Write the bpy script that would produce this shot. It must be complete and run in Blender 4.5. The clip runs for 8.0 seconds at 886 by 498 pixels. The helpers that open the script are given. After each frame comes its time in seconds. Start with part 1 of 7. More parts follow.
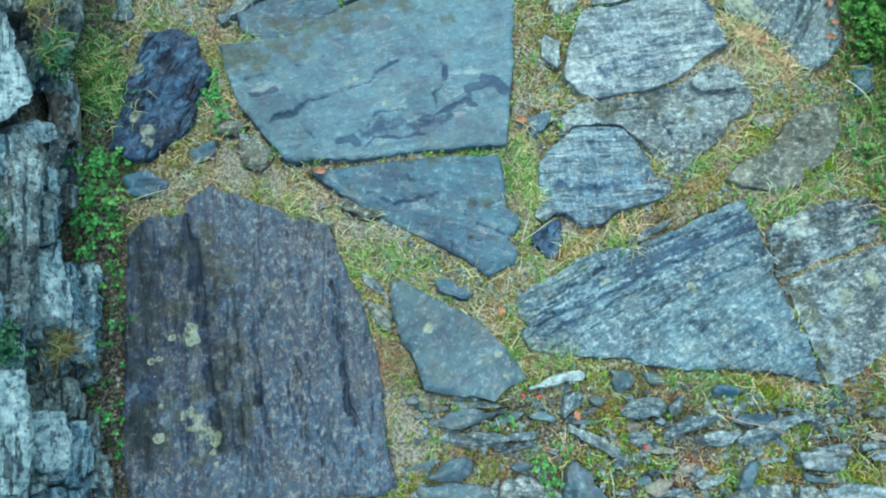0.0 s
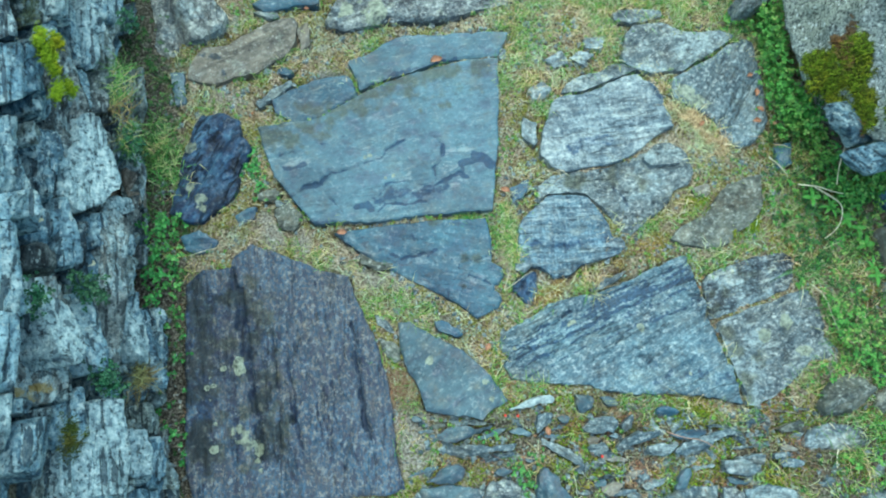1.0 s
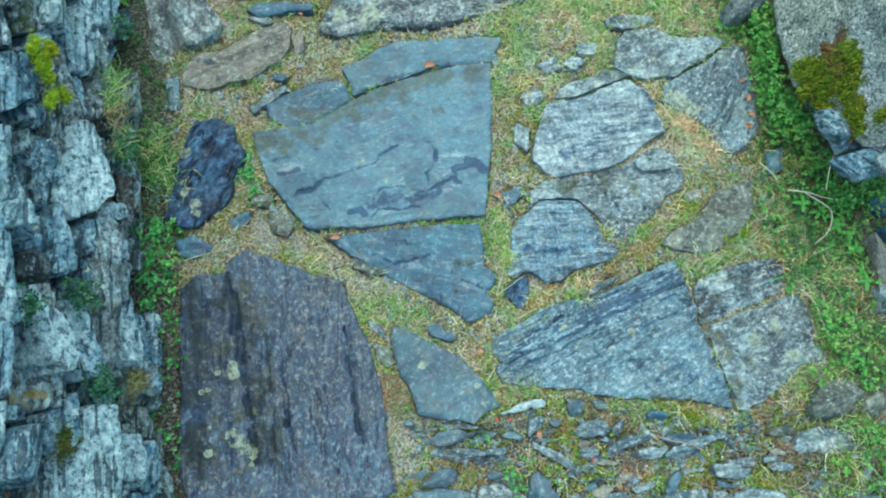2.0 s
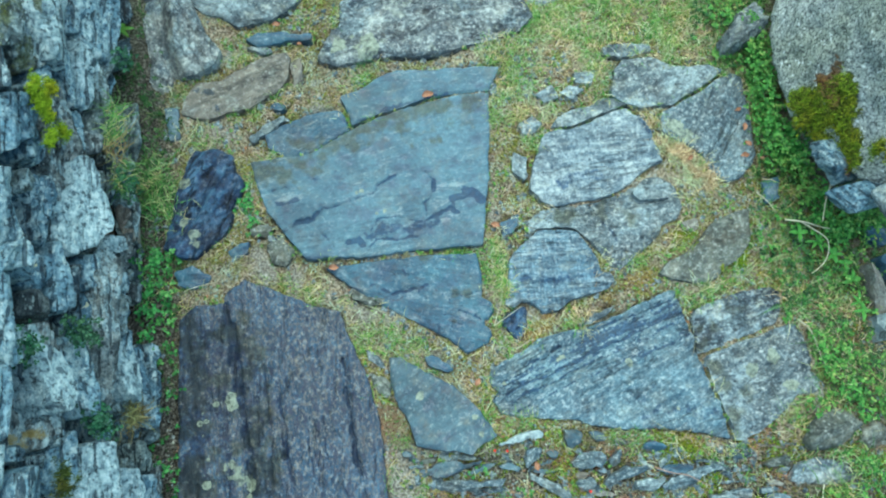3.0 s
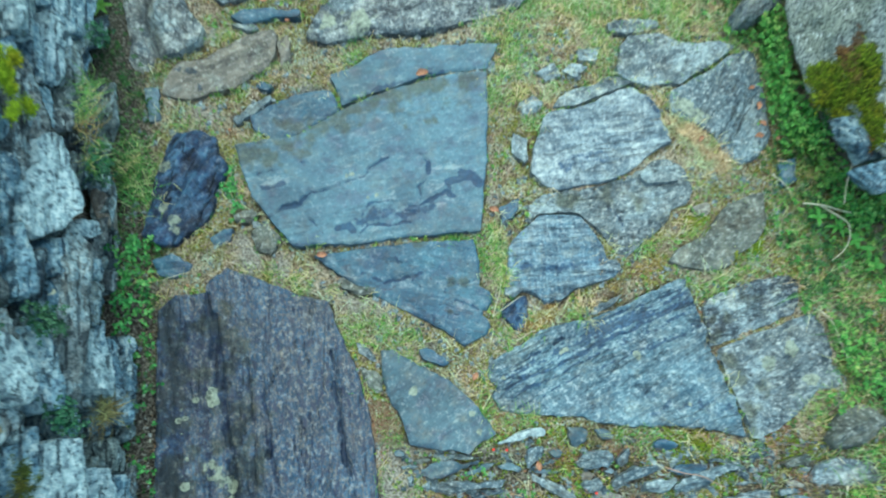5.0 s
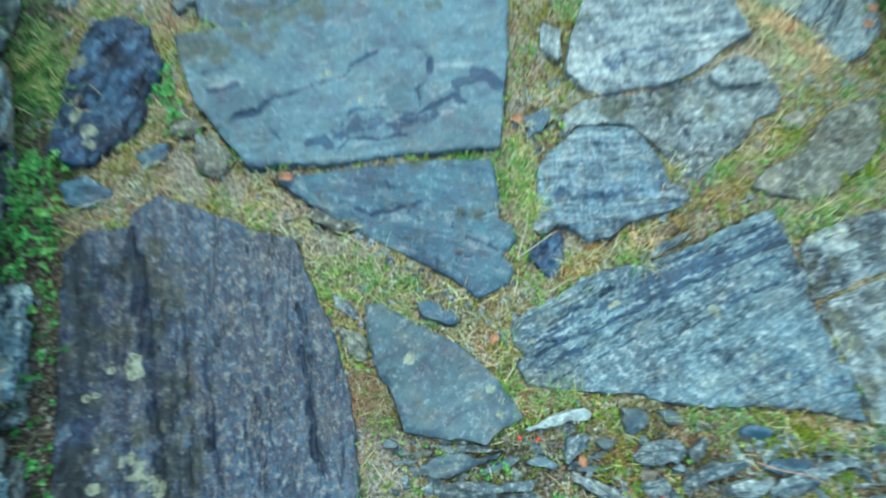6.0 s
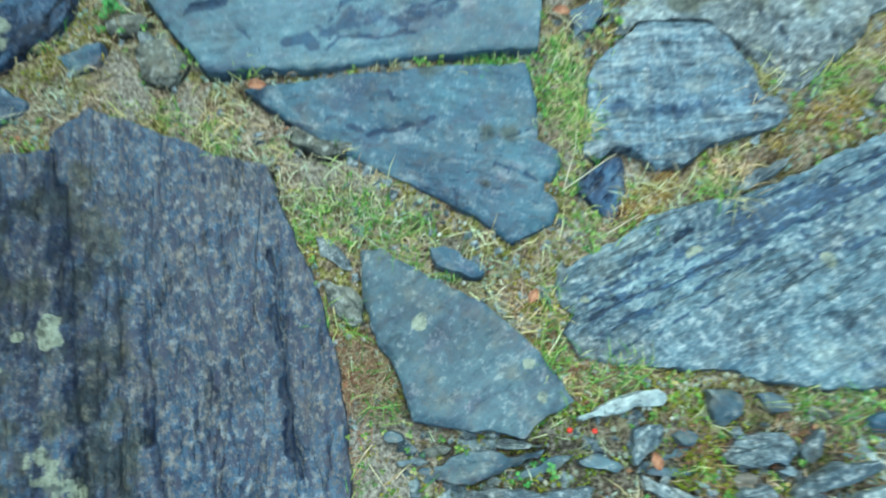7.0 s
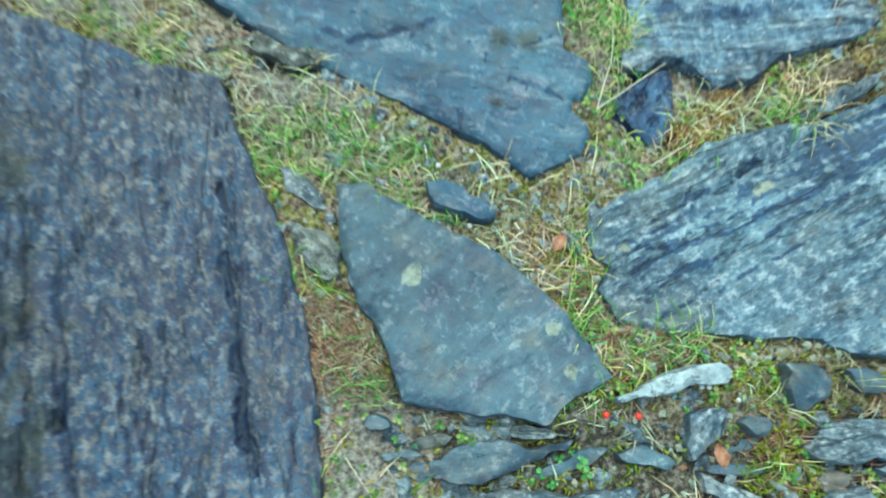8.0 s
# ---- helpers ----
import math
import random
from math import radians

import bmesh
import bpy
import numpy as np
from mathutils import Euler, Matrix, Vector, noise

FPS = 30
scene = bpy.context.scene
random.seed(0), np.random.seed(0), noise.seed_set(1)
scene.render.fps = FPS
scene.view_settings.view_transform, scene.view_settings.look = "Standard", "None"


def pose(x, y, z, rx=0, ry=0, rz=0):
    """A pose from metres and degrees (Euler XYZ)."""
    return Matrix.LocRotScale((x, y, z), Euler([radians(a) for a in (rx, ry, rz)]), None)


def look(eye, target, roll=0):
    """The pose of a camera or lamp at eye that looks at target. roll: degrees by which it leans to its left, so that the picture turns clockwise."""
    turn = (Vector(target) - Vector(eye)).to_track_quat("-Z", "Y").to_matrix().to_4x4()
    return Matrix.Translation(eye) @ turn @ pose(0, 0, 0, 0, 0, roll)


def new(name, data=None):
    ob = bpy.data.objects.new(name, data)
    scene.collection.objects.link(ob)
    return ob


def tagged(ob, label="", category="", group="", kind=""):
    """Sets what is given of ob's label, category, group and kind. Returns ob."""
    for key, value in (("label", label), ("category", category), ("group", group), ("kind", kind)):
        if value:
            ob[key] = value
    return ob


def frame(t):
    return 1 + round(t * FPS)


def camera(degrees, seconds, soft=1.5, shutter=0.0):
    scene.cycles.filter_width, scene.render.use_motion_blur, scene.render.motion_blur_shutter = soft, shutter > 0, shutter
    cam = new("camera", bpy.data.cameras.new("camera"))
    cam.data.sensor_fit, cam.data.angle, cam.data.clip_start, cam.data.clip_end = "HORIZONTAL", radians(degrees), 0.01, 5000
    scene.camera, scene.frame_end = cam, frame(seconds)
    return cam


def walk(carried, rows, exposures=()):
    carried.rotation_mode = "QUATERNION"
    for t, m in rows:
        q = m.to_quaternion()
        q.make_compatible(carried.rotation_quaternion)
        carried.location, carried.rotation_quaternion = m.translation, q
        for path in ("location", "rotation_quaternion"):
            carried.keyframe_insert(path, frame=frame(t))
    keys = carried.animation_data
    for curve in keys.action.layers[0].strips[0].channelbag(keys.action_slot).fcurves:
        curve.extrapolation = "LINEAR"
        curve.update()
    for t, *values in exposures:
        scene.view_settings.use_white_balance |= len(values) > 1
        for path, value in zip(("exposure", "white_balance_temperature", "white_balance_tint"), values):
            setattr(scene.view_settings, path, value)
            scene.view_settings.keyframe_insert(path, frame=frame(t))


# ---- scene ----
cam = camera(63.9, 8.0, soft=2.0, shutter=0.9)
PATH = [
    (0, (-0.035, 0.027, 1.427), (0.01, 0.507, -0.515), 5.5),
    (0.5, (-0.046, 0.054, 1.529), (0.011, 0.51, -0.418), 7.4),
    (0.6, (-0.048, 0.054, 1.62), (0.011, 0.516, -0.327), 7.5),
    (0.8, (-0.051, 0.055, 1.742), (0.008, 0.534, -0.199), 7.6),
    (1, (-0.057, 0.053, 1.794), (0.008, 0.54, -0.144), 7.8),
    (2.5, (-0.034, 0.1, 1.82), (0.034, 0.575, -0.122), 8.4),
    (3, (-0.033, 0.133, 1.836), (0.031, 0.625, -0.102), 7.6),
    (3.5, (-0.028, 0.137, 1.842), (0.034, 0.634, -0.095), 7.3),
    (4, (-0.02, 0.136, 1.846), (0.043, 0.632, -0.09), 7.5),
    (5.5, (0.0, 0.1, 1.516), (0.042, 0.608, -0.418), 4.8),
    (6, (0.002, 0.087, 1.243), (0.041, 0.594, -0.692), 4.5),
    (6.5, (0.001, 0.083, 1.055), (0.038, 0.583, -0.881), 4.4),
    (7, (-0.012, 0.077, 0.912), (0.011, 0.58, -1.023), 2.8),
    (7.5, (-0.02, 0.068, 0.793), (-0.002, 0.57, -1.143), 2.4),
    (8, (-0.011, 0.069, 0.699), (0.018, 0.555, -1.241), 3.9),
]
walk(cam, [(t, look(eye, target, roll)) for t, eye, target, roll in PATH],
     [(0, 1.05, 6060, -23.5), (8, 1.05, 6060, -23.5)])

# ---- daylight: open shade under a bright, hazy sky ----
SUN_UP, SUN_ROUND = 68, 351
world = bpy.data.worlds.new("sky")
scene.world = world
world.use_nodes = True
wn = world.node_tree.nodes
sky = wn.new("ShaderNodeTexSky")
sky.sky_type, sky.sun_disc = "NISHITA", False
sky.sun_elevation, sky.sun_rotation = radians(SUN_UP), radians(SUN_ROUND)
sky.dust_density = 2.0
wn["Background"].inputs["Strength"].default_value = 0.15
world.node_tree.links.new(sky.outputs[0], wn["Background"].inputs["Color"])
sun = new("sun", bpy.data.lights.new("sun", "SUN"))
sun.data.energy, sun.data.angle, sun.data.color = 1.5, radians(95), (1.0, 0.95, 0.88)
sun.matrix_world = look((-0.3, 1.9, 4.85), (0, 0, 0))


# ---- materials ----
class Nodes:
    """A small writer for node materials."""

    def __init__(self, name):
        self.mat = bpy.data.materials.new(name)
        self.mat.use_nodes = True
        self.tree = self.mat.node_tree
        self.bsdf = self.tree.nodes["Principled BSDF"]

    def add(self, kind, **props):
        node = self.tree.nodes.new("ShaderNode" + kind)
        for key, value in props.items():
            setattr(node, key, value)
        return node

    def put(self, value, socket):
        if isinstance(value, bpy.types.NodeSocket):
            self.tree.links.new(value, socket)
        else:
            socket.default_value = (*value, 1) if isinstance(value, tuple) and len(value) == 3 and socket.type == "RGBA" else value

    def place(self, stretch=(1, 1, 1), shuffle=True):
        """Object coordinates, stretched, with a shift of its own for every object."""
        spot = self.add("TexCoord").outputs["Object"]
        if shuffle:
            info = self.add("ObjectInfo").outputs["Random"]
            shift = self.add("Math", operation="MULTIPLY")
            self.put(info, shift.inputs[0])
            shift.inputs[1].default_value = 37.0
            plus = self.add("VectorMath", operation="ADD")
            self.put(spot, plus.inputs[0])
            self.put(shift.outputs[0], plus.inputs[1])
            spot = plus.outputs[0]
        scale = self.add("VectorMath", operation="MULTIPLY")
        self.put(spot, scale.inputs[0])
        scale.inputs[1].default_value = stretch
        return scale.outputs[0]

    def noise(self, where, scale, detail=5.0, rough=0.6, twist=0.0):
        n = self.add("TexNoise")
        self.put(where, n.inputs["Vector"])
        n.inputs["Scale"].default_value, n.inputs["Detail"].default_value = scale, detail
        n.inputs["Roughness"].default_value, n.inputs["Distortion"].default_value = rough, twist
        return n.outputs["Fac"]

    def steps(self, fac, *stops):
        r = self.add("ValToRGB").color_ramp
        node = self.tree.nodes[-1]
        while len(r.elements) < len(stops):
            r.elements.new(0.5)
        for e, (at, colour) in zip(r.elements, stops):
            e.position, e.color = at, (*colour, 1)
        self.put(fac, node.inputs[0])
        return node.outputs["Color"]

    def span(self, fac, a, b, c=0.0, d=1.0):
        n = self.add("MapRange")
        self.put(fac, n.inputs[0])
        for k, v in zip((1, 2, 3, 4), (a, b, c, d)):
            n.inputs[k].default_value = v
        return n.outputs[0]

    def math(self, op, a, b):
        n = self.add("Math", operation=op)
        self.put(a, n.inputs[0])
        self.put(b, n.inputs[1])
        return n.outputs[0]

    def mix(self, fac, a, b, blend="MIX"):
        n = self.add("Mix", data_type="RGBA", blend_type=blend)
        self.put(fac, n.inputs[0])
        self.put(a, n.inputs[6])
        self.put(b, n.inputs[7])
        return n.outputs[2]

    def attr(self, name):
        return self.add("Attribute", attribute_name=name).outputs["Fac"]

    def finish(self, colour, rough, height=None, depth=0.002, gloss=0.4):
        self.put(colour, self.bsdf.inputs["Base Color"])
        self.put(rough, self.bsdf.inputs["Roughness"])
        self.bsdf.inputs["Specular IOR Level"].default_value = gloss
        if height is not None:
            bump = self.add("Bump")
            bump.inputs["Strength"].default_value, bump.inputs["Distance"].default_value = 1.0, depth
            self.put(height, bump.inputs["Height"])
            self.put(bump.outputs[0], self.bsdf.inputs["Normal"])
        return self.mat




def rock(name, dark, mid, light, stretch=(1, 1, 1), streak=0.5, coarse=9, pores=0.3, tan=0.15, depth=0.003, contrast=0.12, pale=0.0, grainy=0.8, mottle=0.0, flake=0.5, split=0.5, cross=0.0, spark=0.3, bands=0.0, patina=0.0, fleck=0.0, scuff=0.0, salt=0.0):
    """Layered stone: broad tone, streaks along x, flaked layers with crisp edges, splits, grains, and stains, lichen and rust where a stone carries them."""
    n = Nodes(name)
    flat, drawn = n.place(), n.place(stretch)
    broad = n.noise(flat, coarse, 7, 0.66, 0.15)
    lines = n.noise(drawn, 30, 6, 0.7, 0.1)
    grain = n.noise(flat, 240, 2, 0.6)
    speck = n.noise(flat, 80, 4, 0.72)
    tone = n.math("ADD", n.math("MULTIPLY", broad, 1 - streak), n.math("MULTIPLY", lines, streak))
    if cross:
        over = n.noise(n.place((stretch[1] * 0.8, stretch[0] * 0.8, 1)), 34, 4, 0.65, 0.3)
        tone = n.math("ADD", tone, n.math("MULTIPLY", n.math("SUBTRACT", over, 0.5), cross))
    colour = n.steps(tone, (0.5 - contrast, dark), (0.5, mid), (0.5 + contrast, light))
    # layers that have flaked away, with crisp borders
    layer = n.noise(n.place((0.5 * stretch[0] + 0.4, 0.35 * stretch[1] + 0.5, 1)), 11, 7, 0.62, 0.05)
    upper = n.span(layer, 0.495, 0.51)
    lower = n.span(layer, 0.425, 0.435)
    colour = n.mix(n.math("MULTIPLY", n.math("SUBTRACT", 1.0, upper), 0.55 * flake), colour, n.mix(1.0, colour, (0.5, 0.54, 0.6), "MULTIPLY"))
    colour = n.mix(n.math("MULTIPLY", n.math("SUBTRACT", 1.0, lower), 0.6 * flake), colour, n.mix(1.0, colour, (0.42, 0.45, 0.52), "MULTIPLY"))
    if pale:
        colour = n.mix(n.span(n.noise(drawn, 14, 9, 0.75, 0.15), 0.54, 0.575, 0, pale), colour, n.mix(speck, (0.4, 0.45, 0.45), (0.66, 0.7, 0.69)))
    colour = n.mix(n.span(speck, 0.38, 0.5, grainy, 0.0), colour, n.mix(1.0, colour, (0.40, 0.42, 0.47), "MULTIPLY"))
    colour = n.mix(n.span(speck, 0.54, 0.64, 0.0, 0.4 * grainy), colour, n.mix(1.0, colour, (0.85, 0.85, 0.83), "SCREEN"))
    if bands:
        thread = n.noise(n.place((0.32, 1.6, 1)), 44, 5, 0.62, 0.1)
        where = n.span(n.noise(n.place((0.35, 1.2, 1)), 8, 3, 0.5), 0.42, 0.54, 0.2, 1.0)
        colour = n.mix(n.math("MULTIPLY", n.span(thread, 0.47, 0.43, 0, bands), where), colour, n.mix(1.0, colour, (0.28, 0.36, 0.46), "MULTIPLY"))
        colour = n.mix(n.math("MULTIPLY", n.span(thread, 0.54, 0.58, 0, 0.7 * bands), where), colour, (0.5, 0.55, 0.56))
    if salt:
        grains = n.noise(n.place((0.6, 1.2, 1)), 160, 5, 0.74)
        colour = n.mix(n.span(grains, 0.485, 0.44, 0, salt), colour, n.mix(1.0, colour, (0.24, 0.34, 0.46), "MULTIPLY"))
        colour = n.mix(n.span(grains, 0.54, 0.6, 0, 0.7 * salt), colour, n.steps(speck, (0.38, (0.26, 0.33, 0.39)), (0.6, (0.5, 0.57, 0.61))))
    if mottle:
        colour = n.mix(n.span(n.noise(n.place((0.8, 1.1, 1)), 135, 6, 0.78), 0.48, 0.57, 0, mottle), colour, n.mix(n.span(n.noise(flat, 7, 4, 0.6), 0.42, 0.58, 0.0, 0.15), n.steps(speck, (0.4, (0.1, 0.085, 0.085)), (0.6, (0.24, 0.21, 0.185))), (0.062, 0.098, 0.148)))
        colour = n.mix(n.span(n.noise(n.place((0.6, 1.1, 1)), 75, 6, 0.78), 0.485, 0.44, 0, 1.1 * mottle), colour, (0.026, 0.03, 0.066))
    colour = n.mix(n.span(n.noise(flat, 15, 8, 0.75), 0.5, 0.66, 0, tan), colour, (0.24, 0.19, 0.12))
    if patina:
        colour = n.mix(n.span(n.noise(flat, 7, 8, 0.72, 0.1), 0.49, 0.54, 0, patina), colour, n.mix(1.0, colour, (0.72, 0.85, 0.95), "MULTIPLY"))
        colour = n.mix(n.span(n.noise(n.place((0.9, 1.1, 1)), 16, 9, 0.78, 0.1), 0.55, 0.59, 0, 0.75 * patina), colour, n.steps(speck, (0.38, (0.16, 0.18, 0.16)), (0.6, (0.46, 0.48, 0.43))))
        colour = n.mix(n.span(n.noise(n.place((1.1, 0.9, 1)), 26, 9, 0.78, 0.1), 0.55, 0.59, 0, 0.8 * patina), colour, n.mix(1.0, colour, (0.34, 0.4, 0.46), "MULTIPLY"))
    if scuff:
        worn = n.math("MULTIPLY", n.span(n.noise(n.place((0.5, 1.5, 1)), 30, 8, 0.76, 0.6), 0.54, 0.6), n.span(n.noise(flat, 6, 6, 0.7), 0.45, 0.58))
        colour = n.mix(n.math("MULTIPLY", worn, scuff), colour, n.mix(1.0, colour, (0.24, 0.24, 0.23), "SCREEN"))
        colour = n.mix(n.math("MULTIPLY", n.span(n.noise(n.place((0.5, 1.6, 1)), 15, 8, 0.74, 0.8), 0.57, 0.6), scuff), colour, n.mix(1.0, colour, (0.45, 0.52, 0.6), "MULTIPLY"))
        colour = n.mix(n.span(n.noise(flat, 4, 7, 0.7, 0.4), 0.5, 0.62, 0, 0.6 * scuff), colour, n.mix(1.0, colour, (1.12, 0.94, 0.76), "MULTIPLY"))
    if scuff:
        tint = n.noise(n.place((0.8, 1.2, 1)), 19, 7, 0.72)
        colour = n.mix(n.span(tint, 0.47, 0.4, 0, 0.75), colour, n.mix(1.0, colour, (0.78, 0.66, 0.76), "MULTIPLY"))
        colour = n.mix(n.span(tint, 0.53, 0.6, 0, 0.6), colour, n.mix(1.0, colour, (1.18, 1.2, 1.12), "MULTIPLY"))
        colour = n.mix(n.span(n.noise(n.place((0.7, 1.3, 1)), 64, 5, 0.7), 0.46, 0.4, 0, 0.5), colour, n.mix(1.0, colour, (0.6, 0.6, 0.66), "MULTIPLY"))
    if fleck:
        colour = n.mix(n.span(n.noise(n.place((0.7, 1.5, 1)), 48, 6, 0.72), 0.57, 0.61, 0, fleck), colour, (0.045, 0.042, 0.06))
    if spark:
        colour = n.mix(n.span(n.noise(flat, 140, 2, 0.5), 0.68 - 0.06 * spark, 0.72 - 0.07 * spark, 0, spark), colour, (0.78, 0.8, 0.8))
    # splits along the bedding, and a few across it
    rift = n.math("ABSOLUTE", n.math("SUBTRACT", n.noise(n.place((0.7 * stretch[0], 1.1 * stretch[1], 1)), 9, 6, 0.6, 0.1), 0.5), 0.0)
    cut = n.math("ABSOLUTE", n.math("SUBTRACT", n.noise(n.place((1.2, 0.8, 1)), 5, 6, 0.6, 0.3), 0.5), 0.0)
    rifts = n.math("MAXIMUM", n.span(rift, 0.004, 0.014, 1.0, 0.0), n.span(cut, 0.001, 0.004, 0.25, 0.0))
    rifts = n.math("MULTIPLY", rifts, n.span(n.noise(flat, 8, 3, 0.5), 0.42, 0.52, 0.0, split))
    colour = n.mix(rifts, colour, n.mix(1.0, colour, (0.14, 0.16, 0.2), "MULTIPLY"))
    holes = n.span(n.noise(drawn, 52, 5, 0.6), 0.4, 0.33)
    colour = n.mix(n.math("MULTIPLY", holes, pores), colour, n.mix(1.0, colour, (0.2, 0.22, 0.26), "MULTIPLY"))
    ragged = n.noise(flat, 42, 8, 0.75)

    def patch(attribute, lo=0.42, hi=0.55, torn=1.3):
        a = n.math("ADD", n.attr(attribute), n.math("MULTIPLY", n.math("SUBTRACT", ragged, 0.5), torn))
        return n.math("MULTIPLY", n.span(a, lo, hi), n.span(n.attr(attribute), 0.02, 0.2))

    dirt = n.mix(0.4, n.mix(1.0, colour, (0.62, 0.6, 0.48), "MULTIPLY"), n.steps(speck, (0.38, (0.03, 0.035, 0.03)), (0.62, (0.125, 0.125, 0.098))))
    colour = n.mix(n.math("MULTIPLY", patch("rust", 0.25, 1.0, 1.7), 0.95), colour, dirt)
    colour = n.mix(n.math("MULTIPLY", patch("stain", 0.4, 0.62, 1.7), 0.9), colour, n.mix(1.0, colour, (0.17, 0.28, 0.48), "MULTIPLY"))
    colour = n.mix(n.math("MULTIPLY", n.math("MULTIPLY", patch("lichen", 0.45, 0.56, 1.7), n.span(speck, 0.38, 0.48, 0.5, 1.0)), 0.85), colour, n.steps(speck, (0.38, (0.15, 0.17, 0.13)), (0.6, (0.32, 0.35, 0.28))))
    green = n.steps(n.noise(flat, 110, 6, 0.8), (0.36, (0.025, 0.035, 0.003)), (0.5, (0.12, 0.15, 0.006)), (0.64, (0.26, 0.26, 0.015)))
    colour = n.mix(patch("moss", 0.42, 0.5), colour, green)
    h = n.math("ADD", n.math("MULTIPLY", lines, 0.7 * streak + 0.1), n.math("MULTIPLY", grain, 0.12))
    h = n.math("ADD", h, n.math("MULTIPLY", speck, 0.35))
    h = n.math("ADD", h, n.math("MULTIPLY", n.math("ADD", upper, lower), 0.5 * flake))
    h = n.math("SUBTRACT", h, n.math("MULTIPLY", rifts, 0.8))
    h = n.math("SUBTRACT", h, n.math("MULTIPLY", holes, 0.3))
    return n.finish(colour, n.span(speck, 0.4, 0.6, 0.45, 0.8), h, depth)


SLATE = rock("blue_slate", (0.056, 0.106, 0.158), (0.077, 0.143, 0.203), (0.104, 0.186, 0.250), (0.7, 1.3, 1), 0.2, 5, 0.1, 0.2, 0.002, 0.09, grainy=0.25, flake=0.2, split=0.2, spark=0.0, scuff=0.55, fleck=0.2)
SLATE_DARK = rock("dark_slate", (0.029, 0.074, 0.130), (0.047, 0.107, 0.172), (0.067, 0.149, 0.222), (0.7, 1.3, 1), 0.2, 8, 0.3, 0.2, 0.003, 0.12, grainy=0.35, flake=0.2, split=0.15, spark=0.05, scuff=0.45, fleck=0.5)
SLATE_GREY = rock("grey_slate", (0.046, 0.083, 0.118), (0.070, 0.120, 0.164), (0.097, 0.160, 0.208), (0.6, 1.4, 1), 0.3, 7, 0.3, 0.35, 0.0022, 0.09, grainy=0.4, flake=0.2, split=0.15, spark=0.0, scuff=0.3, fleck=0.25)
PALE = rock("pale_crumbling_stone", (0.062, 0.066, 0.058), (0.118, 0.125, 0.108), (0.195, 0.2, 0.172), (0.7, 1.3, 1), 0.3, 10, 0.5, 0.3, 0.005, 0.1, grainy=0.7, patina=0.25, spark=0.0, salt=0.2)
PURPLE = rock("purple_schist", (0.015, 0.032, 0.066), (0.033, 0.070, 0.135), (0.055, 0.117, 0.202), (0.3, 1.25, 1), 0.45, 8, 0.6, 0.12, 0.006, 0.1, grainy=0.45, mottle=0.75, flake=0.3, split=0.35, spark=0.0, bands=0.08)
VIOLET = rock("violet_stone", (0.009, 0.020, 0.052), (0.023, 0.054, 0.125), (0.062, 0.135, 0.24), (0.5, 1.4, 1), 0.4, 14, 0.8, 0.05, 0.009, 0.08, grainy=0.25, flake=1.0, split=0.8, spark=0.0)
BANDED = rock("banded_schist", (0.040, 0.074, 0.112), (0.098, 0.165, 0.217), (0.200, 0.305, 0.362), (0.4, 1.4, 1), 0.22, 6, 0.35, 0.2, 0.005, 0.13, 0.03, grainy=0.75, flake=0.2, split=0.5, bands=0.12, fleck=0.12, patina=0.35, spark=0.05, salt=0.42)
WEAVE = rock("fine_banded_schist", (0.090, 0.128, 0.172), (0.195, 0.248, 0.296), (0.385, 0.435, 0.462), (0.5, 2.4, 1), 0.45, 5, 0.4, 0.1, 0.004, 0.11, 0.25, grainy=0.75, cross=0.5, flake=0.4, bands=0.35, patina=0.3, salt=0.35)
WEAVE_BLUE = rock("blue_banded_schist", (0.049, 0.089, 0.144), (0.097, 0.166, 0.233), (0.184, 0.284, 0.365), (0.4, 3.0, 1), 0.55, 5, 0.4, 0.1, 0.004, 0.11, 0.25, grainy=0.5, cross=0.8, flake=0.4, bands=0.3, patina=0.35, salt=0.4)
GREY = rock("grey_schist", (0.068, 0.093, 0.116), (0.172, 0.208, 0.230), (0.355, 0.388, 0.392), (0.8, 1.3, 1), 0.22, 7, 0.6, 0.15, 0.005, 0.095, 0.2, grainy=0.9, flake=0.7, bands=0.1, split=0.4, patina=0.6, salt=0.3)
BROWN = rock("brown_schist", (0.098, 0.088, 0.080), (0.205, 0.180, 0.155), (0.310, 0.278, 0.240), (0.6, 1.6, 1), 0.4, 7, 0.3, 0.3, 0.003, 0.11, 0.0, grainy=0.45, flake=0.4, patina=0.4)
LICHENED = rock("lichened_schist", (0.046, 0.056, 0.077), (0.136, 0.154, 0.172), (0.348, 0.368, 0.360), (0.75, 1.35, 1), 0.25, 9, 0.6, 0.2, 0.006, 0.09, 0.3, grainy=0.9, flake=0.6, split=0.5, patina=0.8, salt=0.3)
QUARTZ = rock("pale_quartz", (0.133, 0.175, 0.201), (0.295, 0.368, 0.400), (0.400, 0.470, 0.490), (0.4, 1.5, 1), 0.4, 10, 0.9, 0.1, 0.006, 0.11, 0.15, grainy=0.6, flake=0.6, split=0.9)
SHARD = rock("grey_shard", (0.050, 0.079, 0.108), (0.125, 0.172, 0.206), (0.262, 0.322, 0.350), (0.35, 1.4, 1), 0.35, 8, 0.6, 0.25, 0.005, 0.1, 0.1, grainy=0.9, flake=0.6, split=0.6, patina=0.4, spark=0.0, salt=0.35)


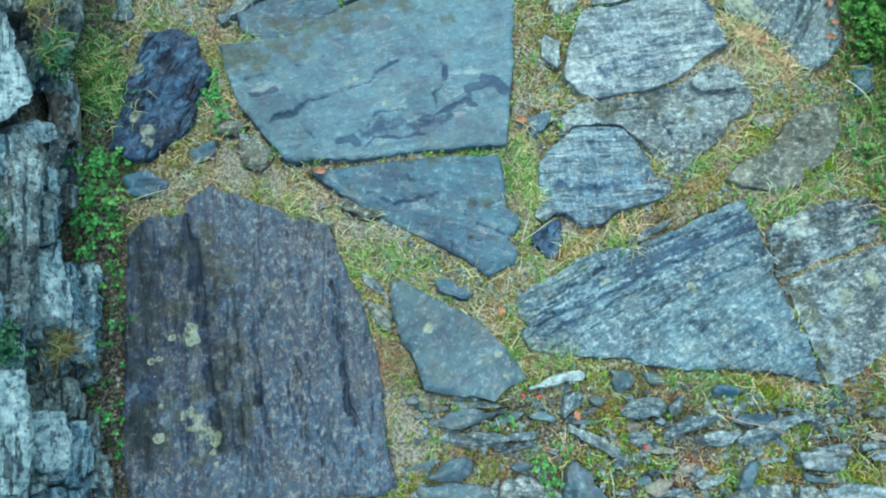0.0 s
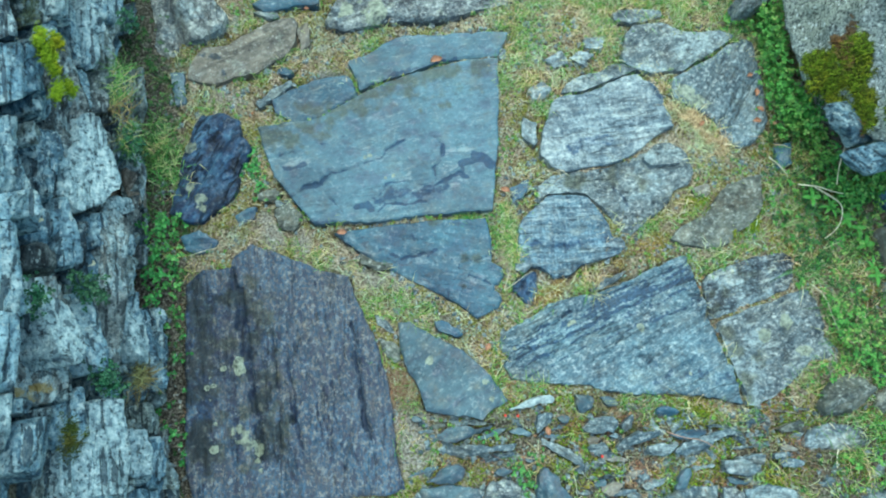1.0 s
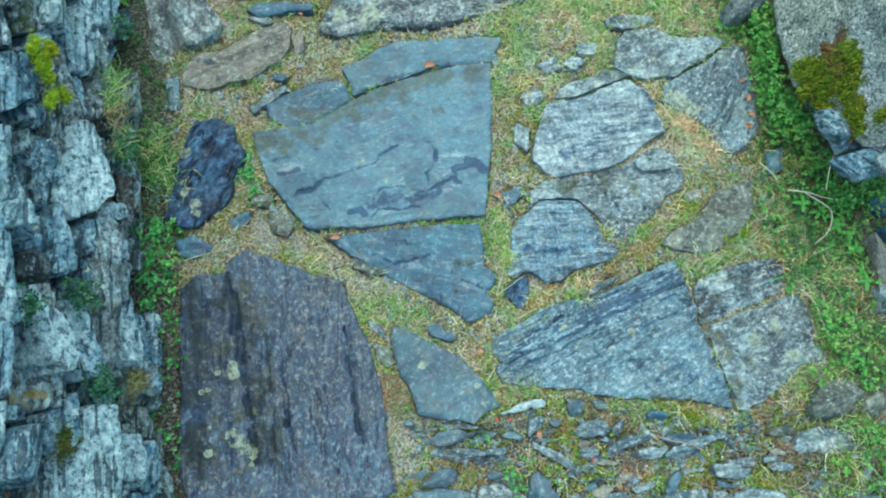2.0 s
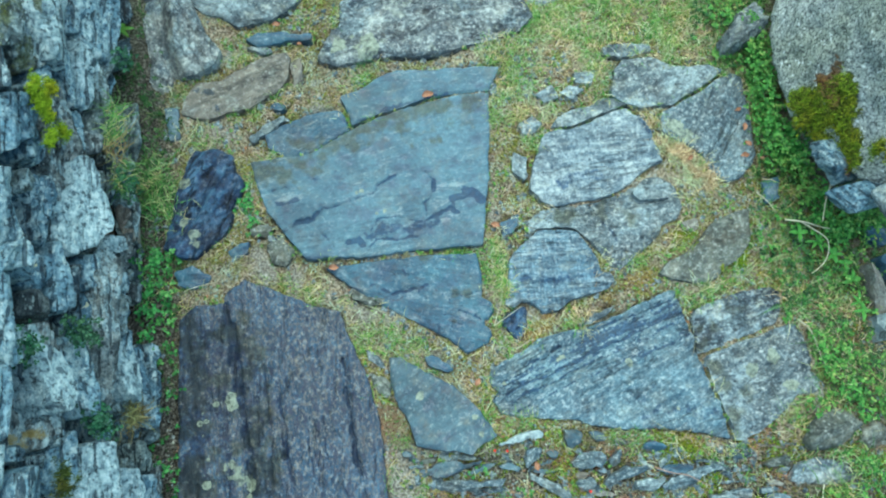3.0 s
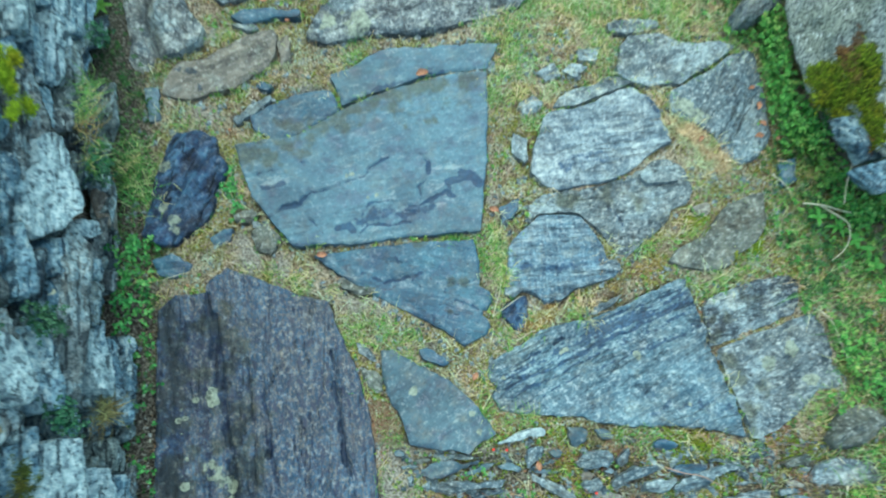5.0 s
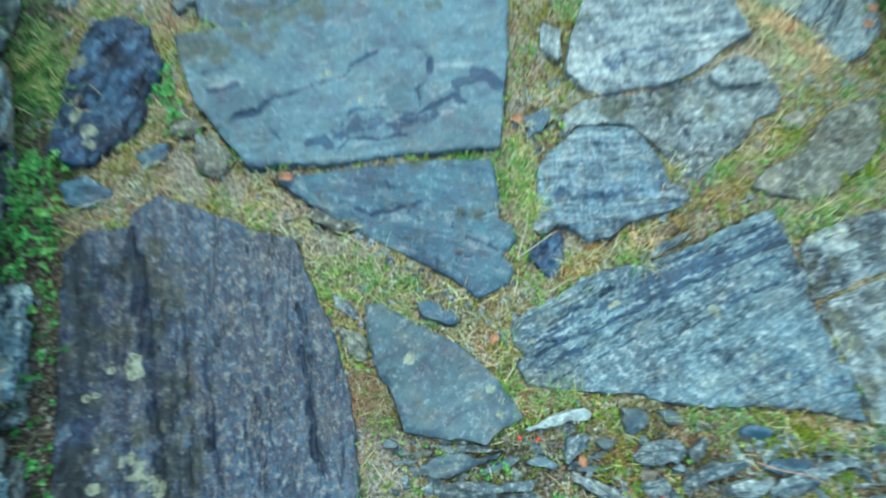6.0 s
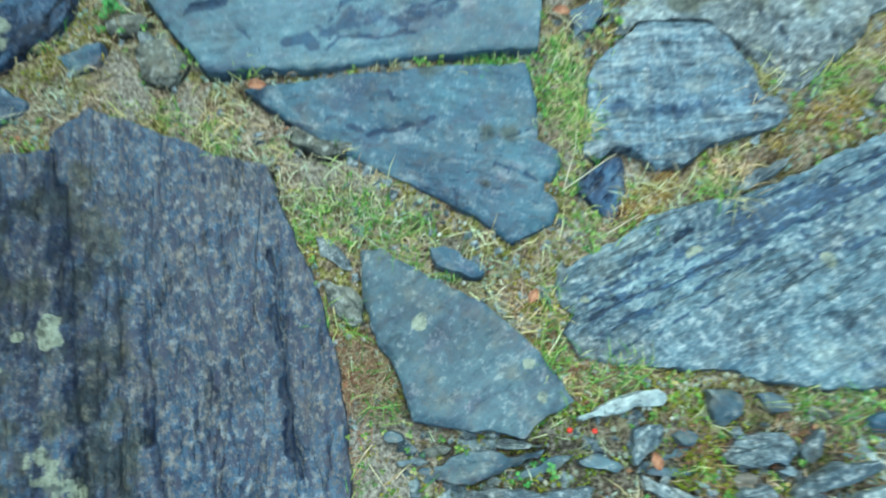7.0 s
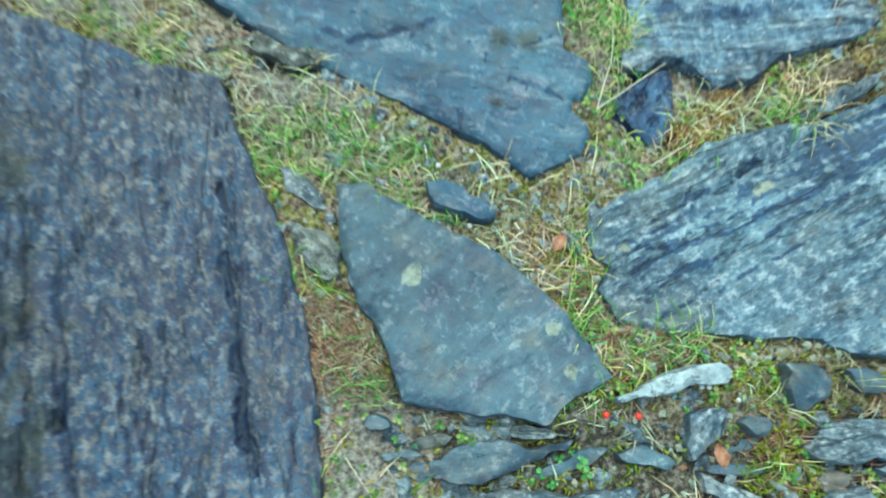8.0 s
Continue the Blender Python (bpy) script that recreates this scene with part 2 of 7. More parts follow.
def wallrock(name, dark, mid, light, pale=0.5, brown=0.0, mossy=0.0):
    """Stone of the wall: bedding lines along x, dark seams and pits, torn crusts of pale lichen, brown weathering."""
    n = Nodes(name)
    flat, drawn = n.place(), n.place((0.17, 1.5, 1.5))
    broad, lines = n.noise(flat, 7, 6, 0.65), n.noise(drawn, 55, 6, 0.7)
    fine, speck = n.noise(flat, 150, 3, 0.65), n.noise(flat, 72, 6, 0.75)
    tone = n.math("ADD", n.math("MULTIPLY", broad, 0.4), n.math("MULTIPLY", lines, 0.6))
    colour = n.steps(tone, (0.39, dark), (0.5, mid), (0.6, light))
    if brown:
        colour = n.mix(n.span(n.noise(n.place((0.6, 1.3, 1.3)), 9, 6, 0.7), 0.42, 0.58, 0.15 * brown, brown), colour, n.steps(n.math("ADD", n.math("MULTIPLY", speck, 0.6), n.math("MULTIPLY", lines, 0.4)), (0.38, (0.045, 0.05, 0.058)), (0.5, (0.112, 0.12, 0.125)), (0.62, (0.215, 0.22, 0.205))))
    colour = n.mix(n.span(speck, 0.4, 0.5, 0.95, 0.0), colour, n.mix(1.0, colour, (0.26, 0.3, 0.37), "MULTIPLY"))
    colour = n.mix(n.span(speck, 0.53, 0.62, 0.0, 0.6), colour, n.mix(1.0, colour, (0.2, 0.22, 0.23), "SCREEN"))
    zone = n.span(n.noise(flat, 8, 4, 0.6), 0.5 - 0.14 * pale, 0.6 - 0.14 * pale)
    crust = n.math("MULTIPLY", n.span(n.noise(n.place((0.5, 1.1, 1.1)), 56, 8, 0.75), 0.515 - 0.06 * pale, 0.535 - 0.06 * pale), zone)
    colour = n.mix(n.math("MULTIPLY", crust, min(1.0, 0.6 + 0.4 * pale)), colour, n.steps(speck, (0.36, (0.16, 0.24, 0.29)), (0.5, (0.31, 0.41, 0.47)), (0.62, (0.55, 0.64, 0.68))))
    colour = n.mix(n.span(n.noise(n.place((0.6, 1.2, 1.2)), 95, 3, 0.55), 0.63, 0.66, 0, 0.7), colour, (0.5, 0.58, 0.6))
    pits = n.span(n.noise(flat, 90, 4, 0.65), 0.42, 0.38)
    blots = n.span(n.noise(flat, 24, 4, 0.55), 0.36, 0.33)
    colour = n.mix(n.math("MULTIPLY", n.math("MAXIMUM", pits, blots), 0.8), colour, n.mix(1.0, colour, (0.16, 0.2, 0.25), "MULTIPLY"))
    seams = n.span(n.noise(n.place((0.11, 1.9, 1.9)), 33, 4, 0.55), 0.41, 0.38)
    colour = n.mix(n.math("MULTIPLY", seams, 0.85), colour, n.mix(1.0, colour, (0.15, 0.18, 0.22), "MULTIPLY"))
    ragged = n.noise(flat, 60, 6, 0.7)
    spots = n.span(n.math("ADD", n.attr("lichen"), n.math("MULTIPLY", n.math("SUBTRACT", ragged, 0.5), 1.2)), 0.45, 0.55)
    colour = n.mix(n.math("MULTIPLY", spots, n.span(n.attr("lichen"), 0.02, 0.2)), colour, (0.58, 0.56, 0.4))
    ochre = n.span(n.math("ADD", n.attr("rust"), n.math("MULTIPLY", n.math("SUBTRACT", ragged, 0.5), 1.6)), 0.5, 0.75)
    colour = n.mix(n.math("MULTIPLY", n.math("MULTIPLY", ochre, n.span(n.attr("rust"), 0.02, 0.2)), 0.7), colour, (0.33, 0.23, 0.05))
    if mossy:
        colour = n.mix(n.span(n.noise(flat, 26, 8, 0.75), 0.46, 0.56, 0, mossy), colour, n.steps(fine, (0.36, (0.025, 0.035, 0.006)), (0.62, (0.15, 0.165, 0.05))))
    h = n.math("ADD", n.math("MULTIPLY", lines, 0.9), n.math("MULTIPLY", speck, 0.4))
    h = n.math("ADD", h, n.math("MULTIPLY", fine, 0.12))
    h = n.math("SUBTRACT", h, n.math("MULTIPLY", n.math("MAXIMUM", seams, n.math("MULTIPLY", pits, 0.5)), 0.6))
    return n.finish(colour, n.span(speck, 0.4, 0.6, 0.5, 0.85), h, 0.008)


WALL_BLUE = wallrock("blue_wall_stone", (0.038, 0.078, 0.128), (0.11, 0.198, 0.279), (0.236, 0.374, 0.481), 0.5)
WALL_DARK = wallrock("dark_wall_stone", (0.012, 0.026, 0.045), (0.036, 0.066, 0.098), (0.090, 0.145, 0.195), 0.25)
WALL_PALE = wallrock("pale_blue_wall_stone", (0.069, 0.13, 0.191), (0.172, 0.282, 0.37), (0.322, 0.466, 0.564), 0.6)
WALL_WHITE = wallrock("whitish_wall_stone", (0.098, 0.155, 0.196), (0.241, 0.333, 0.385), (0.437, 0.54, 0.592), 0.95)
WALL_OLIVE = wallrock("olive_grey_wall_stone", (0.057, 0.086, 0.098), (0.138, 0.184, 0.19), (0.253, 0.31, 0.305), 0.35, 0.35)
WALL_BROWN = wallrock("brown_wall_stone", (0.063, 0.084, 0.101), (0.138, 0.169, 0.187), (0.236, 0.27, 0.282), 0.4, 0.7)
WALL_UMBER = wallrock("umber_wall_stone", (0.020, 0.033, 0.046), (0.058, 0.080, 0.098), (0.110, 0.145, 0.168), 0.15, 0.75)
WALL_MOSSED = wallrock("mossed_wall_stone", (0.03, 0.052, 0.065), (0.078, 0.112, 0.128), (0.155, 0.205, 0.215), 0.35, 0.3, 0.65)


def grit():
    """Coarse-grained grey rock: light and dark grains, glints, pits, and a dull olive film in places."""
    n = Nodes("grit_boulder")
    flat = n.place()
    grain, coarse, broad = n.noise(flat, 150, 3, 0.7), n.noise(flat, 62, 5, 0.75), n.noise(flat, 5, 6, 0.65)
    colour = n.steps(grain, (0.37, (0.1, 0.11, 0.12)), (0.46, (0.36, 0.39, 0.4)), (0.55, (0.54, 0.57, 0.58)), (0.66, (0.78, 0.8, 0.8)))
    colour = n.mix(n.span(coarse, 0.47, 0.38, 0, 0.85), colour, n.mix(1.0, colour, (0.24, 0.27, 0.3), "MULTIPLY"))
    colour = n.mix(n.span(broad, 0.42, 0.58, 0, 0.6), colour, n.mix(1.0, colour, (0.72, 0.72, 0.55), "MULTIPLY"))
    # glints, painted as near-white specks in the base colour
    colour = n.mix(n.span(n.noise(flat, 85, 2, 0.5), 0.645, 0.67, 0, 1.0), colour, (0.88, 0.9, 0.9))
    ragged = n.noise(flat, 42, 8, 0.75)

    def patch(attribute):
        a = n.math("ADD", n.attr(attribute), n.math("MULTIPLY", n.math("SUBTRACT", ragged, 0.5), 1.3))
        return n.math("MULTIPLY", n.span(a, 0.42, 0.5), n.span(n.attr(attribute), 0.02, 0.2))

    colour = n.mix(patch("rust"), colour, n.steps(grain, (0.38, (0.06, 0.035, 0.02)), (0.62, (0.26, 0.15, 0.08))))
    colour = n.mix(patch("moss"), colour, n.steps(grain, (0.36, (0.02, 0.028, 0.003)), (0.5, (0.085, 0.1, 0.006)), (0.64, (0.2, 0.19, 0.015))))
    return n.finish(colour, n.span(grain, 0.4, 0.65, 0.85, 0.4), n.math("ADD", n.math("MULTIPLY", grain, 0.6), coarse), 0.012)


GRIT = grit()


def soil():
    n = Nodes("mossy_soil")
    flat = n.place(shuffle=False)
    broad, mid, fine = n.noise(flat, 7, 6, 0.65, 0.6), n.noise(flat, 32, 6, 0.7), n.noise(flat, 150, 4, 0.72)
    earth = n.steps(fine, (0.38, (0.055, 0.043, 0.03)), (0.5, (0.22, 0.165, 0.12)), (0.62, (0.44, 0.35, 0.27)))
    moss = n.steps(fine, (0.38, (0.05, 0.05, 0.008)), (0.5, (0.2, 0.19, 0.055)), (0.62, (0.37, 0.36, 0.13)))
    litter = n.steps(fine, (0.38, (0.12, 0.1, 0.07)), (0.5, (0.36, 0.29, 0.22)), (0.62, (0.58, 0.5, 0.42)))
    colour = n.mix(n.span(mid, 0.44, 0.54), earth, moss)
    colour = n.mix(n.math("MULTIPLY", n.span(broad, 0.46, 0.56), n.span(mid, 0.4, 0.55, 0.2, 1.0)), colour, litter)
    other = n.noise(n.place((1.2, 0.9, 1), shuffle=False), 15, 6, 0.68, 0.8)
    colour = n.mix(n.span(other, 0.56, 0.61, 0, 0.85), colour, n.steps(fine, (0.38, (0.1, 0.095, 0.085)), (0.5, (0.33, 0.33, 0.3)), (0.62, (0.52, 0.53, 0.5))))
    colour = n.mix(n.span(other, 0.43, 0.38, 0, 0.8), colour, n.steps(fine, (0.38, (0.05, 0.028, 0.014)), (0.5, (0.16, 0.115, 0.065)), (0.62, (0.34, 0.26, 0.155))))
    colour = n.mix(n.math("MULTIPLY", n.attr("silt"), n.span(mid, 0.36, 0.5, 0.5, 1.0)), colour, n.steps(fine, (0.36, (0.1, 0.088, 0.076)), (0.5, (0.28, 0.255, 0.225)), (0.64, (0.5, 0.475, 0.43))))
    # dark earth, which also holds painted shade where the mask is set
    colour = n.mix(n.attr("bare"), colour, n.steps(fine, (0.38, (0.024, 0.021, 0.018)), (0.5, (0.078, 0.067, 0.057)), (0.64, (0.27, 0.25, 0.215))))
    colour = n.mix(n.math("MULTIPLY", n.attr("turf"), n.span(mid, 0.36, 0.56, 0.6, 1.0)), colour, n.steps(fine, (0.36, (0.02, 0.045, 0.01)), (0.5, (0.075, 0.13, 0.03)), (0.64, (0.2, 0.24, 0.07))))
    return n.finish(colour, 0.95, n.math("ADD", fine, n.math("MULTIPLY", mid, 1.5)), 0.008, 0.2)


def leafy(name, *stops, rough=0.55):
    """Blades and leaves: one colour for every blade, out of a range."""
    n = Nodes(name)
    each = n.add("NewGeometry").outputs["Random Per Island"]
    colour = n.steps(each, *stops)
    flat = n.place(shuffle=False)
    colour = n.mix(n.span(n.noise(flat, 150, 3, 0.6), 0.3, 0.7, 0, 0.45), colour, n.mix(1.0, colour, (0.45, 0.5, 0.4), "MULTIPLY"))
    zone = n.noise(flat, 13, 4, 0.6, 0.5)
    colour = n.mix(n.span(zone, 0.46, 0.6), n.mix(1.0, colour, (0.78, 1.0, 0.9), "MULTIPLY"), n.mix(1.0, colour, (1.06, 0.97, 0.9), "MULTIPLY"))
    n.finish(colour, rough, gloss=0.3)
    n.bsdf.inputs["Subsurface Weight"].default_value = 0.0
    return n.mat


def plain(name, a, b, scale=60, rough=0.7, depth=0.001):
    n = Nodes(name)
    flat = n.place()
    f = n.noise(flat, scale, 5, 0.65)
    return n.finish(n.steps(f, (0.3, a), (0.7, b)), rough, f, depth)


SOIL = soil()
GRASS = leafy("green_grass", (0.0, (0.05, 0.14, 0.03)), (0.35, (0.12, 0.3, 0.05)), (0.6, (0.3, 0.46, 0.1)), (0.8, (0.56, 0.54, 0.22)), (1.0, (0.76, 0.62, 0.36)))
STRAW = leafy("dry_grass", (0.0, (0.22, 0.12, 0.07)), (0.35, (0.46, 0.35, 0.21)), (0.7, (0.72, 0.58, 0.37)), (1.0, (0.92, 0.82, 0.62)))
GREEN = leafy("fresh_grass", (0.0, (0.04, 0.1, 0.025)), (0.35, (0.11, 0.25, 0.06)), (0.65, (0.24, 0.41, 0.12)), (0.8, (0.5, 0.48, 0.22)), (1.0, (0.66, 0.5, 0.33)))
ORANGE_MOSS = leafy("orange_moss", (0.0, (0.14, 0.075, 0.025)), (0.5, (0.33, 0.22, 0.08)), (1.0, (0.55, 0.43, 0.18)), rough=0.9)
REDDISH = leafy("red_needles", (0.0, (0.13, 0.05, 0.035)), (0.6, (0.36, 0.17, 0.12)), (1.0, (0.55, 0.4, 0.3)), rough=0.9)
THATCH = leafy("dead_grass", (0.0, (0.16, 0.1, 0.07)), (0.4, (0.36, 0.27, 0.2)), (0.75, (0.56, 0.47, 0.37)), (1.0, (0.78, 0.72, 0.62)))
CLOVER = leafy("clover_leaf", (0.0, (0.04, 0.115, 0.025)), (0.5, (0.115, 0.27, 0.05)), (0.85, (0.19, 0.36, 0.08)), (1.0, (0.34, 0.4, 0.13)))
# grass for the wall's foot: the shade there is in its greens
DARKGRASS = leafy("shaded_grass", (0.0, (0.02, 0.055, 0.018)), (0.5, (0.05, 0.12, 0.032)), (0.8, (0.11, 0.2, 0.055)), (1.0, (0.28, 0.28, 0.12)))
TEAL_LEAF = leafy("blue_green_leaf", (0.0, (0.015, 0.05, 0.03)), (0.5, (0.035, 0.105, 0.06)), (1.0, (0.08, 0.19, 0.1)))
CLOVER_LEAF = leafy("fresh_clover_leaf", (0.0, (0.03, 0.11, 0.03)), (0.5, (0.08, 0.25, 0.065)), (1.0, (0.19, 0.43, 0.13)))
WEED = leafy("weed_leaf", (0.0, (0.05, 0.12, 0.025)), (0.5, (0.14, 0.27, 0.05)), (0.8, (0.3, 0.4, 0.1)), (1.0, (0.5, 0.4, 0.2)))
LITTER = leafy("litter_bits", (0.0, (0.1, 0.07, 0.05)), (0.25, (0.2, 0.13, 0.08)), (0.45, (0.4, 0.34, 0.25)), (0.7, (0.26, 0.29, 0.31)), (0.9, (0.5, 0.5, 0.46)), (1.0, (0.45, 0.2, 0.12)), rough=0.85)
# dark greens that carry shade by the wall and low in the verge
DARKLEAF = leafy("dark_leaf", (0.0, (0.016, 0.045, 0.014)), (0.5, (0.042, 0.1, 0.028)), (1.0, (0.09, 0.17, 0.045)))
MOSSY = leafy("moss_tuft", (0.0, (0.09, 0.09, 0.012)), (0.5, (0.26, 0.23, 0.03)), (1.0, (0.5, 0.41, 0.09)), rough=0.9)
DARKMOSS = leafy("dark_moss", (0.0, (0.03, 0.04, 0.01)), (0.5, (0.09, 0.1, 0.02)), (1.0, (0.22, 0.21, 0.06)), rough=0.9)
RUSTY = leafy("rusty_moss", (0.0, (0.07, 0.03, 0.015)), (0.5, (0.2, 0.09, 0.04)), (1.0, (0.36, 0.2, 0.08)), rough=0.9)
WITHERED = leafy("withered", (0.0, (0.05, 0.035, 0.02)), (0.5, (0.2, 0.15, 0.07)), (1.0, (0.5, 0.42, 0.22)))
FRESH_MOSS = leafy("fresh_moss", (0.0, (0.1, 0.13, 0.008)), (0.5, (0.28, 0.34, 0.014)), (1.0, (0.5, 0.52, 0.035)), rough=0.9)
BRIGHT_MOSS = leafy("bright_moss", (0.0, (0.07, 0.09, 0.008)), (0.5, (0.19, 0.225, 0.014)), (1.0, (0.4, 0.4, 0.035)), rough=0.9)
FALLEN = plain("fallen_leaf", (0.2, 0.08, 0.045), (0.46, 0.24, 0.15), 200)
TWIG = plain("bare_twig", (0.3, 0.16, 0.12), (0.5, 0.34, 0.27))
PALE_STALK = plain("pale_stalk", (0.45, 0.4, 0.28), (0.72, 0.66, 0.52))
BERRY = plain("red_berry", (0.55, 0.02, 0.015), (0.75, 0.06, 0.04), rough=0.3)
CHIP = plain("pale_chip", (0.3, 0.31, 0.3), (0.66, 0.66, 0.63))


# ---- how stones are made ----
def thing(name, mesh, material, parent=None, label=""):
    ob = new(name, mesh)
    if material:
        mesh.materials.append(material)
    ob.parent = parent
    return tagged(ob, label=label)


def gap(points, line, closed=False):
    """How far each point lies from a polyline."""
    a = np.asarray(line, float)
    b = np.roll(a, -1, 0) if closed else a[1:]
    a = a if closed else a[:-1]
    best = np.full(len(points), 1e9)
    for p, q in zip(a, b):
        d = q - p
        s = np.clip(((points - p) @ d) / max(d @ d, 1e-12), 0, 1)
        best = np.minimum(best, np.linalg.norm(points - p - s[:, None] * d, axis=1))
    return best


def inside(points, outline):
    a = np.asarray(outline, float)
    b = np.roll(a, -1, 0)
    hit = np.zeros(len(points), bool)
    for (x0, y0), (x1, y1) in zip(a, b):
        if y0 == y1:
            continue
        cross = (points[:, 1] < y0) != (points[:, 1] < y1)
        hit ^= cross & (points[:, 0] < (x1 - x0) * (points[:, 1] - y0) / (y1 - y0) + x0)
    return hit


def fbm(points, scale, seed, octaves=4):
    return np.array([noise.fractal((x * scale + seed, y * scale - seed, z * scale + 0.37 * seed), 0.9, 2.1, octaves) for x, y, z in points])


def stone_mesh(name, outline, seed, top=0.0, depth=0.05, cell=0.008, bevel=0.006, relief=0.004, wobble=0.005, along=0.0, ridges=0.002,
               cracks=(), stains=(), lichen=(), rust=(), moss=(), tilt=(0.0, 0.0), ledge=0.0, chisel=0.0):
    """A broken slab: a ragged outline, a weathered top with ridges, cracks and rounded edges, and rough sides. Its x axis lies along the bedding."""
    from mathutils.geometry import delaunay_2d_cdt
    rng = random.Random(seed)
    outline = np.asarray(outline, float)
    mid = outline.mean(0)
    turn = np.array([[math.cos(along), math.sin(along)], [-math.sin(along), math.cos(along)]])
    loop = (outline - mid) @ turn.T
    rim = []
    for p, q in zip(loop, np.roll(loop, -1, 0)):
        k = max(1, int(np.linalg.norm(q - p) / cell))
        for i in range(k):
            rim.append(p + (q - p) * i / k)
    rim = np.array(rim)
    nxt, prv = np.roll(rim, -1, 0), np.roll(rim, 1, 0)
    # corners are worn round, and the edge wanders
    rim = 0.7 * rim + 0.15 * (nxt + prv)
    side = (np.roll(rim, -1, 0) - np.roll(rim, 1, 0))[:, ::-1] * (1, -1)
    side /= np.linalg.norm(side, axis=1)[:, None] + 1e-9
    flat3 = np.c_[rim, np.zeros(len(rim))]
    rim = rim + side * (wobble * (fbm(flat3, 16, seed, 3) + 0.8 * fbm(flat3, 60, seed + 5, 3)))[:, None]
    lo, hi = rim.min(0), rim.max(0)
    gx, gy = np.meshgrid(np.arange(lo[0], hi[0], cell), np.arange(lo[1], hi[1], cell * 0.9))
    pts = np.c_[gx.ravel(), gy.ravel()]
    pts += np.array([[rng.uniform(-0.3, 0.3), rng.uniform(-0.3, 0.3)] for _ in pts]) * cell
    pts = pts[inside(pts, rim)]
    if len(pts):
        pts = pts[gap(pts, rim, True) > 0.55 * cell]
    every = np.r_[rim, pts]
    n = len(rim)
    vs, _, fs, _, _, _ = delaunay_2d_cdt([Vector(p) for p in every], [(i, (i + 1) % n) for i in range(n)], [], 1, 1e-6)
    v2 = np.array([(v.x, v.y) for v in vs])
    edge = gap(v2, rim, True)
    flat3 = np.c_[v2, np.zeros(len(v2))]
    worn = np.clip(edge / bevel, 0, 1)
    z = top - bevel * 0.6 * (1 - worn) ** 2 * np.clip(1 + 1.2 * fbm(flat3, 24, seed + 1, 2), 0, 3)
    z += relief * fbm(flat3, 9, seed + 2, 5) * (0.3 + 0.7 * worn)
    z += ridges * fbm(flat3 * (0.2, 1.8, 1), 30, seed + 3, 4)
    z += v2 @ (turn @ np.array(tilt))
    if ledge:
        lift = fbm(flat3 * (0.16, 1.7, 1), 11, seed + 4, 3) * 2.4
        base = np.floor(lift)
        z += ledge * (base + np.clip((lift - base) * 6 - 5, 0, 1))
    if chisel:
        # broken faces: the lowest of a handful of tilted planes
        broken = np.full(len(v2), 9.0)
        for _ in range(7):
            at = np.array([rng.uniform(lo[0], hi[0]), rng.uniform(lo[1], hi[1])])
            slope = np.array([rng.uniform(-0.35, 0.35), rng.uniform(-1.1, 1.1)])
            broken = np.minimum(broken, rng.uniform(0, chisel) + (v2 - at) @ slope)
        z += np.clip(broken - np.median(broken), -2.2 * chisel, 1.2 * chisel)
    layers = {}
    stray = fbm(flat3, 22, seed + 13, 4)
    ragged = fbm(flat3, 30, seed + 8, 5)

    def local(line):
        return (np.asarray(line, float) - mid) @ turn.T

    stain = np.zeros(len(v2))
    for line, width, deep in cracks:
        d = gap(v2 + 0.008 * np.c_[ragged, stray], local(line)) + 0.8 * width * stray
        z -= 1.2 * deep * np.exp(-(np.clip(d, 0, None) / (0.75 * width)) ** 2)
        stain = np.maximum(stain, 0.95 * np.exp(-(np.clip(d, 0, None) / (0.8 * width)) ** 2))
    for line, width, force in stains:
        d = gap(v2 + 0.007 * np.c_[ragged, stray], local(line)) + 0.8 * width * stray
        stain = np.maximum(stain, force * np.clip(1.6 - d / width, 0, 1))
    layers["stain"] = stain
    for key, spots in (("lichen", lichen), ("rust", rust), ("moss", moss)):
        value = np.zeros(len(v2))
        for *spot, r in spots:
            value = np.maximum(value, np.clip(1.25 - (np.linalg.norm(v2 - local([spot]), axis=1) / r + 1.3 * ragged + 1.1 * stray) * 0.75, 0, 1))
        layers[key] = value
    if moss:
        z += 0.012 * np.clip((layers["moss"] - 0.35) * 3, 0, 1) * (1 + 0.6 * ragged)
    verts = [(*p, h) for p, h in zip(v2, z)]
    faces = [tuple(f) for f in fs]
    count = {}
    for f in faces:
        for a, b in zip(f, f[1:] + f[:1]):
            count[(a, b)] = count.get((a, b), 0) + 1
    border = [(a, b) for a, b in count if (b, a) not in count]
    low, deep, top_rim = {}, {}, {}
    for a, b in border:
        for k in (a, b):
            if k in low:
                continue
            p = np.array(verts[k])
            out = p[:2] / (np.linalg.norm(p[:2]) + 1e-9)
            top_rim[k] = len(verts)
            verts.append(tuple(p))
            j = 0.35 * wobble * noise.fractal((p[0] * 60 + seed, p[1] * 60, 3.1), 0.9, 2, 3)
            low[k] = len(verts)
            verts.append((p[0] + out[0] * (0.002 + j), p[1] + out[1] * (0.002 + j), p[2] - min(0.5 * depth, 0.012)))
            deep[k] = len(verts)
            verts.append((p[0] + out[0] * 0.001, p[1] + out[1] * 0.001, top - depth))
    for a, b in border:
        faces += [(top_rim[b], top_rim[a], low[a], low[b]), (low[b], low[a], deep[a], deep[b])]
    mesh = bpy.data.meshes.new(name)
    mesh.from_pydata(verts, [], faces)
    extra = len(verts) - len(v2)
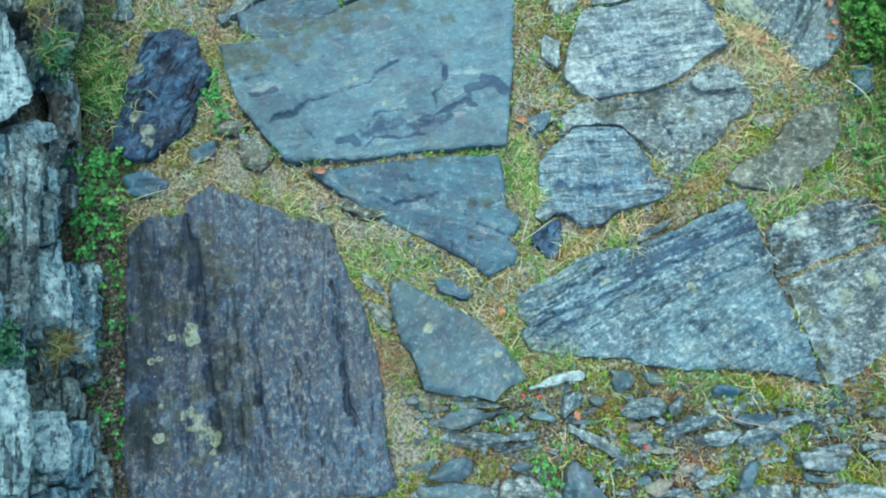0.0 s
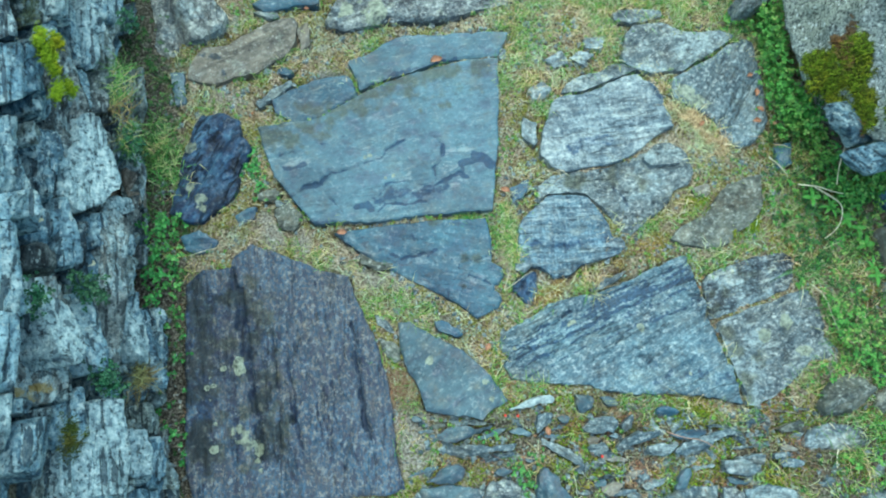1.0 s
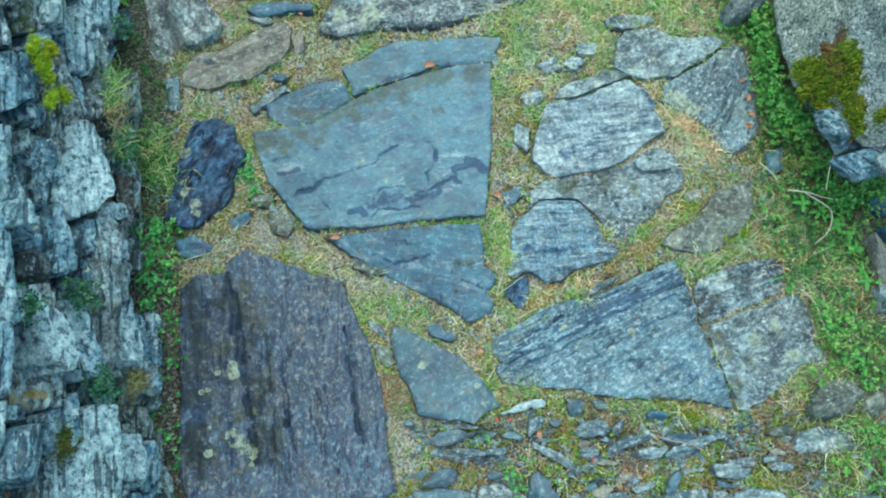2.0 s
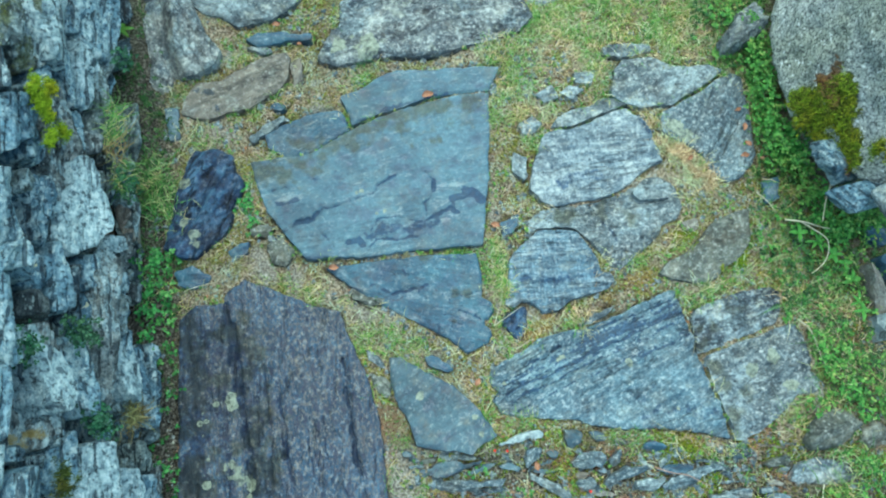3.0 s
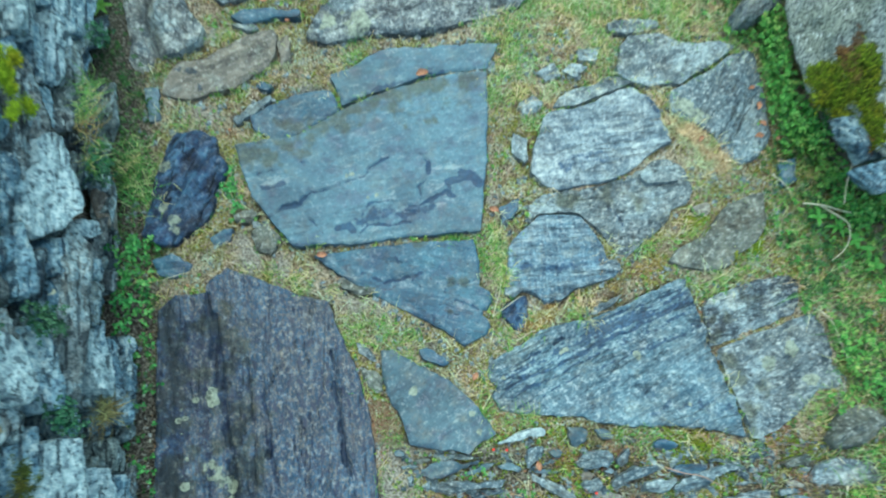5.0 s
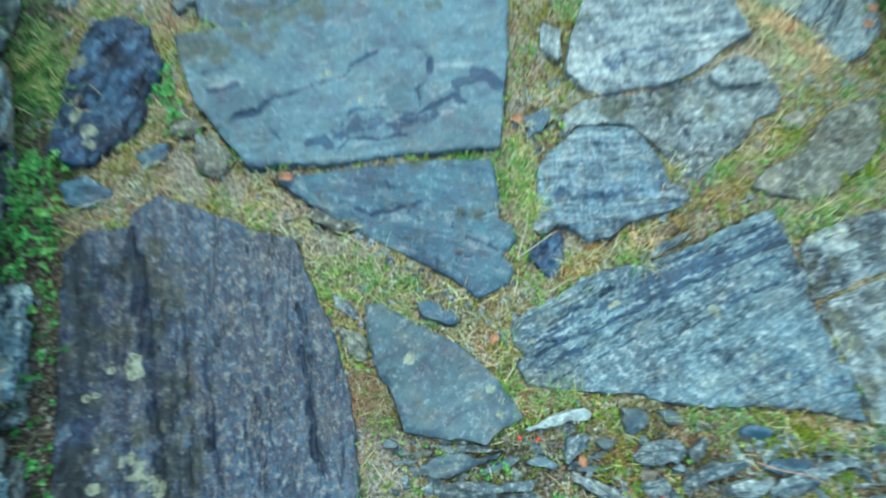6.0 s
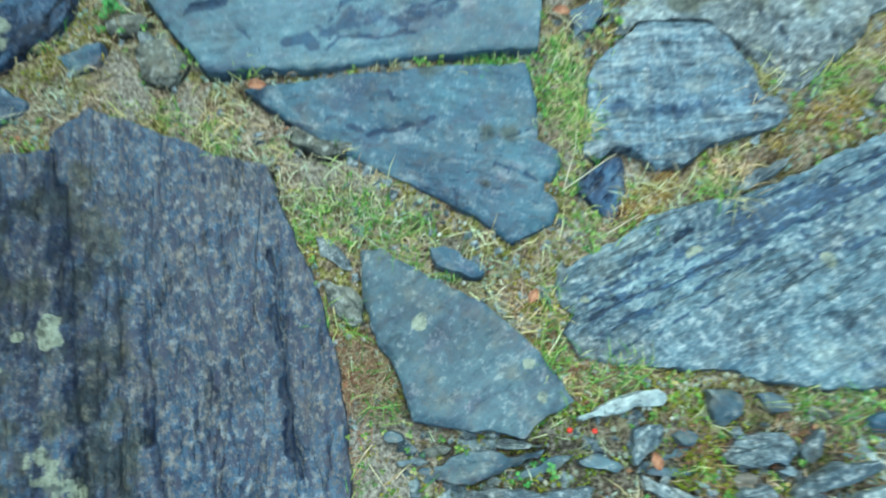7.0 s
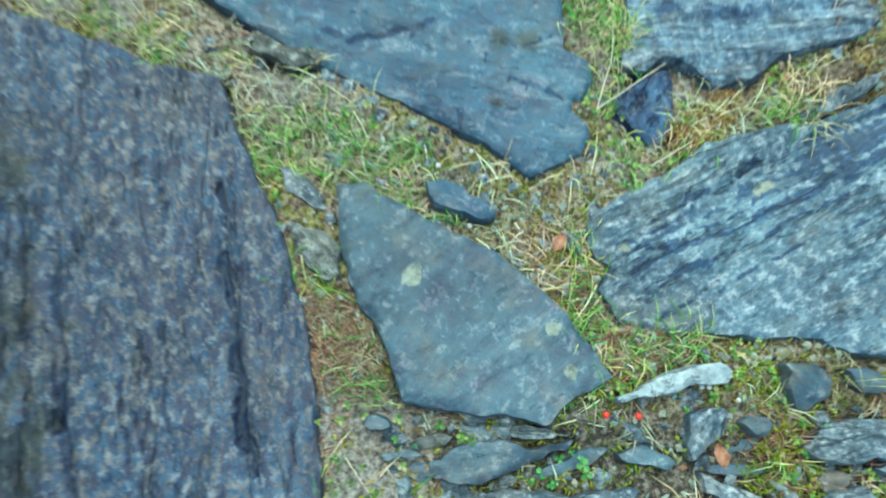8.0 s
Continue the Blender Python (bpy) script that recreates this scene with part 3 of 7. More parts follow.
    for key, value in layers.items():
        if value.max() > 0:
            mesh.attributes.new(key, "FLOAT", "POINT").data.foreach_set("value", np.r_[value, np.zeros(extra)])
    mesh.shade_smooth()
    return mesh, pose(mid[0], mid[1], 0, 0, 0, math.degrees(along))


LAID = []  # outlines of all that lies in the ground
seeds = iter(range(11, 90000, 7))


def laid(name, material, outline, parent=None, label="", along=0.0, **how):
    """A stone bedded in the ground."""
    mesh, at = stone_mesh(name, outline, next(seeds), along=radians(along), **how)
    ob = thing(name, mesh, material, parent, label)
    ob.matrix_basis = at
    LAID.append(np.asarray(outline, float))
    return ob


# the wall's face: u runs along it, v up it, and the third axis out of it
U = Vector((-0.17, 1, 0)).normalized()
N = Vector((1, 0.17, 0.22)).normalized()
V = N.cross(U)
FACE = Matrix((U, V, N)).transposed().to_4x4()
FACE.translation = (-0.635, 0, 0)


def walled(material, outline, out, parent, label="", along=0.0, **how):
    """A stone of the wall, standing out of its face."""
    settings = dict(depth=0.12, cell=0.0058, bevel=0.005, relief=0.010, wobble=0.007, ridges=0.009, ledge=0.011, chisel=0.035)
    settings.update(how)
    ring = np.asarray(outline, float)
    ring = ring.mean(0) + (ring - ring.mean(0)) * 1.01
    mesh, at = stone_mesh("stone", ring, next(seeds), top=out, along=radians(along), **settings)
    ob = thing("stone", mesh, material, parent, label)
    ob.matrix_basis = FACE @ at
    return ob


# ---- the paving ----
pavement = tagged(new("pavement"), "old footpath of bluish slate and schist flagstones", "stone path", kind="structure")
slab = lambda material, outline, label="", along=0.0, **how: laid("flagstone", material, outline, pavement, label, along, **{**dict(cell=0.0065, bevel=0.004, wobble=0.0032, ledge=0.004 if material in (GREY, LICHENED, BANDED, WEAVE, WEAVE_BLUE, VIOLET) else 0.0), **how})
chip = lambda material, outline, along=0.0, **how: laid("stone_shard", material, outline, pavement, "", along,
                                                       **{**dict(cell=0.006, bevel=0.004, relief=0.004, wobble=0.005, ridges=0.004, depth=0.04, top=0.002, ledge=0.004), **how})

slab(SLATE, [(-0.494, 0.835), (-0.409, 0.851), (-0.34, 0.859), (-0.272, 0.905), (-0.196, 0.949), (-0.102, 0.993), (-0.007, 1.024), (0.073, 1.046), (0.156, 1.053), (0.155, 0.838), (0.133, 0.61), (-0.035, 0.595), (-0.185, 0.574), (-0.333, 0.567), (-0.39, 0.631), (-0.438, 0.694), (-0.473, 0.766)],
     "large smooth blue-grey slate slab with dark cracks", 12, top=0.012, cell=0.004, bevel=0.005, relief=0.003, ridges=0.0012,
     cracks=[([(-0.401, 0.638), (-0.363, 0.668), (-0.318, 0.673), (-0.301, 0.705), (-0.261, 0.715)], 0.006, 0.005), ([(-0.261, 0.715), (-0.211, 0.736), (-0.161, 0.753), (-0.14, 0.776), (-0.099, 0.802)], 0.0045, 0.004), ([(-0.023, 0.814), (0.003, 0.788), (-0.004, 0.749), (-0.018, 0.72), (-0.022, 0.69)], 0.004, 0.004),
             ([(-0.299, 0.64), (-0.281, 0.624), (-0.263, 0.601)], 0.003, 0.003), ([(-0.168, 0.6), (-0.144, 0.622), (-0.096, 0.62), (-0.039, 0.628)], 0.0034, 0.002), ([(0.045, 0.709), (0.004, 0.684), (-0.039, 0.675), (-0.097, 0.689), (-0.146, 0.674), (-0.169, 0.644), (-0.165, 0.616)], 0.0036, 0.0025), ([(-0.442, 0.75), (-0.397, 0.768)], 0.003, 0.002)],
     stains=[([(0.056, 0.739), (0.079, 0.748), (0.11, 0.757), (0.131, 0.736)], 0.012, 0.85), ([(0.048, 0.706), (0.066, 0.7)], 0.008, 0.8), ([(0.056, 0.719), (0.01, 0.687), (-0.044, 0.672)], 0.006, 0.75), ([(-0.001, 0.785), (0.002, 0.762)], 0.007, 0.8), ([(-0.22, 0.614), (-0.199, 0.62), (-0.183, 0.606)], 0.009, 0.8), ([(-0.164, 0.633), (-0.112, 0.654), (-0.051, 0.655), (0.002, 0.671)], 0.015, 0.62),
             ([(-0.416, 0.716), (-0.366, 0.725)], 0.006, 0.8), ([(-0.287, 0.811), (-0.264, 0.812)], 0.003, 0.7), ([(-0.322, 0.783), (-0.306, 0.787)], 0.003, 0.6), ([(-0.338, 0.748), (-0.328, 0.751)], 0.003, 0.5), ([(-0.369, 0.663), (-0.332, 0.671)], 0.009, 0.6), ([(-0.169, 0.824), (-0.149, 0.834)], 0.003, 0.5), ([(0.041, 0.92), (0.056, 0.924)], 0.003, 0.5), ([(-0.248, 0.883), (-0.233, 0.887)], 0.004, 0.5)],
     lichen=[(*p, 0.0045) for p in [(-0.152, 0.693), (-0.128, 0.7), (-0.11, 0.706), (-0.205, 0.749), (-0.19, 0.756)]],
     rust=[(*p, 0.04) for p in [(-0.452, 0.798), (-0.408, 0.823), (-0.379, 0.852), (-0.318, 0.872), (-0.257, 0.903), (-0.195, 0.934), (-0.149, 0.955), (-0.102, 0.973), (-0.039, 0.996), (0.025, 1.014), (0.089, 1.024)]] + [(*p, 0.008) for p in [(-0.057, 0.887), (-0.03, 0.896), (-0.003, 0.903), (0.017, 0.908)]])
slab(SLATE_DARK, [(-0.466, 0.921), (-0.415, 0.952), (-0.323, 0.992), (-0.26, 1.001), (-0.239, 0.968), (-0.231, 0.937), (-0.276, 0.909), (-0.341, 0.864), (-0.41, 0.856), (-0.454, 0.884)], "thin lower layer of blue-grey slate", 12, top=0.0, bevel=0.006,
     rust=[(*p, 0.016) for p in [(-0.38, 0.885), (-0.341, 0.882), (-0.304, 0.906)]])
slab(SLATE, [(-0.26, 1.036), (-0.199, 1.063), (-0.136, 1.106), (-0.104, 1.121), (-0.007, 1.122), (0.106, 1.135), (0.187, 1.138), (0.17, 1.095), (0.157, 1.06), (0.057, 1.051), (-0.039, 1.027), (-0.134, 0.991), (-0.224, 0.951), (-0.241, 0.993)], "narrow blue-grey slate slab", 12, top=0.006, bevel=0.006,
     stains=[([(-0.196, 0.965), (-0.134, 0.998), (-0.039, 1.032), (0.041, 1.049)], 0.007, 0.7)])
slab(SLATE_DARK, [(-0.281, 0.543), (-0.17, 0.563), (-0.035, 0.58), (0.116, 0.588), (0.13, 0.534), (0.128, 0.469), (0.155, 0.454), (0.161, 0.439), (0.155, 0.418), (0.145, 0.406), (0.137, 0.408), (0.139, 0.396), (0.15, 0.387), (0.156, 0.369), (0.146, 0.35), (0.117, 0.337), (0.09, 0.322), (0.04, 0.362), (-0.034, 0.398), (-0.123, 0.442), (-0.213, 0.494)],
     "dark blue slate slab with a pointed end", -8, top=0.005, cell=0.004, bevel=0.005, relief=0.004, ledge=0.0008, wobble=0.002,
     cracks=[([(-0.106, 0.471), (-0.089, 0.479), (-0.075, 0.478), (-0.052, 0.489), (-0.028, 0.492), (-0.012, 0.504)], 0.004, 0.003), ([(0.011, 0.48), (0.05, 0.477), (0.081, 0.472), (0.121, 0.481)], 0.0025, 0.002), ([(0.034, 0.422), (0.046, 0.427), (0.073, 0.434), (0.088, 0.427), (0.092, 0.411), (0.076, 0.398), (0.053, 0.402)], 0.003, 0.002),
             ([(0.108, 0.423), (0.123, 0.413)], 0.005, 0.005), ([(0.011, 0.39), (0.022, 0.374), (0.041, 0.346)], 0.0028, 0.002), ([(0.038, 0.435), (0.046, 0.464)], 0.002, 0.0015)],
     rust=[(*p, 0.010) for p in [(0.065, 0.419), (0.08, 0.412), (0.059, 0.406), (0.089, 0.477), (0.058, 0.477), (-0.021, 0.576), (0.003, 0.58)]], stains=[([(-0.274, 0.534), (-0.261, 0.526)], 0.006, 0.6), ([(-0.162, 0.496), (-0.152, 0.497)], 0.005, 0.6), ([(-0.036, 0.483), (-0.014, 0.504)], 0.005, 0.7), ([(-0.078, 0.54), (-0.072, 0.525)], 0.004, 0.6), ([(-0.13, 0.488), (-0.12, 0.48)], 0.004, 0.6), ([(-0.178, 0.509), (-0.166, 0.505)], 0.004, 0.4), ([(0.134, 0.403), (0.145, 0.387)], 0.006, 0.6)],
     lichen=[(*p, 0.006) for p in [(0.011, 0.554), (0.021, 0.556)]])
slab(PURPLE, [(-0.648, 0.403), (-0.612, 0.44), (-0.54, 0.448), (-0.532, 0.478), (-0.494, 0.511), (-0.419, 0.486), (-0.329, 0.449), (-0.238, 0.427), (-0.22, 0.368), (-0.19, 0.31), (-0.155, 0.239), (-0.139, 0.169), (-0.119, 0.087), (-0.112, -0.004), (-0.087, -0.091), (-0.124, -0.101), (-0.218, -0.108), (-0.298, -0.139), (-0.483, -0.151), (-0.583, -0.132), (-0.607, -0.055), (-0.619, 0.049), (-0.628, 0.156), (-0.638, 0.295)],
     "large dark purplish schist slab spotted with grey-green lichen", 97, stains=[([(-0.531, 0.426), (-0.501, 0.31), (-0.479, 0.197), (-0.451, 0.088), (-0.423, -0.018)], 0.012, 0.6), ([(-0.475, 0.371), (-0.46, 0.279), (-0.445, 0.192), (-0.43, 0.095), (-0.412, 0.003)], 0.028, 0.55), ([(-0.55, 0.426), (-0.545, 0.34), (-0.524, 0.249), (-0.526, 0.163), (-0.507, 0.081)], 0.02, 0.5), ([(-0.609, 0.403), (-0.594, 0.225), (-0.58, -0.018)], 0.045, 0.62), ([(-0.549, 0.367), (-0.523, 0.225), (-0.506, 0.088), (-0.485, -0.018)], 0.022, 0.5)], rust=[(*p, 0.045) for p in [(-0.601, 0.396), (-0.601, 0.309), (-0.587, 0.225), (-0.587, 0.142), (-0.572, 0.048), (-0.574, -0.005)]] + [(*p, 0.04) for p in [(-0.492, 0.382), (-0.466, 0.324), (-0.47, 0.274), (-0.446, 0.225), (-0.45, 0.183), (-0.423, 0.135), (-0.437, 0.088), (-0.406, 0.034), (-0.425, 0.008)]], top=0.012, cell=0.0048, bevel=0.007, relief=0.005, ridges=0.0013,
     cracks=[([(-0.23, 0.31), (-0.219, 0.239), (-0.205, 0.169), (-0.189, 0.087), (-0.17, 0.004)], 0.0065, 0.012), ([(-0.536, 0.448), (-0.51, 0.338), (-0.492, 0.239), (-0.471, 0.142), (-0.437, -0.018)], 0.008, 0.01), ([(-0.489, 0.239), (-0.446, 0.233), (-0.404, 0.24), (-0.347, 0.235)], 0.002, 0.0015),
             ([(-0.386, 0.169), (-0.36, 0.074), (-0.334, -0.019)], 0.003, 0.003), ([(-0.318, 0.225), (-0.3, 0.088), (-0.279, -0.019)], 0.0025, 0.002), ([(-0.425, 0.287), (-0.41, 0.192), (-0.398, 0.108), (-0.384, 0.002)], 0.0045, 0.006), ([(-0.385, 0.221), (-0.369, 0.157), (-0.355, 0.082), (-0.337, 0.002)], 0.005, 0.007), ([(-0.275, 0.185), (-0.268, 0.136), (-0.258, 0.082), (-0.243, 0.002)], 0.003, 0.003), ([(-0.508, 0.395), (-0.491, 0.302), (-0.472, 0.192), (-0.452, 0.088), (-0.432, 0.002)], 0.009, 0.008)],
     lichen=[(*p, 0.009) for p in [(-0.504, 0.208), (-0.492, 0.198), (-0.497, 0.188)]] + [(*p, 0.012) for p in [(-0.486, 0.05), (-0.478, 0.038), (-0.471, 0.024), (-0.461, 0.009), (-0.441, 0.002)]] + [(*p, 0.0055) for p in [(-0.568, 0.167), (-0.558, 0.153), (-0.573, 0.147), (-0.563, 0.117), (-0.568, 0.093), (-0.547, 0.061), (-0.536, 0.038), (-0.553, 0.027), (-0.546, 0.003), (-0.538, 0.194), (-0.441, -0.023), (-0.431, -0.046)]])
slab(SLATE_GREY, [(-0.11, 0.311), (-0.084, 0.311), (-0.018, 0.275), (0.054, 0.239), (0.111, 0.19), (0.164, 0.115), (0.117, 0.091), (0.102, 0.071), (0.053, 0.08), (-0.039, 0.091), (-0.053, 0.142), (-0.089, 0.197), (-0.102, 0.239)],
     "kite-shaped blue-grey slate with worn edges", 40, top=0.012, cell=0.006, bevel=0.008, relief=0.003, lichen=[(*p, 0.0065) for p in [(-0.03, 0.214), (0.108, 0.162), (0.124, 0.121)]])
SEAMS = [([(0.17 + 0.42 * d, 0.262 - 0.9 * d), (0.33 + 0.42 * d, 0.342 - 0.88 * d), (0.48 + 0.42 * d, 0.408 - 0.93 * d), (0.63 + 0.42 * d, 0.476 - 0.9 * d)], w, 0.9)
         for d, w in ((0.014, 0.0022), (0.025, 0.0034), (0.037, 0.002), (0.049, 0.003), (0.071, 0.0022), (0.1, 0.0018))]
slab(BANDED, [(0.15, 0.281), (0.177, 0.298), (0.221, 0.324), (0.273, 0.359), (0.348, 0.38), (0.407, 0.391), (0.476, 0.419), (0.53, 0.443), (0.584, 0.466), (0.631, 0.492), (0.646, 0.488), (0.652, 0.447), (0.668, 0.404), (0.676, 0.361), (0.676, 0.331), (0.695, 0.311), (0.705, 0.274), (0.718, 0.225), (0.736, 0.176), (0.75, 0.134), (0.757, 0.108), (0.723, 0.113), (0.681, 0.126), (0.624, 0.13), (0.552, 0.13), (0.48, 0.134), (0.423, 0.138), (0.352, 0.158), (0.281, 0.162), (0.217, 0.161), (0.174, 0.167), (0.153, 0.204), (0.168, 0.225), (0.147, 0.246)],
     "large pale schist slab banded blue, grey and white", 27, top=0.01, cell=0.0052, bevel=0.006, relief=0.005, ridges=0.003,
     wobble=0.005, cracks=[([(0.243, 0.294), (0.348, 0.348), (0.47, 0.4), (0.578, 0.446)], 0.004, 0.005), ([(0.199, 0.271), (0.288, 0.311), (0.408, 0.361)], 0.003, 0.004), ([(0.539, 0.312), (0.616, 0.349), (0.67, 0.371)], 0.004, 0.004)],
     stains=SEAMS + [([(0.174, 0.238), (0.254, 0.278), (0.356, 0.325), (0.46, 0.366), (0.564, 0.4), (0.655, 0.423)], 0.004, 0.6), ([(0.21, 0.264), (0.312, 0.31), (0.415, 0.357), (0.506, 0.396)], 0.0035, 0.6), ([(0.283, 0.303), (0.386, 0.354), (0.476, 0.387), (0.567, 0.43)], 0.003, 0.55), ([(0.156, 0.217), (0.238, 0.245), (0.325, 0.278), (0.427, 0.318), (0.532, 0.362)], 0.003, 0.5), ([(0.518, 0.211), (0.573, 0.194), (0.643, 0.18), (0.711, 0.158)], 0.012, 0.42), ([(0.466, 0.267), (0.553, 0.282)], 0.006, 0.4), ([(0.599, 0.453), (0.537, 0.417)], 0.004, 0.5), ([(0.227, 0.24), (0.361, 0.297), (0.436, 0.334)], 0.004, 0.7), ([(0.403, 0.254), (0.539, 0.312), (0.67, 0.374)], 0.0035, 0.4), ([(0.341, 0.176), (0.489, 0.226), (0.636, 0.24)], 0.006, 0.35), ([(0.528, 0.162), (0.677, 0.197), (0.746, 0.155)], 0.012, 0.42), ([(0.499, 0.385), (0.652, 0.431)], 0.005, 0.88)],
     lichen=[(*p, 0.009) for p in [(0.187, 0.245), (0.332, 0.312), (0.625, 0.186), (0.508, 0.297)]])
slab(LICHENED, [(0.683, 0.421), (0.697, 0.439), (0.744, 0.46), (0.823, 0.49), (0.901, 0.499), (0.925, 0.492), (0.92, 0.431), (0.905, 0.401), (0.842, 0.377), (0.779, 0.353), (0.717, 0.329), (0.691, 0.322), (0.688, 0.367)], "weathered grey schist slab", 15, top=0.004, rust=[(*p, 0.014) for p in [(0.701, 0.386), (0.714, 0.356), (0.739, 0.386), (0.805, 0.439)]])
slab(GREY, [(0.706, 0.312), (0.73, 0.323), (0.793, 0.35), (0.855, 0.369), (0.926, 0.399), (0.958, 0.408), (0.973, 0.371), (0.982, 0.327), (0.992, 0.269), (1.015, 0.24), (0.986, 0.218), (0.941, 0.217), (0.915, 0.19), (0.875, 0.155), (0.835, 0.127), (0.796, 0.106), (0.77, 0.106), (0.763, 0.145), (0.747, 0.187), (0.731, 0.237), (0.717, 0.28)], "weathered grey schist slab with lichen", 20, top=0.006,
     rust=[(*p, 0.02) for p in [(0.733, 0.291), (0.754, 0.24), (0.774, 0.169), (0.772, 0.127), (0.797, 0.226)]], lichen=[(*p, 0.014) for p in [(0.896, 0.313), (0.833, 0.284), (0.932, 0.24)]])
slab(WEAVE, [(0.265, 0.768), (0.281, 0.85), (0.302, 0.917), (0.332, 0.941), (0.396, 0.949), (0.444, 0.972), (0.494, 0.995), (0.548, 1.013), (0.56, 0.996), (0.589, 0.974), (0.61, 0.945), (0.616, 0.911), (0.634, 0.879), (0.639, 0.858), (0.603, 0.837), (0.569, 0.812), (0.528, 0.776), (0.495, 0.759), (0.424, 0.736), (0.362, 0.725), (0.323, 0.722), (0.293, 0.739)],
     "rounded flagstone of pale schist with fine banding", 8, top=0.014, bevel=0.006, relief=0.005, ridges=0.004, stains=[([(0.352, 0.782), (0.4, 0.816), (0.447, 0.811)], 0.016, 0.55), ([(0.57, 0.996), (0.614, 0.928)], 0.004, 0.7)])
slab(GREY, [(0.328, 0.949), (0.351, 0.984), (0.392, 1.008), (0.448, 1.02), (0.474, 1.043), (0.523, 1.05), (0.55, 1.026), (0.496, 1.003), (0.446, 0.982), (0.397, 0.957)], "strip of blue-grey schist", 12, top=0.008)
slab(GREY, [(0.254, 0.679), (0.301, 0.708), (0.363, 0.72), (0.434, 0.73), (0.505, 0.754), (0.538, 0.774), (0.587, 0.804), (0.627, 0.811), (0.664, 0.783), (0.683, 0.723), (0.664, 0.686), (0.624, 0.669), (0.614, 0.645), (0.573, 0.606), (0.532, 0.569), (0.497, 0.541), (0.467, 0.556), (0.449, 0.589), (0.428, 0.625), (0.394, 0.653), (0.361, 0.662), (0.284, 0.658), (0.256, 0.63)], "flaking grey schist slab", 15, top=0.006, relief=0.008,
     rust=[(*p, 0.022) for p in [(0.363, 0.693), (0.457, 0.71), (0.549, 0.679)]], cracks=[([(0.456, 0.678), (0.499, 0.63), (0.511, 0.568)], 0.003, 0.005)])
slab(WEAVE_BLUE, [(0.19, 0.449), (0.2, 0.517), (0.203, 0.569), (0.227, 0.6), (0.251, 0.622), (0.283, 0.65), (0.359, 0.656), (0.389, 0.645), (0.418, 0.606), (0.443, 0.564), (0.448, 0.54), (0.483, 0.528), (0.482, 0.511), (0.457, 0.491), (0.419, 0.479), (0.366, 0.463), (0.327, 0.435), (0.29, 0.427), (0.264, 0.449), (0.239, 0.458), (0.209, 0.439)],
     "blue and white banded schist slab", 4, top=0.012, relief=0.007, stains=[([(0.235, 0.52), (0.325, 0.513), (0.448, 0.536)], 0.013, 0.5)])
slab(GREY, [(0.546, 0.76), (0.566, 0.779), (0.645, 0.788), (0.659, 0.763), (0.642, 0.742), (0.563, 0.738)], "", 10, top=0.016, cell=0.006)
slab(GREY, [(0.507, 1.063), (0.519, 1.131), (0.546, 1.162), (0.628, 1.172), (0.677, 1.157), (0.733, 1.145), (0.792, 1.151), (0.833, 1.136), (0.801, 1.108), (0.765, 1.081), (0.714, 1.049), (0.683, 1.029), (0.634, 1.023), (0.585, 1.015), (0.545, 1.027), (0.514, 1.046)], "rounded pale grey flagstone", 20, top=0.01, relief=0.007)
slab(SHARD, [(0.643, 1.002), (0.692, 1.024), (0.723, 1.046), (0.775, 1.078), (0.814, 1.109), (0.857, 1.128), (0.886, 1.117), (0.898, 1.015), (0.904, 0.877), (0.862, 0.817), (0.815, 0.793), (0.771, 0.826), (0.759, 0.867), (0.714, 0.906), (0.668, 0.925), (0.642, 0.951)], "grey-green schist flagstone", 60, top=0.006, relief=0.007, lichen=[(*p, 0.02) for p in [(0.689, 0.963), (0.719, 0.938)]])
slab(PALE, [(0.604, 0.535), (0.633, 0.569), (0.686, 0.597), (0.728, 0.637), (0.755, 0.674), (0.812, 0.703), (0.86, 0.714), (0.862, 0.63), (0.831, 0.583), (0.781, 0.551), (0.755, 0.52), (0.701, 0.508), (0.641, 0.52)], "rough brown-grey stone sunk in moss", 10, top=0.01, relief=0.012, moss=[(*p, 0.02) for p in [(0.693, 0.637), (0.785, 0.546)]])
slab(LICHENED, [(-0.33, 1.144), (-0.308, 1.212), (-0.27, 1.268), (-0.272, 1.333), (-0.208, 1.4), (0.058, 1.424), (0.251, 1.409), (0.29, 1.297), (0.247, 1.25), (0.189, 1.23), (0.107, 1.202), (-0.008, 1.167), (-0.121, 1.162), (-0.233, 1.138), (-0.281, 1.132)], "large rough grey schist slab with white patches", 10, top=0.012, relief=0.012, bevel=0.01,
     lichen=[(*p, 0.025) for p in [(-0.267, 1.195), (-0.203, 1.205), (-0.186, 1.178)]])
slab(GREY, [(0.275, 1.343), (0.285, 1.401), (0.395, 1.412), (0.368, 1.364), (0.316, 1.339)], "", 10, top=0.006)
slab(LICHENED, [(-0.847, 1.35), (-0.717, 1.36), (-0.678, 1.284), (-0.64, 1.212), (-0.597, 1.16), (-0.609, 1.116), (-0.661, 1.089), (-0.715, 1.079), (-0.728, 1.053), (-0.757, 1.035), (-0.787, 1.056), (-0.805, 1.078), (-0.808, 1.156), (-0.828, 1.245)], "grey and white schist block", -62, top=0.02, relief=0.012, bevel=0.007, chisel=0.012)
slab(GREY, [(-0.704, 1.324), (-0.734, 1.388), (-0.573, 1.43), (-0.374, 1.406), (-0.388, 1.349), (-0.418, 1.302), (-0.481, 1.264), (-0.56, 1.248), (-0.611, 1.28), (-0.66, 1.288)], "streaked grey schist slab", -20, top=0.01, relief=0.01)
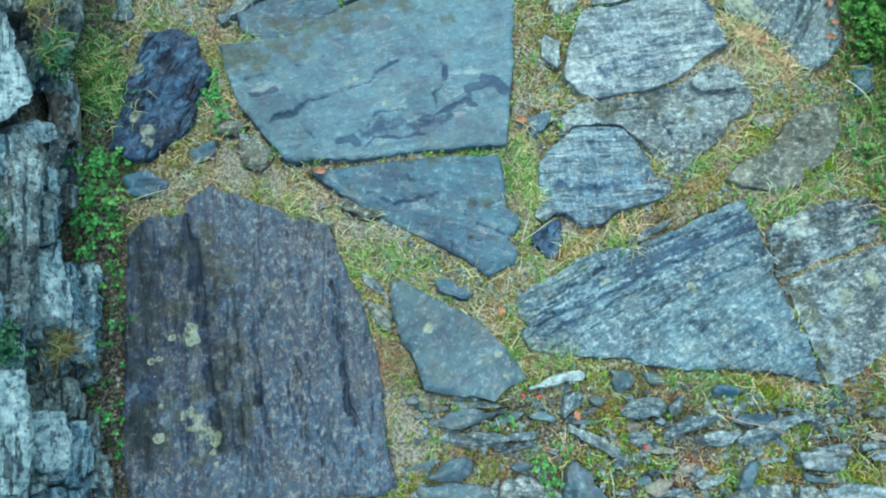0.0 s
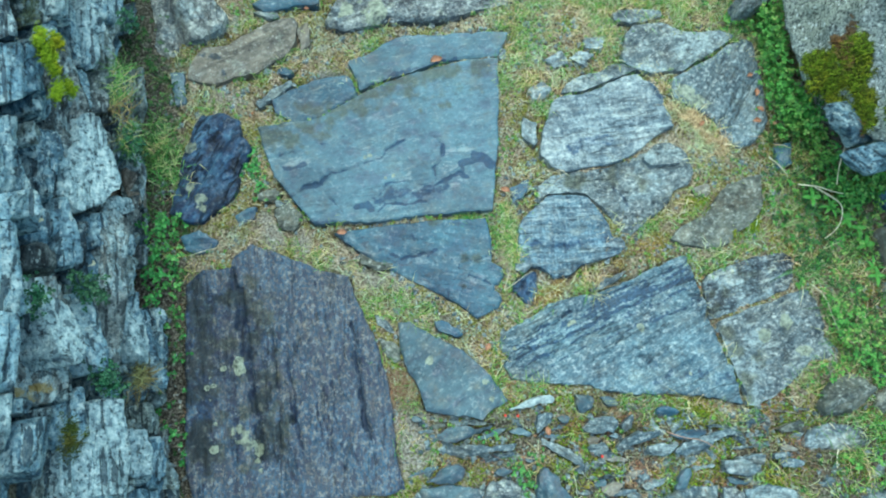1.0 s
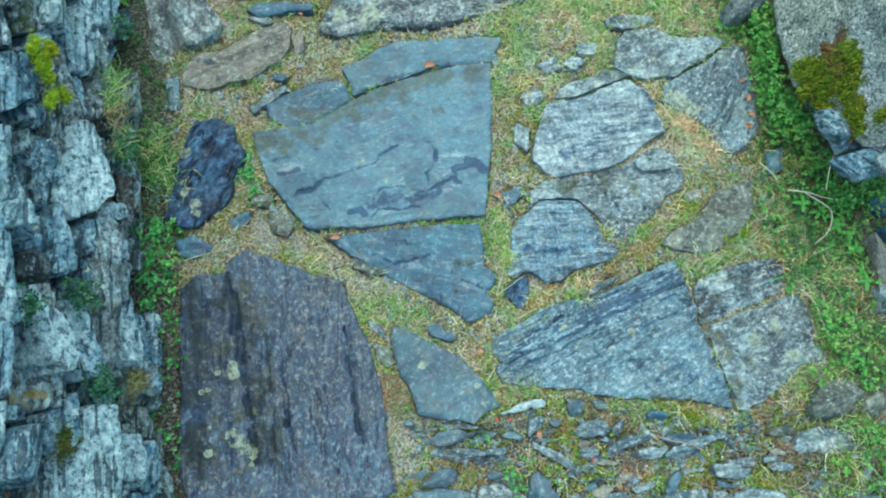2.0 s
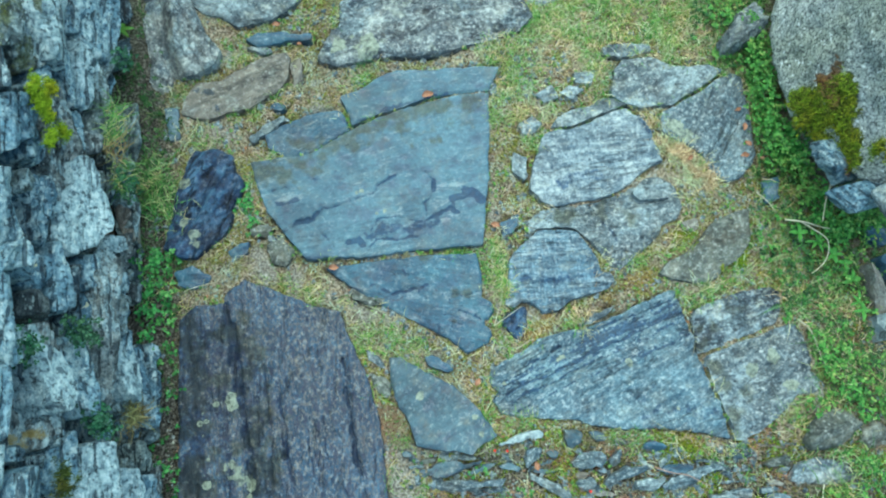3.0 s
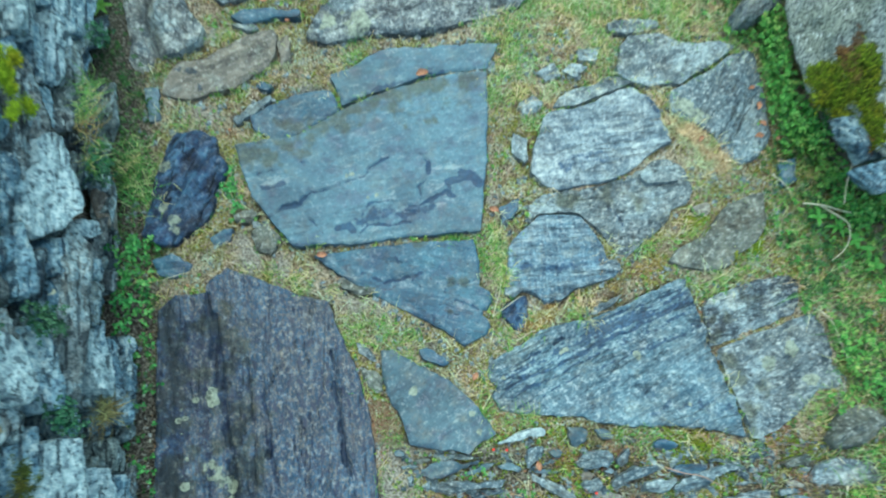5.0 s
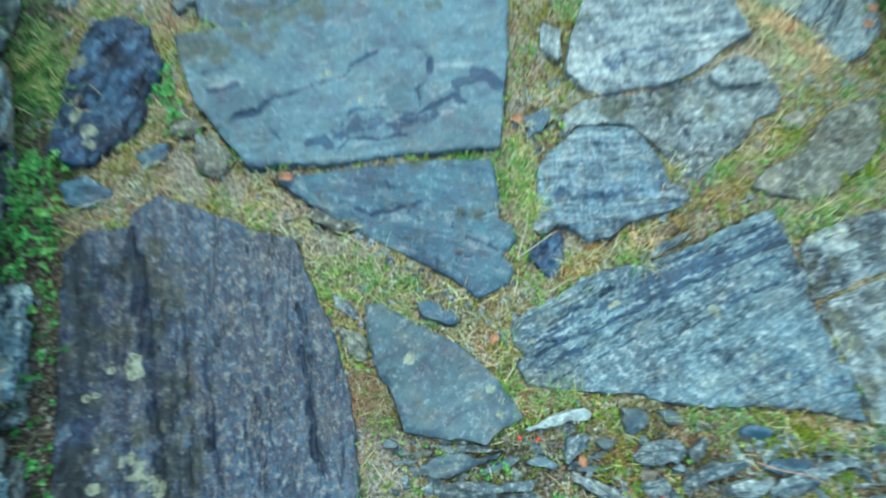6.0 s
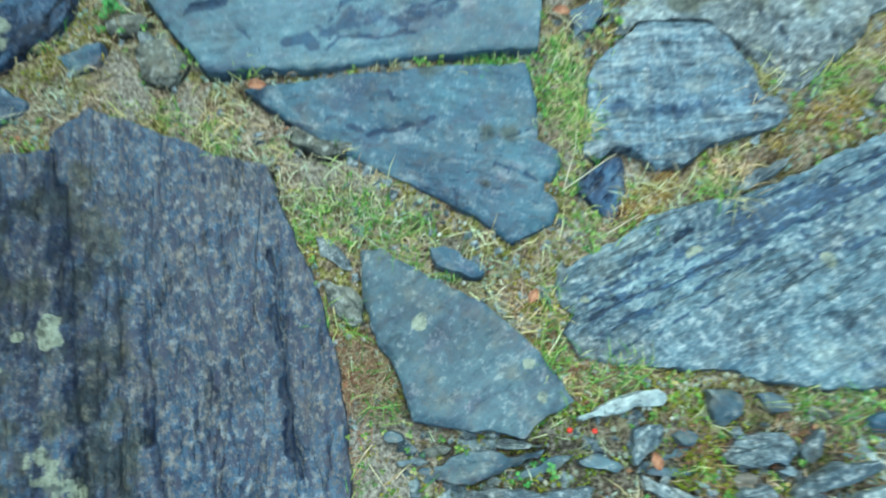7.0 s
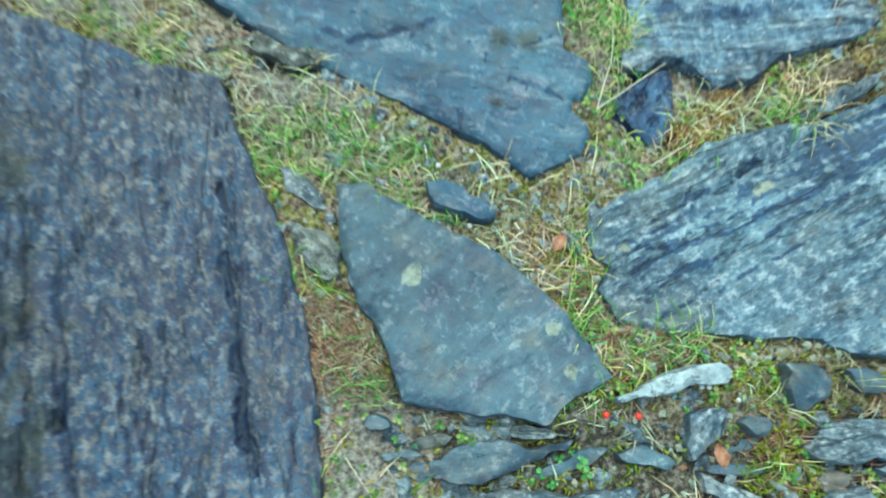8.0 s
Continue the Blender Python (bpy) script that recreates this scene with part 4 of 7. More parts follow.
slab(BROWN, [(-0.689, 1.016), (-0.677, 1.049), (-0.663, 1.068), (-0.593, 1.081), (-0.548, 1.113), (-0.488, 1.149), (-0.417, 1.168), (-0.408, 1.154), (-0.408, 1.089), (-0.427, 1.054), (-0.464, 1.028), (-0.509, 0.995), (-0.57, 0.983), (-0.6, 0.966), (-0.63, 0.959), (-0.694, 0.977)], "brown-grey flagstone with a dark stain", 25, top=0.01, stains=[([(-0.664, 1.051), (-0.608, 1.034), (-0.597, 0.988)], 0.01, 0.6)])
slab(SLATE_DARK, [(-0.533, 1.205), (-0.51, 1.223), (-0.43, 1.232), (-0.349, 1.226), (-0.352, 1.212), (-0.429, 1.199), (-0.5, 1.182)], "", 5, top=0.014, cell=0.005, bevel=0.005)
slab(VIOLET, [(-0.657, 0.839), (-0.644, 0.865), (-0.592, 0.872), (-0.548, 0.857), (-0.534, 0.811), (-0.509, 0.771), (-0.537, 0.708), (-0.534, 0.661), (-0.564, 0.614), (-0.619, 0.564), (-0.658, 0.568), (-0.709, 0.59), (-0.704, 0.621), (-0.687, 0.675), (-0.68, 0.762)],
     "dark violet stone with round pale lichen spots", 60, top=0.018, relief=0.010, bevel=0.006, ledge=0.006, lichen=[(*p, 0.0095) for p in [(-0.661, 0.664), (-0.625, 0.63), (-0.616, 0.602), (-0.663, 0.767)]], stains=[([(-0.662, 0.591), (-0.631, 0.748), (-0.592, 0.829)], 0.03, 0.45), ([(-0.561, 0.83), (-0.557, 0.669)], 0.02, 0.4)])
slab(SLATE_GREY, [(-0.745, 0.995), (-0.706, 0.995), (-0.693, 0.903), (-0.72, 0.897)], "", 80, top=0.004, cell=0.006)
slab(BROWN, [(-0.826, 0.77), (-0.802, 0.77), (-0.764, 0.605), (-0.793, 0.602), (-0.818, 0.667)], "", 85, top=0.055, cell=0.006)
slab(VIOLET, [(0.183, 0.417), (0.21, 0.435), (0.236, 0.446), (0.247, 0.444), (0.248, 0.41), (0.24, 0.371), (0.227, 0.354), (0.202, 0.376), (0.181, 0.395)], "leaf-shaped piece of dark slate", 60, top=0.006, cell=0.005, bevel=0.004, tilt=(-0.12, 0.1))

# small stones in the joints
chip(GREY, [(-0.169, 0.328), (-0.15, 0.326), (-0.123, 0.302), (-0.114, 0.282), (-0.136, 0.285), (-0.161, 0.303)], -40, top=0.0065)
chip(PALE, [(-0.159, 0.272), (-0.13, 0.262), (-0.106, 0.244), (-0.101, 0.214), (-0.12, 0.207), (-0.15, 0.236)], -45, top=0.0065)
chip(SLATE_DARK, [(-0.021, 0.314), (0.002, 0.319), (0.027, 0.305), (0.056, 0.284), (0.049, 0.275), (0.02, 0.277), (-0.009, 0.293)], -28, top=0.0065)
chip(GREY, [(0.388, 0.397), (0.424, 0.427), (0.48, 0.45), (0.466, 0.43), (0.413, 0.398)], 25, top=0.0065)
chip(PALE, [(-0.21, 0.491), (-0.146, 0.493), (-0.108, 0.46), (-0.164, 0.442), (-0.209, 0.463)], 0, top=0.0065)
chip(GREY, [(-0.435, 0.631), (-0.412, 0.623), (-0.399, 0.585), (-0.421, 0.583)], -70, top=0.0065)
chip(SLATE_DARK, [(-0.536, 0.584), (-0.508, 0.607), (-0.486, 0.615), (-0.491, 0.584), (-0.52, 0.569)], 30, top=0.0065)
chip(GREY, [(0.221, 0.88), (0.26, 0.864), (0.263, 0.806), (0.25, 0.793), (0.22, 0.822)], 80, top=0.0065)
chip(GREY, [(0.239, 0.96), (0.28, 0.982), (0.308, 0.961), (0.278, 0.932), (0.246, 0.926)], 20, top=0.0065)
chip(GREY, [(0.285, 1.051), (0.335, 1.084), (0.355, 1.045), (0.313, 1.025)], 20, top=0.0065)
chip(GREY, [(0.355, 1.059), (0.393, 1.081), (0.429, 1.071), (0.395, 1.035)], 10, top=0.0065)
chip(GREY, [(0.402, 1.124), (0.465, 1.134), (0.449, 1.091), (0.405, 1.092)], 5, top=0.0065)
chip(GREY, [(0.488, 1.205), (0.552, 1.222), (0.627, 1.215), (0.633, 1.193), (0.566, 1.172), (0.492, 1.179)], 0, top=0.0065)
chip(SLATE_DARK, [(0.181, 0.672), (0.232, 0.697), (0.227, 0.66), (0.185, 0.625)], 30, top=0.0065)
chip(SLATE_DARK, [(-0.674, 0.529), (-0.629, 0.548), (-0.579, 0.515), (-0.623, 0.483), (-0.663, 0.492)], 0, top=0.0065)
chip(GREY, [(-0.532, 1.181), (-0.492, 1.191), (-0.459, 1.174), (-0.482, 1.161)], -20, top=0.0065)
chip(BROWN, [(0.676, 0.677), (0.714, 0.695), (0.736, 0.687), (0.71, 0.656), (0.681, 0.659)], 20, top=0.0065)
chip(BROWN, [(-0.406, 1.139), (-0.378, 1.157), (-0.367, 1.087), (-0.392, 1.055)], 70, top=0.0065)
chip(PALE, [(-0.441, 0.608), (-0.397, 0.627), (-0.365, 0.59), (-0.385, 0.547), (-0.423, 0.562)], 40, top=0.0065)
chip(SLATE_DARK, [(0.913, 0.796), (0.955, 0.81), (0.956, 0.747), (0.914, 0.734)], 60, top=0.0065)
chip(PALE, [(0.101, 0.228), (0.115, 0.235), (0.135, 0.224), (0.131, 0.217), (0.108, 0.218)], 0, top=0.0065)
chip(SLATE_DARK, [(-0.454, 1.006), (-0.434, 1.018), (-0.408, 1.005), (-0.417, 0.991), (-0.441, 0.994)], 10, top=0.0065)
chip(GREY, [(-0.506, 0.91), (-0.461, 0.948), (-0.416, 0.979), (-0.411, 0.965), (-0.453, 0.931), (-0.497, 0.893)], 35, top=0.0065)
chip(PALE, [(-0.488, 0.646), (-0.459, 0.664), (-0.426, 0.655), (-0.435, 0.631), (-0.472, 0.626)], 0, top=0.0065)
chip(GREY, [(0.162, 1.095), (0.183, 1.081), (0.177, 1.051), (0.161, 1.056)], 60, top=0.0065)

# slivers on edge and broken pieces along the lower side of the path
chip(SLATE_GREY, [(-0.032, 0.031), (0.004, 0.042), (0.028, 0.05), (0.059, 0.057), (0.083, 0.052), (0.125, 0.059), (0.117, 0.047), (0.083, 0.037), (0.064, 0.027), (0.024, 0.018), (-0.012, 0.02)], 8, top=0.014, tilt=(0, 0.1), cell=0.0055, bevel=0.0025, wobble=0.0055, chisel=0.005)
chip(SHARD, [(-0.012, -0.011), (0.015, 0.002), (0.067, 0.012), (0.124, 0.01), (0.184, 0.014), (0.167, 0.002), (0.107, -0.006), (0.069, -0.018), (0.061, -0.021), (0.031, -0.013)], 8, top=0.016, tilt=(0, 0.25), cell=0.0055, bevel=0.0025, wobble=0.0055, chisel=0.005)
chip(SHARD, [(0.093, -0.026), (0.129, -0.01), (0.168, -0.003), (0.176, -0.011), (0.151, -0.021), (0.113, -0.026)], 8, top=0.012, tilt=(0, 0.2), cell=0.0055, bevel=0.0025, wobble=0.0055, chisel=0.005)
chip(SLATE_GREY, [(-0.041, -0.076), (0.004, -0.046), (0.036, -0.034), (0.056, -0.042), (0.054, -0.063), (0.036, -0.077)], 25, top=0.02, tilt=(0, 0.1), cell=0.0055, bevel=0.0025, wobble=0.0055, chisel=0.005)
chip(SLATE_GREY, [(-0.049, -0.09), (0.015, -0.084), (0.085, -0.085), (0.097, -0.092), (0.098, -0.137), (-0.054, -0.136)], 0, top=0.01, tilt=(0, 0), cell=0.0055, bevel=0.0025, wobble=0.0055, chisel=0.005)
chip(LICHENED, [(0.104, -0.084), (0.122, -0.071), (0.171, -0.068), (0.185, -0.082), (0.187, -0.136), (0.102, -0.136)], 0, top=0.014, tilt=(0, 0), cell=0.0055, bevel=0.0025, wobble=0.0055, chisel=0.005)
chip(SLATE_GREY, [(0.126, -0.055), (0.145, -0.04), (0.172, -0.047), (0.161, -0.06)], 15, top=0.01, tilt=(0, 0), cell=0.0055, bevel=0.0025, wobble=0.0055, chisel=0.005)
chip(SLATE_GREY, [(0.25, -0.036), (0.268, -0.05), (0.283, -0.073), (0.308, -0.108), (0.322, -0.136), (0.224, -0.136), (0.232, -0.075), (0.241, -0.05)], -55, top=0.02, tilt=(0, 0), cell=0.0055, bevel=0.0025, wobble=0.0055, chisel=0.005)
chip(SHARD, [(0.242, 0.029), (0.277, 0.016), (0.309, 0.006), (0.34, -0.02), (0.346, -0.036), (0.323, -0.036), (0.291, -0.018), (0.265, -0.003), (0.243, 0.01)], -30, top=0.02, tilt=(0, -0.2), cell=0.0055, bevel=0.0025, wobble=0.0055, chisel=0.005)
chip(SHARD, [(0.237, 0.081), (0.254, 0.089), (0.276, 0.085), (0.27, 0.07), (0.247, 0.05), (0.239, 0.037), (0.229, 0.042), (0.232, 0.059)], 60, top=0.012, tilt=(0, 0), cell=0.0055, bevel=0.0025, wobble=0.0055, chisel=0.005)
chip(SLATE_GREY, [(0.282, 0.077), (0.305, 0.085), (0.319, 0.077), (0.313, 0.063), (0.293, 0.061)], 10, top=0.008, tilt=(0, 0), cell=0.0055, bevel=0.0025, wobble=0.0055, chisel=0.005)
chip(QUARTZ, [(0.165, 0.096), (0.199, 0.113), (0.238, 0.126), (0.266, 0.132), (0.279, 0.124), (0.271, 0.113), (0.237, 0.109), (0.204, 0.098), (0.17, 0.093)], 16, top=0.016, tilt=(0, 0.1), cell=0.0055, bevel=0.0025, wobble=0.003, relief=0.002, ledge=0.0, ridges=0.001)
chip(SLATE_GREY, [(0.327, 0.132), (0.352, 0.132), (0.372, 0.131), (0.381, 0.121), (0.369, 0.102), (0.351, 0.086), (0.338, 0.088), (0.33, 0.11)], -20, top=0.012, tilt=(0, 0.1), cell=0.0055, bevel=0.0025, wobble=0.0055, chisel=0.005)
chip(SLATE_GREY, [(0.392, 0.127), (0.409, 0.127), (0.439, 0.114), (0.424, 0.107), (0.408, 0.113)], -15, top=0.008, tilt=(0, 0), cell=0.0055, bevel=0.0025, wobble=0.0055, chisel=0.005)
chip(PALE, [(0.46, 0.105), (0.481, 0.108), (0.497, 0.103), (0.487, 0.093), (0.466, 0.094)], 0, top=0.008, tilt=(0, 0), cell=0.0055, bevel=0.0025, wobble=0.0055, chisel=0.005)
chip(SHARD, [(0.344, 0.052), (0.358, 0.07), (0.387, 0.079), (0.42, 0.075), (0.43, 0.061), (0.418, 0.042), (0.378, 0.037), (0.351, 0.04)], 5, top=0.014, tilt=(0, 0), cell=0.0055, bevel=0.0025, wobble=0.0055, chisel=0.005)
chip(SHARD, [(0.445, 0.059), (0.458, 0.081), (0.475, 0.083), (0.469, 0.05), (0.45, 0.044)], 70, top=0.008, tilt=(0, 0), cell=0.0055, bevel=0.0025, wobble=0.0055, chisel=0.005)
chip(SLATE_DARK, [(0.53, 0.094), (0.546, 0.105), (0.579, 0.101), (0.593, 0.088), (0.571, 0.077), (0.536, 0.08)], 0, top=0.014, tilt=(0, 0.1), cell=0.0055, bevel=0.0025, wobble=0.0055, chisel=0.005)
chip(SHARD, [(0.427, -0.001), (0.441, 0.013), (0.459, 0.029), (0.482, 0.039), (0.534, 0.044), (0.54, 0.037), (0.525, 0.026), (0.485, 0.016), (0.457, 0.01), (0.44, -0.003)], 14, top=0.02, tilt=(0, 0.2), cell=0.0055, bevel=0.0025, wobble=0.0055, chisel=0.005)
chip(SHARD, [(0.501, 0.01), (0.528, 0.014), (0.579, 0.016), (0.563, 0.002), (0.548, -0.013), (0.517, -0.015), (0.502, -0.013)], 5, top=0.022, tilt=(0, 0.2), cell=0.0055, bevel=0.0025, wobble=0.0055, chisel=0.005)
chip(SHARD, [(0.561, -0.005), (0.597, 0.015), (0.642, 0.027), (0.677, 0.042), (0.701, 0.05), (0.719, 0.042), (0.698, 0.031), (0.669, 0.02), (0.656, -0.001), (0.627, -0.012), (0.599, -0.014)], 18, top=0.018, tilt=(0, 0.15), cell=0.0055, bevel=0.0025, wobble=0.0055, chisel=0.005)
chip(SLATE_DARK, [(0.555, 0.033), (0.582, 0.044), (0.638, 0.047), (0.674, 0.049), (0.654, 0.034), (0.625, 0.028), (0.58, 0.025)], 5, top=0.008, tilt=(0, 0), cell=0.0055, bevel=0.0025, wobble=0.0055, chisel=0.005)
chip(SHARD, [(0.357, 0.002), (0.371, 0.013), (0.399, 0.016), (0.407, 0.005), (0.397, -0.011), (0.37, -0.013)], 10, top=0.014, tilt=(0, 0), cell=0.0055, bevel=0.0025, wobble=0.0055, chisel=0.005)
chip(SLATE_GREY, [(0.567, -0.09), (0.576, -0.068), (0.592, -0.047), (0.604, -0.043), (0.605, -0.061), (0.595, -0.076), (0.587, -0.093)], 65, top=0.014, tilt=(0, 0), cell=0.0055, bevel=0.0025, wobble=0.0055, chisel=0.005)
chip(SHARD, [(0.685, -0.024), (0.724, -0.019), (0.77, -0.012), (0.791, -0.016), (0.795, -0.027), (0.777, -0.04), (0.758, -0.059), (0.724, -0.061), (0.698, -0.056), (0.686, -0.045)], 5, top=0.02, tilt=(0, 0.1), cell=0.0055, bevel=0.0025, wobble=0.0055, chisel=0.005)
chip(SLATE_GREY, [(0.689, -0.064), (0.734, -0.069), (0.749, -0.083), (0.7, -0.081)], 0, top=0.01, tilt=(0, 0.1), cell=0.0055, bevel=0.0025, wobble=0.0055, chisel=0.005)
chip(SHARD, [(0.536, -0.11), (0.572, -0.095), (0.616, -0.089), (0.669, -0.087), (0.666, -0.142), (0.53, -0.141)], 5, top=0.022, tilt=(0, 0.1), cell=0.0055, bevel=0.0025, wobble=0.0055, chisel=0.005)
chip(LICHENED, [(0.679, -0.088), (0.704, -0.088), (0.728, -0.096), (0.735, -0.142), (0.674, -0.142)], 3, top=0.02, tilt=(0, 0.1), cell=0.0055, bevel=0.0025, wobble=0.0055, chisel=0.005)
chip(SHARD, [(0.735, -0.097), (0.769, -0.088), (0.813, -0.084), (0.85, -0.095), (0.859, -0.142), (0.743, -0.142)], 8, top=0.022, tilt=(0, 0.1), cell=0.0055, bevel=0.0025, wobble=0.0055, chisel=0.005)
chip(SHARD, [(0.828, -0.025), (0.86, -0.019), (0.895, -0.025), (0.887, -0.04), (0.839, -0.044)], 5, top=0.012, tilt=(0, 0), cell=0.0055, bevel=0.0025, wobble=0.0055, chisel=0.005)
chip(PALE, [(0.824, 0.048), (0.857, 0.063), (0.899, 0.067), (0.899, 0.045), (0.841, 0.036)], 10, top=0.014, tilt=(0, 0), cell=0.0055, bevel=0.0025, wobble=0.0055, chisel=0.005)
chip(BROWN, [(0.385, -0.084), (0.415, -0.076), (0.437, -0.078), (0.426, -0.097), (0.402, -0.107), (0.386, -0.099)], 10, top=0.012, tilt=(0, 0), cell=0.0055, bevel=0.0025, wobble=0.0055, chisel=0.005)
chip(SHARD, [(0.486, -0.085), (0.509, -0.071), (0.538, -0.069), (0.531, -0.085), (0.496, -0.095)], 10, top=0.01, tilt=(0, 0), cell=0.0055, bevel=0.0025, wobble=0.0055, chisel=0.005)
chip(SHARD, [(0.476, -0.062), (0.495, -0.055), (0.508, -0.064), (0.488, -0.073)], 10, top=0.006, tilt=(0, 0), cell=0.0055, bevel=0.0025, wobble=0.0055, chisel=0.005)
chip(SHARD, [(0.325, -0.043), (0.342, -0.029), (0.352, -0.04), (0.346, -0.064), (0.329, -0.057)], 60, top=0.012, tilt=(0, 0), cell=0.0055, bevel=0.0025, wobble=0.0055, chisel=0.005)
chip(SLATE_GREY, [(0.369, -0.077), (0.395, -0.07), (0.397, -0.083), (0.378, -0.087)], 15, top=0.006, tilt=(0, 0), cell=0.0055, bevel=0.0025, wobble=0.0055, chisel=0.005)
chip(PALE, [(-0.029, 0.053), (-0.007, 0.063), (0.016, 0.061), (0.004, 0.05)], 0, top=0.006, tilt=(0, 0), cell=0.0055, bevel=0.0025, wobble=0.0055, chisel=0.005)
chip(SHARD, [(0.19, -0.024), (0.218, -0.017), (0.234, -0.023), (0.214, -0.032)], 10, top=0.006, tilt=(0, 0), cell=0.0055, bevel=0.0025, wobble=0.0055, chisel=0.005)
chip(LICHENED, [(0.913, 0.048), (0.957, 0.059), (1.043, 0.055), (1.073, 0.014), (1.034, -0.006), (0.948, -0.006), (0.893, 0.007)], 5, top=0.012, tilt=(0, 0.1))
chip(SHARD, [(0.894, -0.096), (0.941, -0.06), (0.968, -0.066), (0.951, -0.093)], 30, top=0.012, tilt=(0, 0))
chip(SHARD, [(0.99, -0.112), (1.049, -0.097), (1.089, -0.093), (1.117, -0.113), (1.071, -0.139)], 10, top=0.012, tilt=(0, 0))
chip(SHARD, [(1.039, -0.067), (1.081, -0.027), (1.104, -0.017), (1.083, -0.06)], 45, top=0.012, tilt=(0, 0))

# more broken pieces between them
breaker = random.Random(19)
placed = 0
while placed < 80:
    x, y = breaker.uniform(-0.08, 1.1), breaker.uniform(-0.2, 0.11)
    a, b, turned = breaker.uniform(0.012, 0.05), breaker.uniform(0.003, 0.008), breaker.uniform(-10, 22)
    c, d = math.cos(radians(turned)), math.sin(radians(turned))
    ring = []
    for k in range(6):
        g = 6.283 * k / 6 + breaker.uniform(-0.35, 0.35)
        u, v = a * math.cos(g), b * math.sin(g)
        ring.append((x + c * u - d * v, y + d * u + c * v))
    test = np.array(ring + [(x, y)])
    if any(inside(test, o).any() for o in LAID):
        continue
    chip(breaker.choice((SHARD, SHARD, SLATE_GREY, BROWN)), ring, turned, top=breaker.uniform(-0.002, 0.006), cell=0.005, tilt=(0, breaker.uniform(-0.2, 0.2)))
    placed += 1

# ---- the dry-stone wall ----
wall = thing("wall_west", bpy.data.meshes.new("wall_west"), SOIL)
tagged(wall, "dry-stone wall of rough layered schist with moss in its joints", "stone wall", kind="structure")
walled(WALL_MOSSED, [(1.028, 0.577), (1.122, 0.433), (1.013, 0.424), (0.977, 0.399), (0.923, 0.41), (0.899, 0.445), (0.937, 0.476), (0.9, 0.579)], 0.01, wall)
walled(WALL_WHITE, [(1.103, 0.453), (1.203, 0.299), (1.124, 0.274), (1.078, 0.277), (1.04, 0.328), (0.987, 0.335), (0.939, 0.368), (0.935, 0.409), (0.967, 0.421), (1.01, 0.445)], 0.03, wall)
walled(WALL_PALE, [(1.237, 0.256), (1.337, 0.1), (1.126, 0.12), (1.087, 0.138), (1.059, 0.182), (1.076, 0.214), (1.119, 0.232), (1.107, 0.265)], 0.01, wall)
walled(WALL_DARK, [(0.875, 0.601), (0.916, 0.5), (0.886, 0.474), (0.855, 0.471), (0.83, 0.487), (0.769, 0.603)], 0.03, wall, lichen=[(*p, 0.014) for p in [(0.836, 0.517)]])
walled(WALL_BLUE, [(0.762, 0.603), (0.831, 0.475), (0.816, 0.456), (0.779, 0.42), (0.751, 0.413), (0.731, 0.475), (0.688, 0.519), (0.639, 0.605)], 0.03, wall, chisel=0.035)
walled(WALL_PALE, [(0.972, 0.408), (0.974, 0.392), (0.91, 0.38), (0.879, 0.399), (0.884, 0.419)], 0.01, wall)
walled(WALL_UMBER, [(0.942, 0.363), (0.918, 0.331), (0.882, 0.314), (0.822, 0.304), (0.762, 0.297), (0.688, 0.311), (0.64, 0.329), (0.607, 0.353), (0.651, 0.368), (0.695, 0.373), (0.788, 0.373), (0.832, 0.381), (0.899, 0.37)], 0.015, wall)
walled(WALL_PALE, [(1.034, 0.302), (1.038, 0.277), (0.976, 0.273), (0.879, 0.292), (0.928, 0.312), (0.977, 0.317)], 0.01, wall)
walled(WALL_WHITE, [(1.072, 0.271), (1.054, 0.247), (1.025, 0.228), (0.932, 0.231), (0.894, 0.251), (0.916, 0.266), (0.987, 0.273), (1.028, 0.282)], 0.025, wall)
walled(WALL_PALE, [(1.03, 0.256), (1.018, 0.241), (0.922, 0.233), (0.895, 0.249), (0.898, 0.271)], 0.0, wall)
walled(WALL_OLIVE, [(1.056, 0.181), (1.068, 0.125), (0.97, 0.124), (0.842, 0.148), (0.82, 0.198), (0.858, 0.225), (0.903, 0.222), (0.931, 0.192)], 0.0, wall)
walled(WALL_PALE, [(0.872, 0.289), (0.889, 0.25), (0.829, 0.26), (0.775, 0.278), (0.808, 0.297)], 0.0, wall)
walled(WALL_UMBER, [(0.82, 0.27), (0.841, 0.242), (0.809, 0.218), (0.777, 0.241), (0.776, 0.273)], 0.01, wall)
walled(WALL_PALE, [(0.724, 0.458), (0.75, 0.426), (0.76, 0.375), (0.731, 0.368), (0.697, 0.404), (0.697, 0.445)], 0.01, wall)
walled(WALL_PALE, [(0.62, 0.605), (0.639, 0.523), (0.601, 0.522), (0.535, 0.531), (0.489, 0.539), (0.463, 0.607)], 0.03, wall)
walled(WALL_PALE, [(0.673, 0.511), (0.66, 0.496), (0.63, 0.496), (0.601, 0.501), (0.604, 0.472), (0.549, 0.467), (0.49, 0.47), (0.43, 0.499), (0.437, 0.538), (0.416, 0.619), (0.454, 0.618), (0.485, 0.546), (0.531, 0.538), (0.596, 0.529), (0.634, 0.532)], 0.04, wall, chisel=0.035)
walled(WALL_OLIVE, [(0.676, 0.459), (0.66, 0.441), (0.63, 0.438), (0.624, 0.463), (0.646, 0.464)], 0.015, wall)
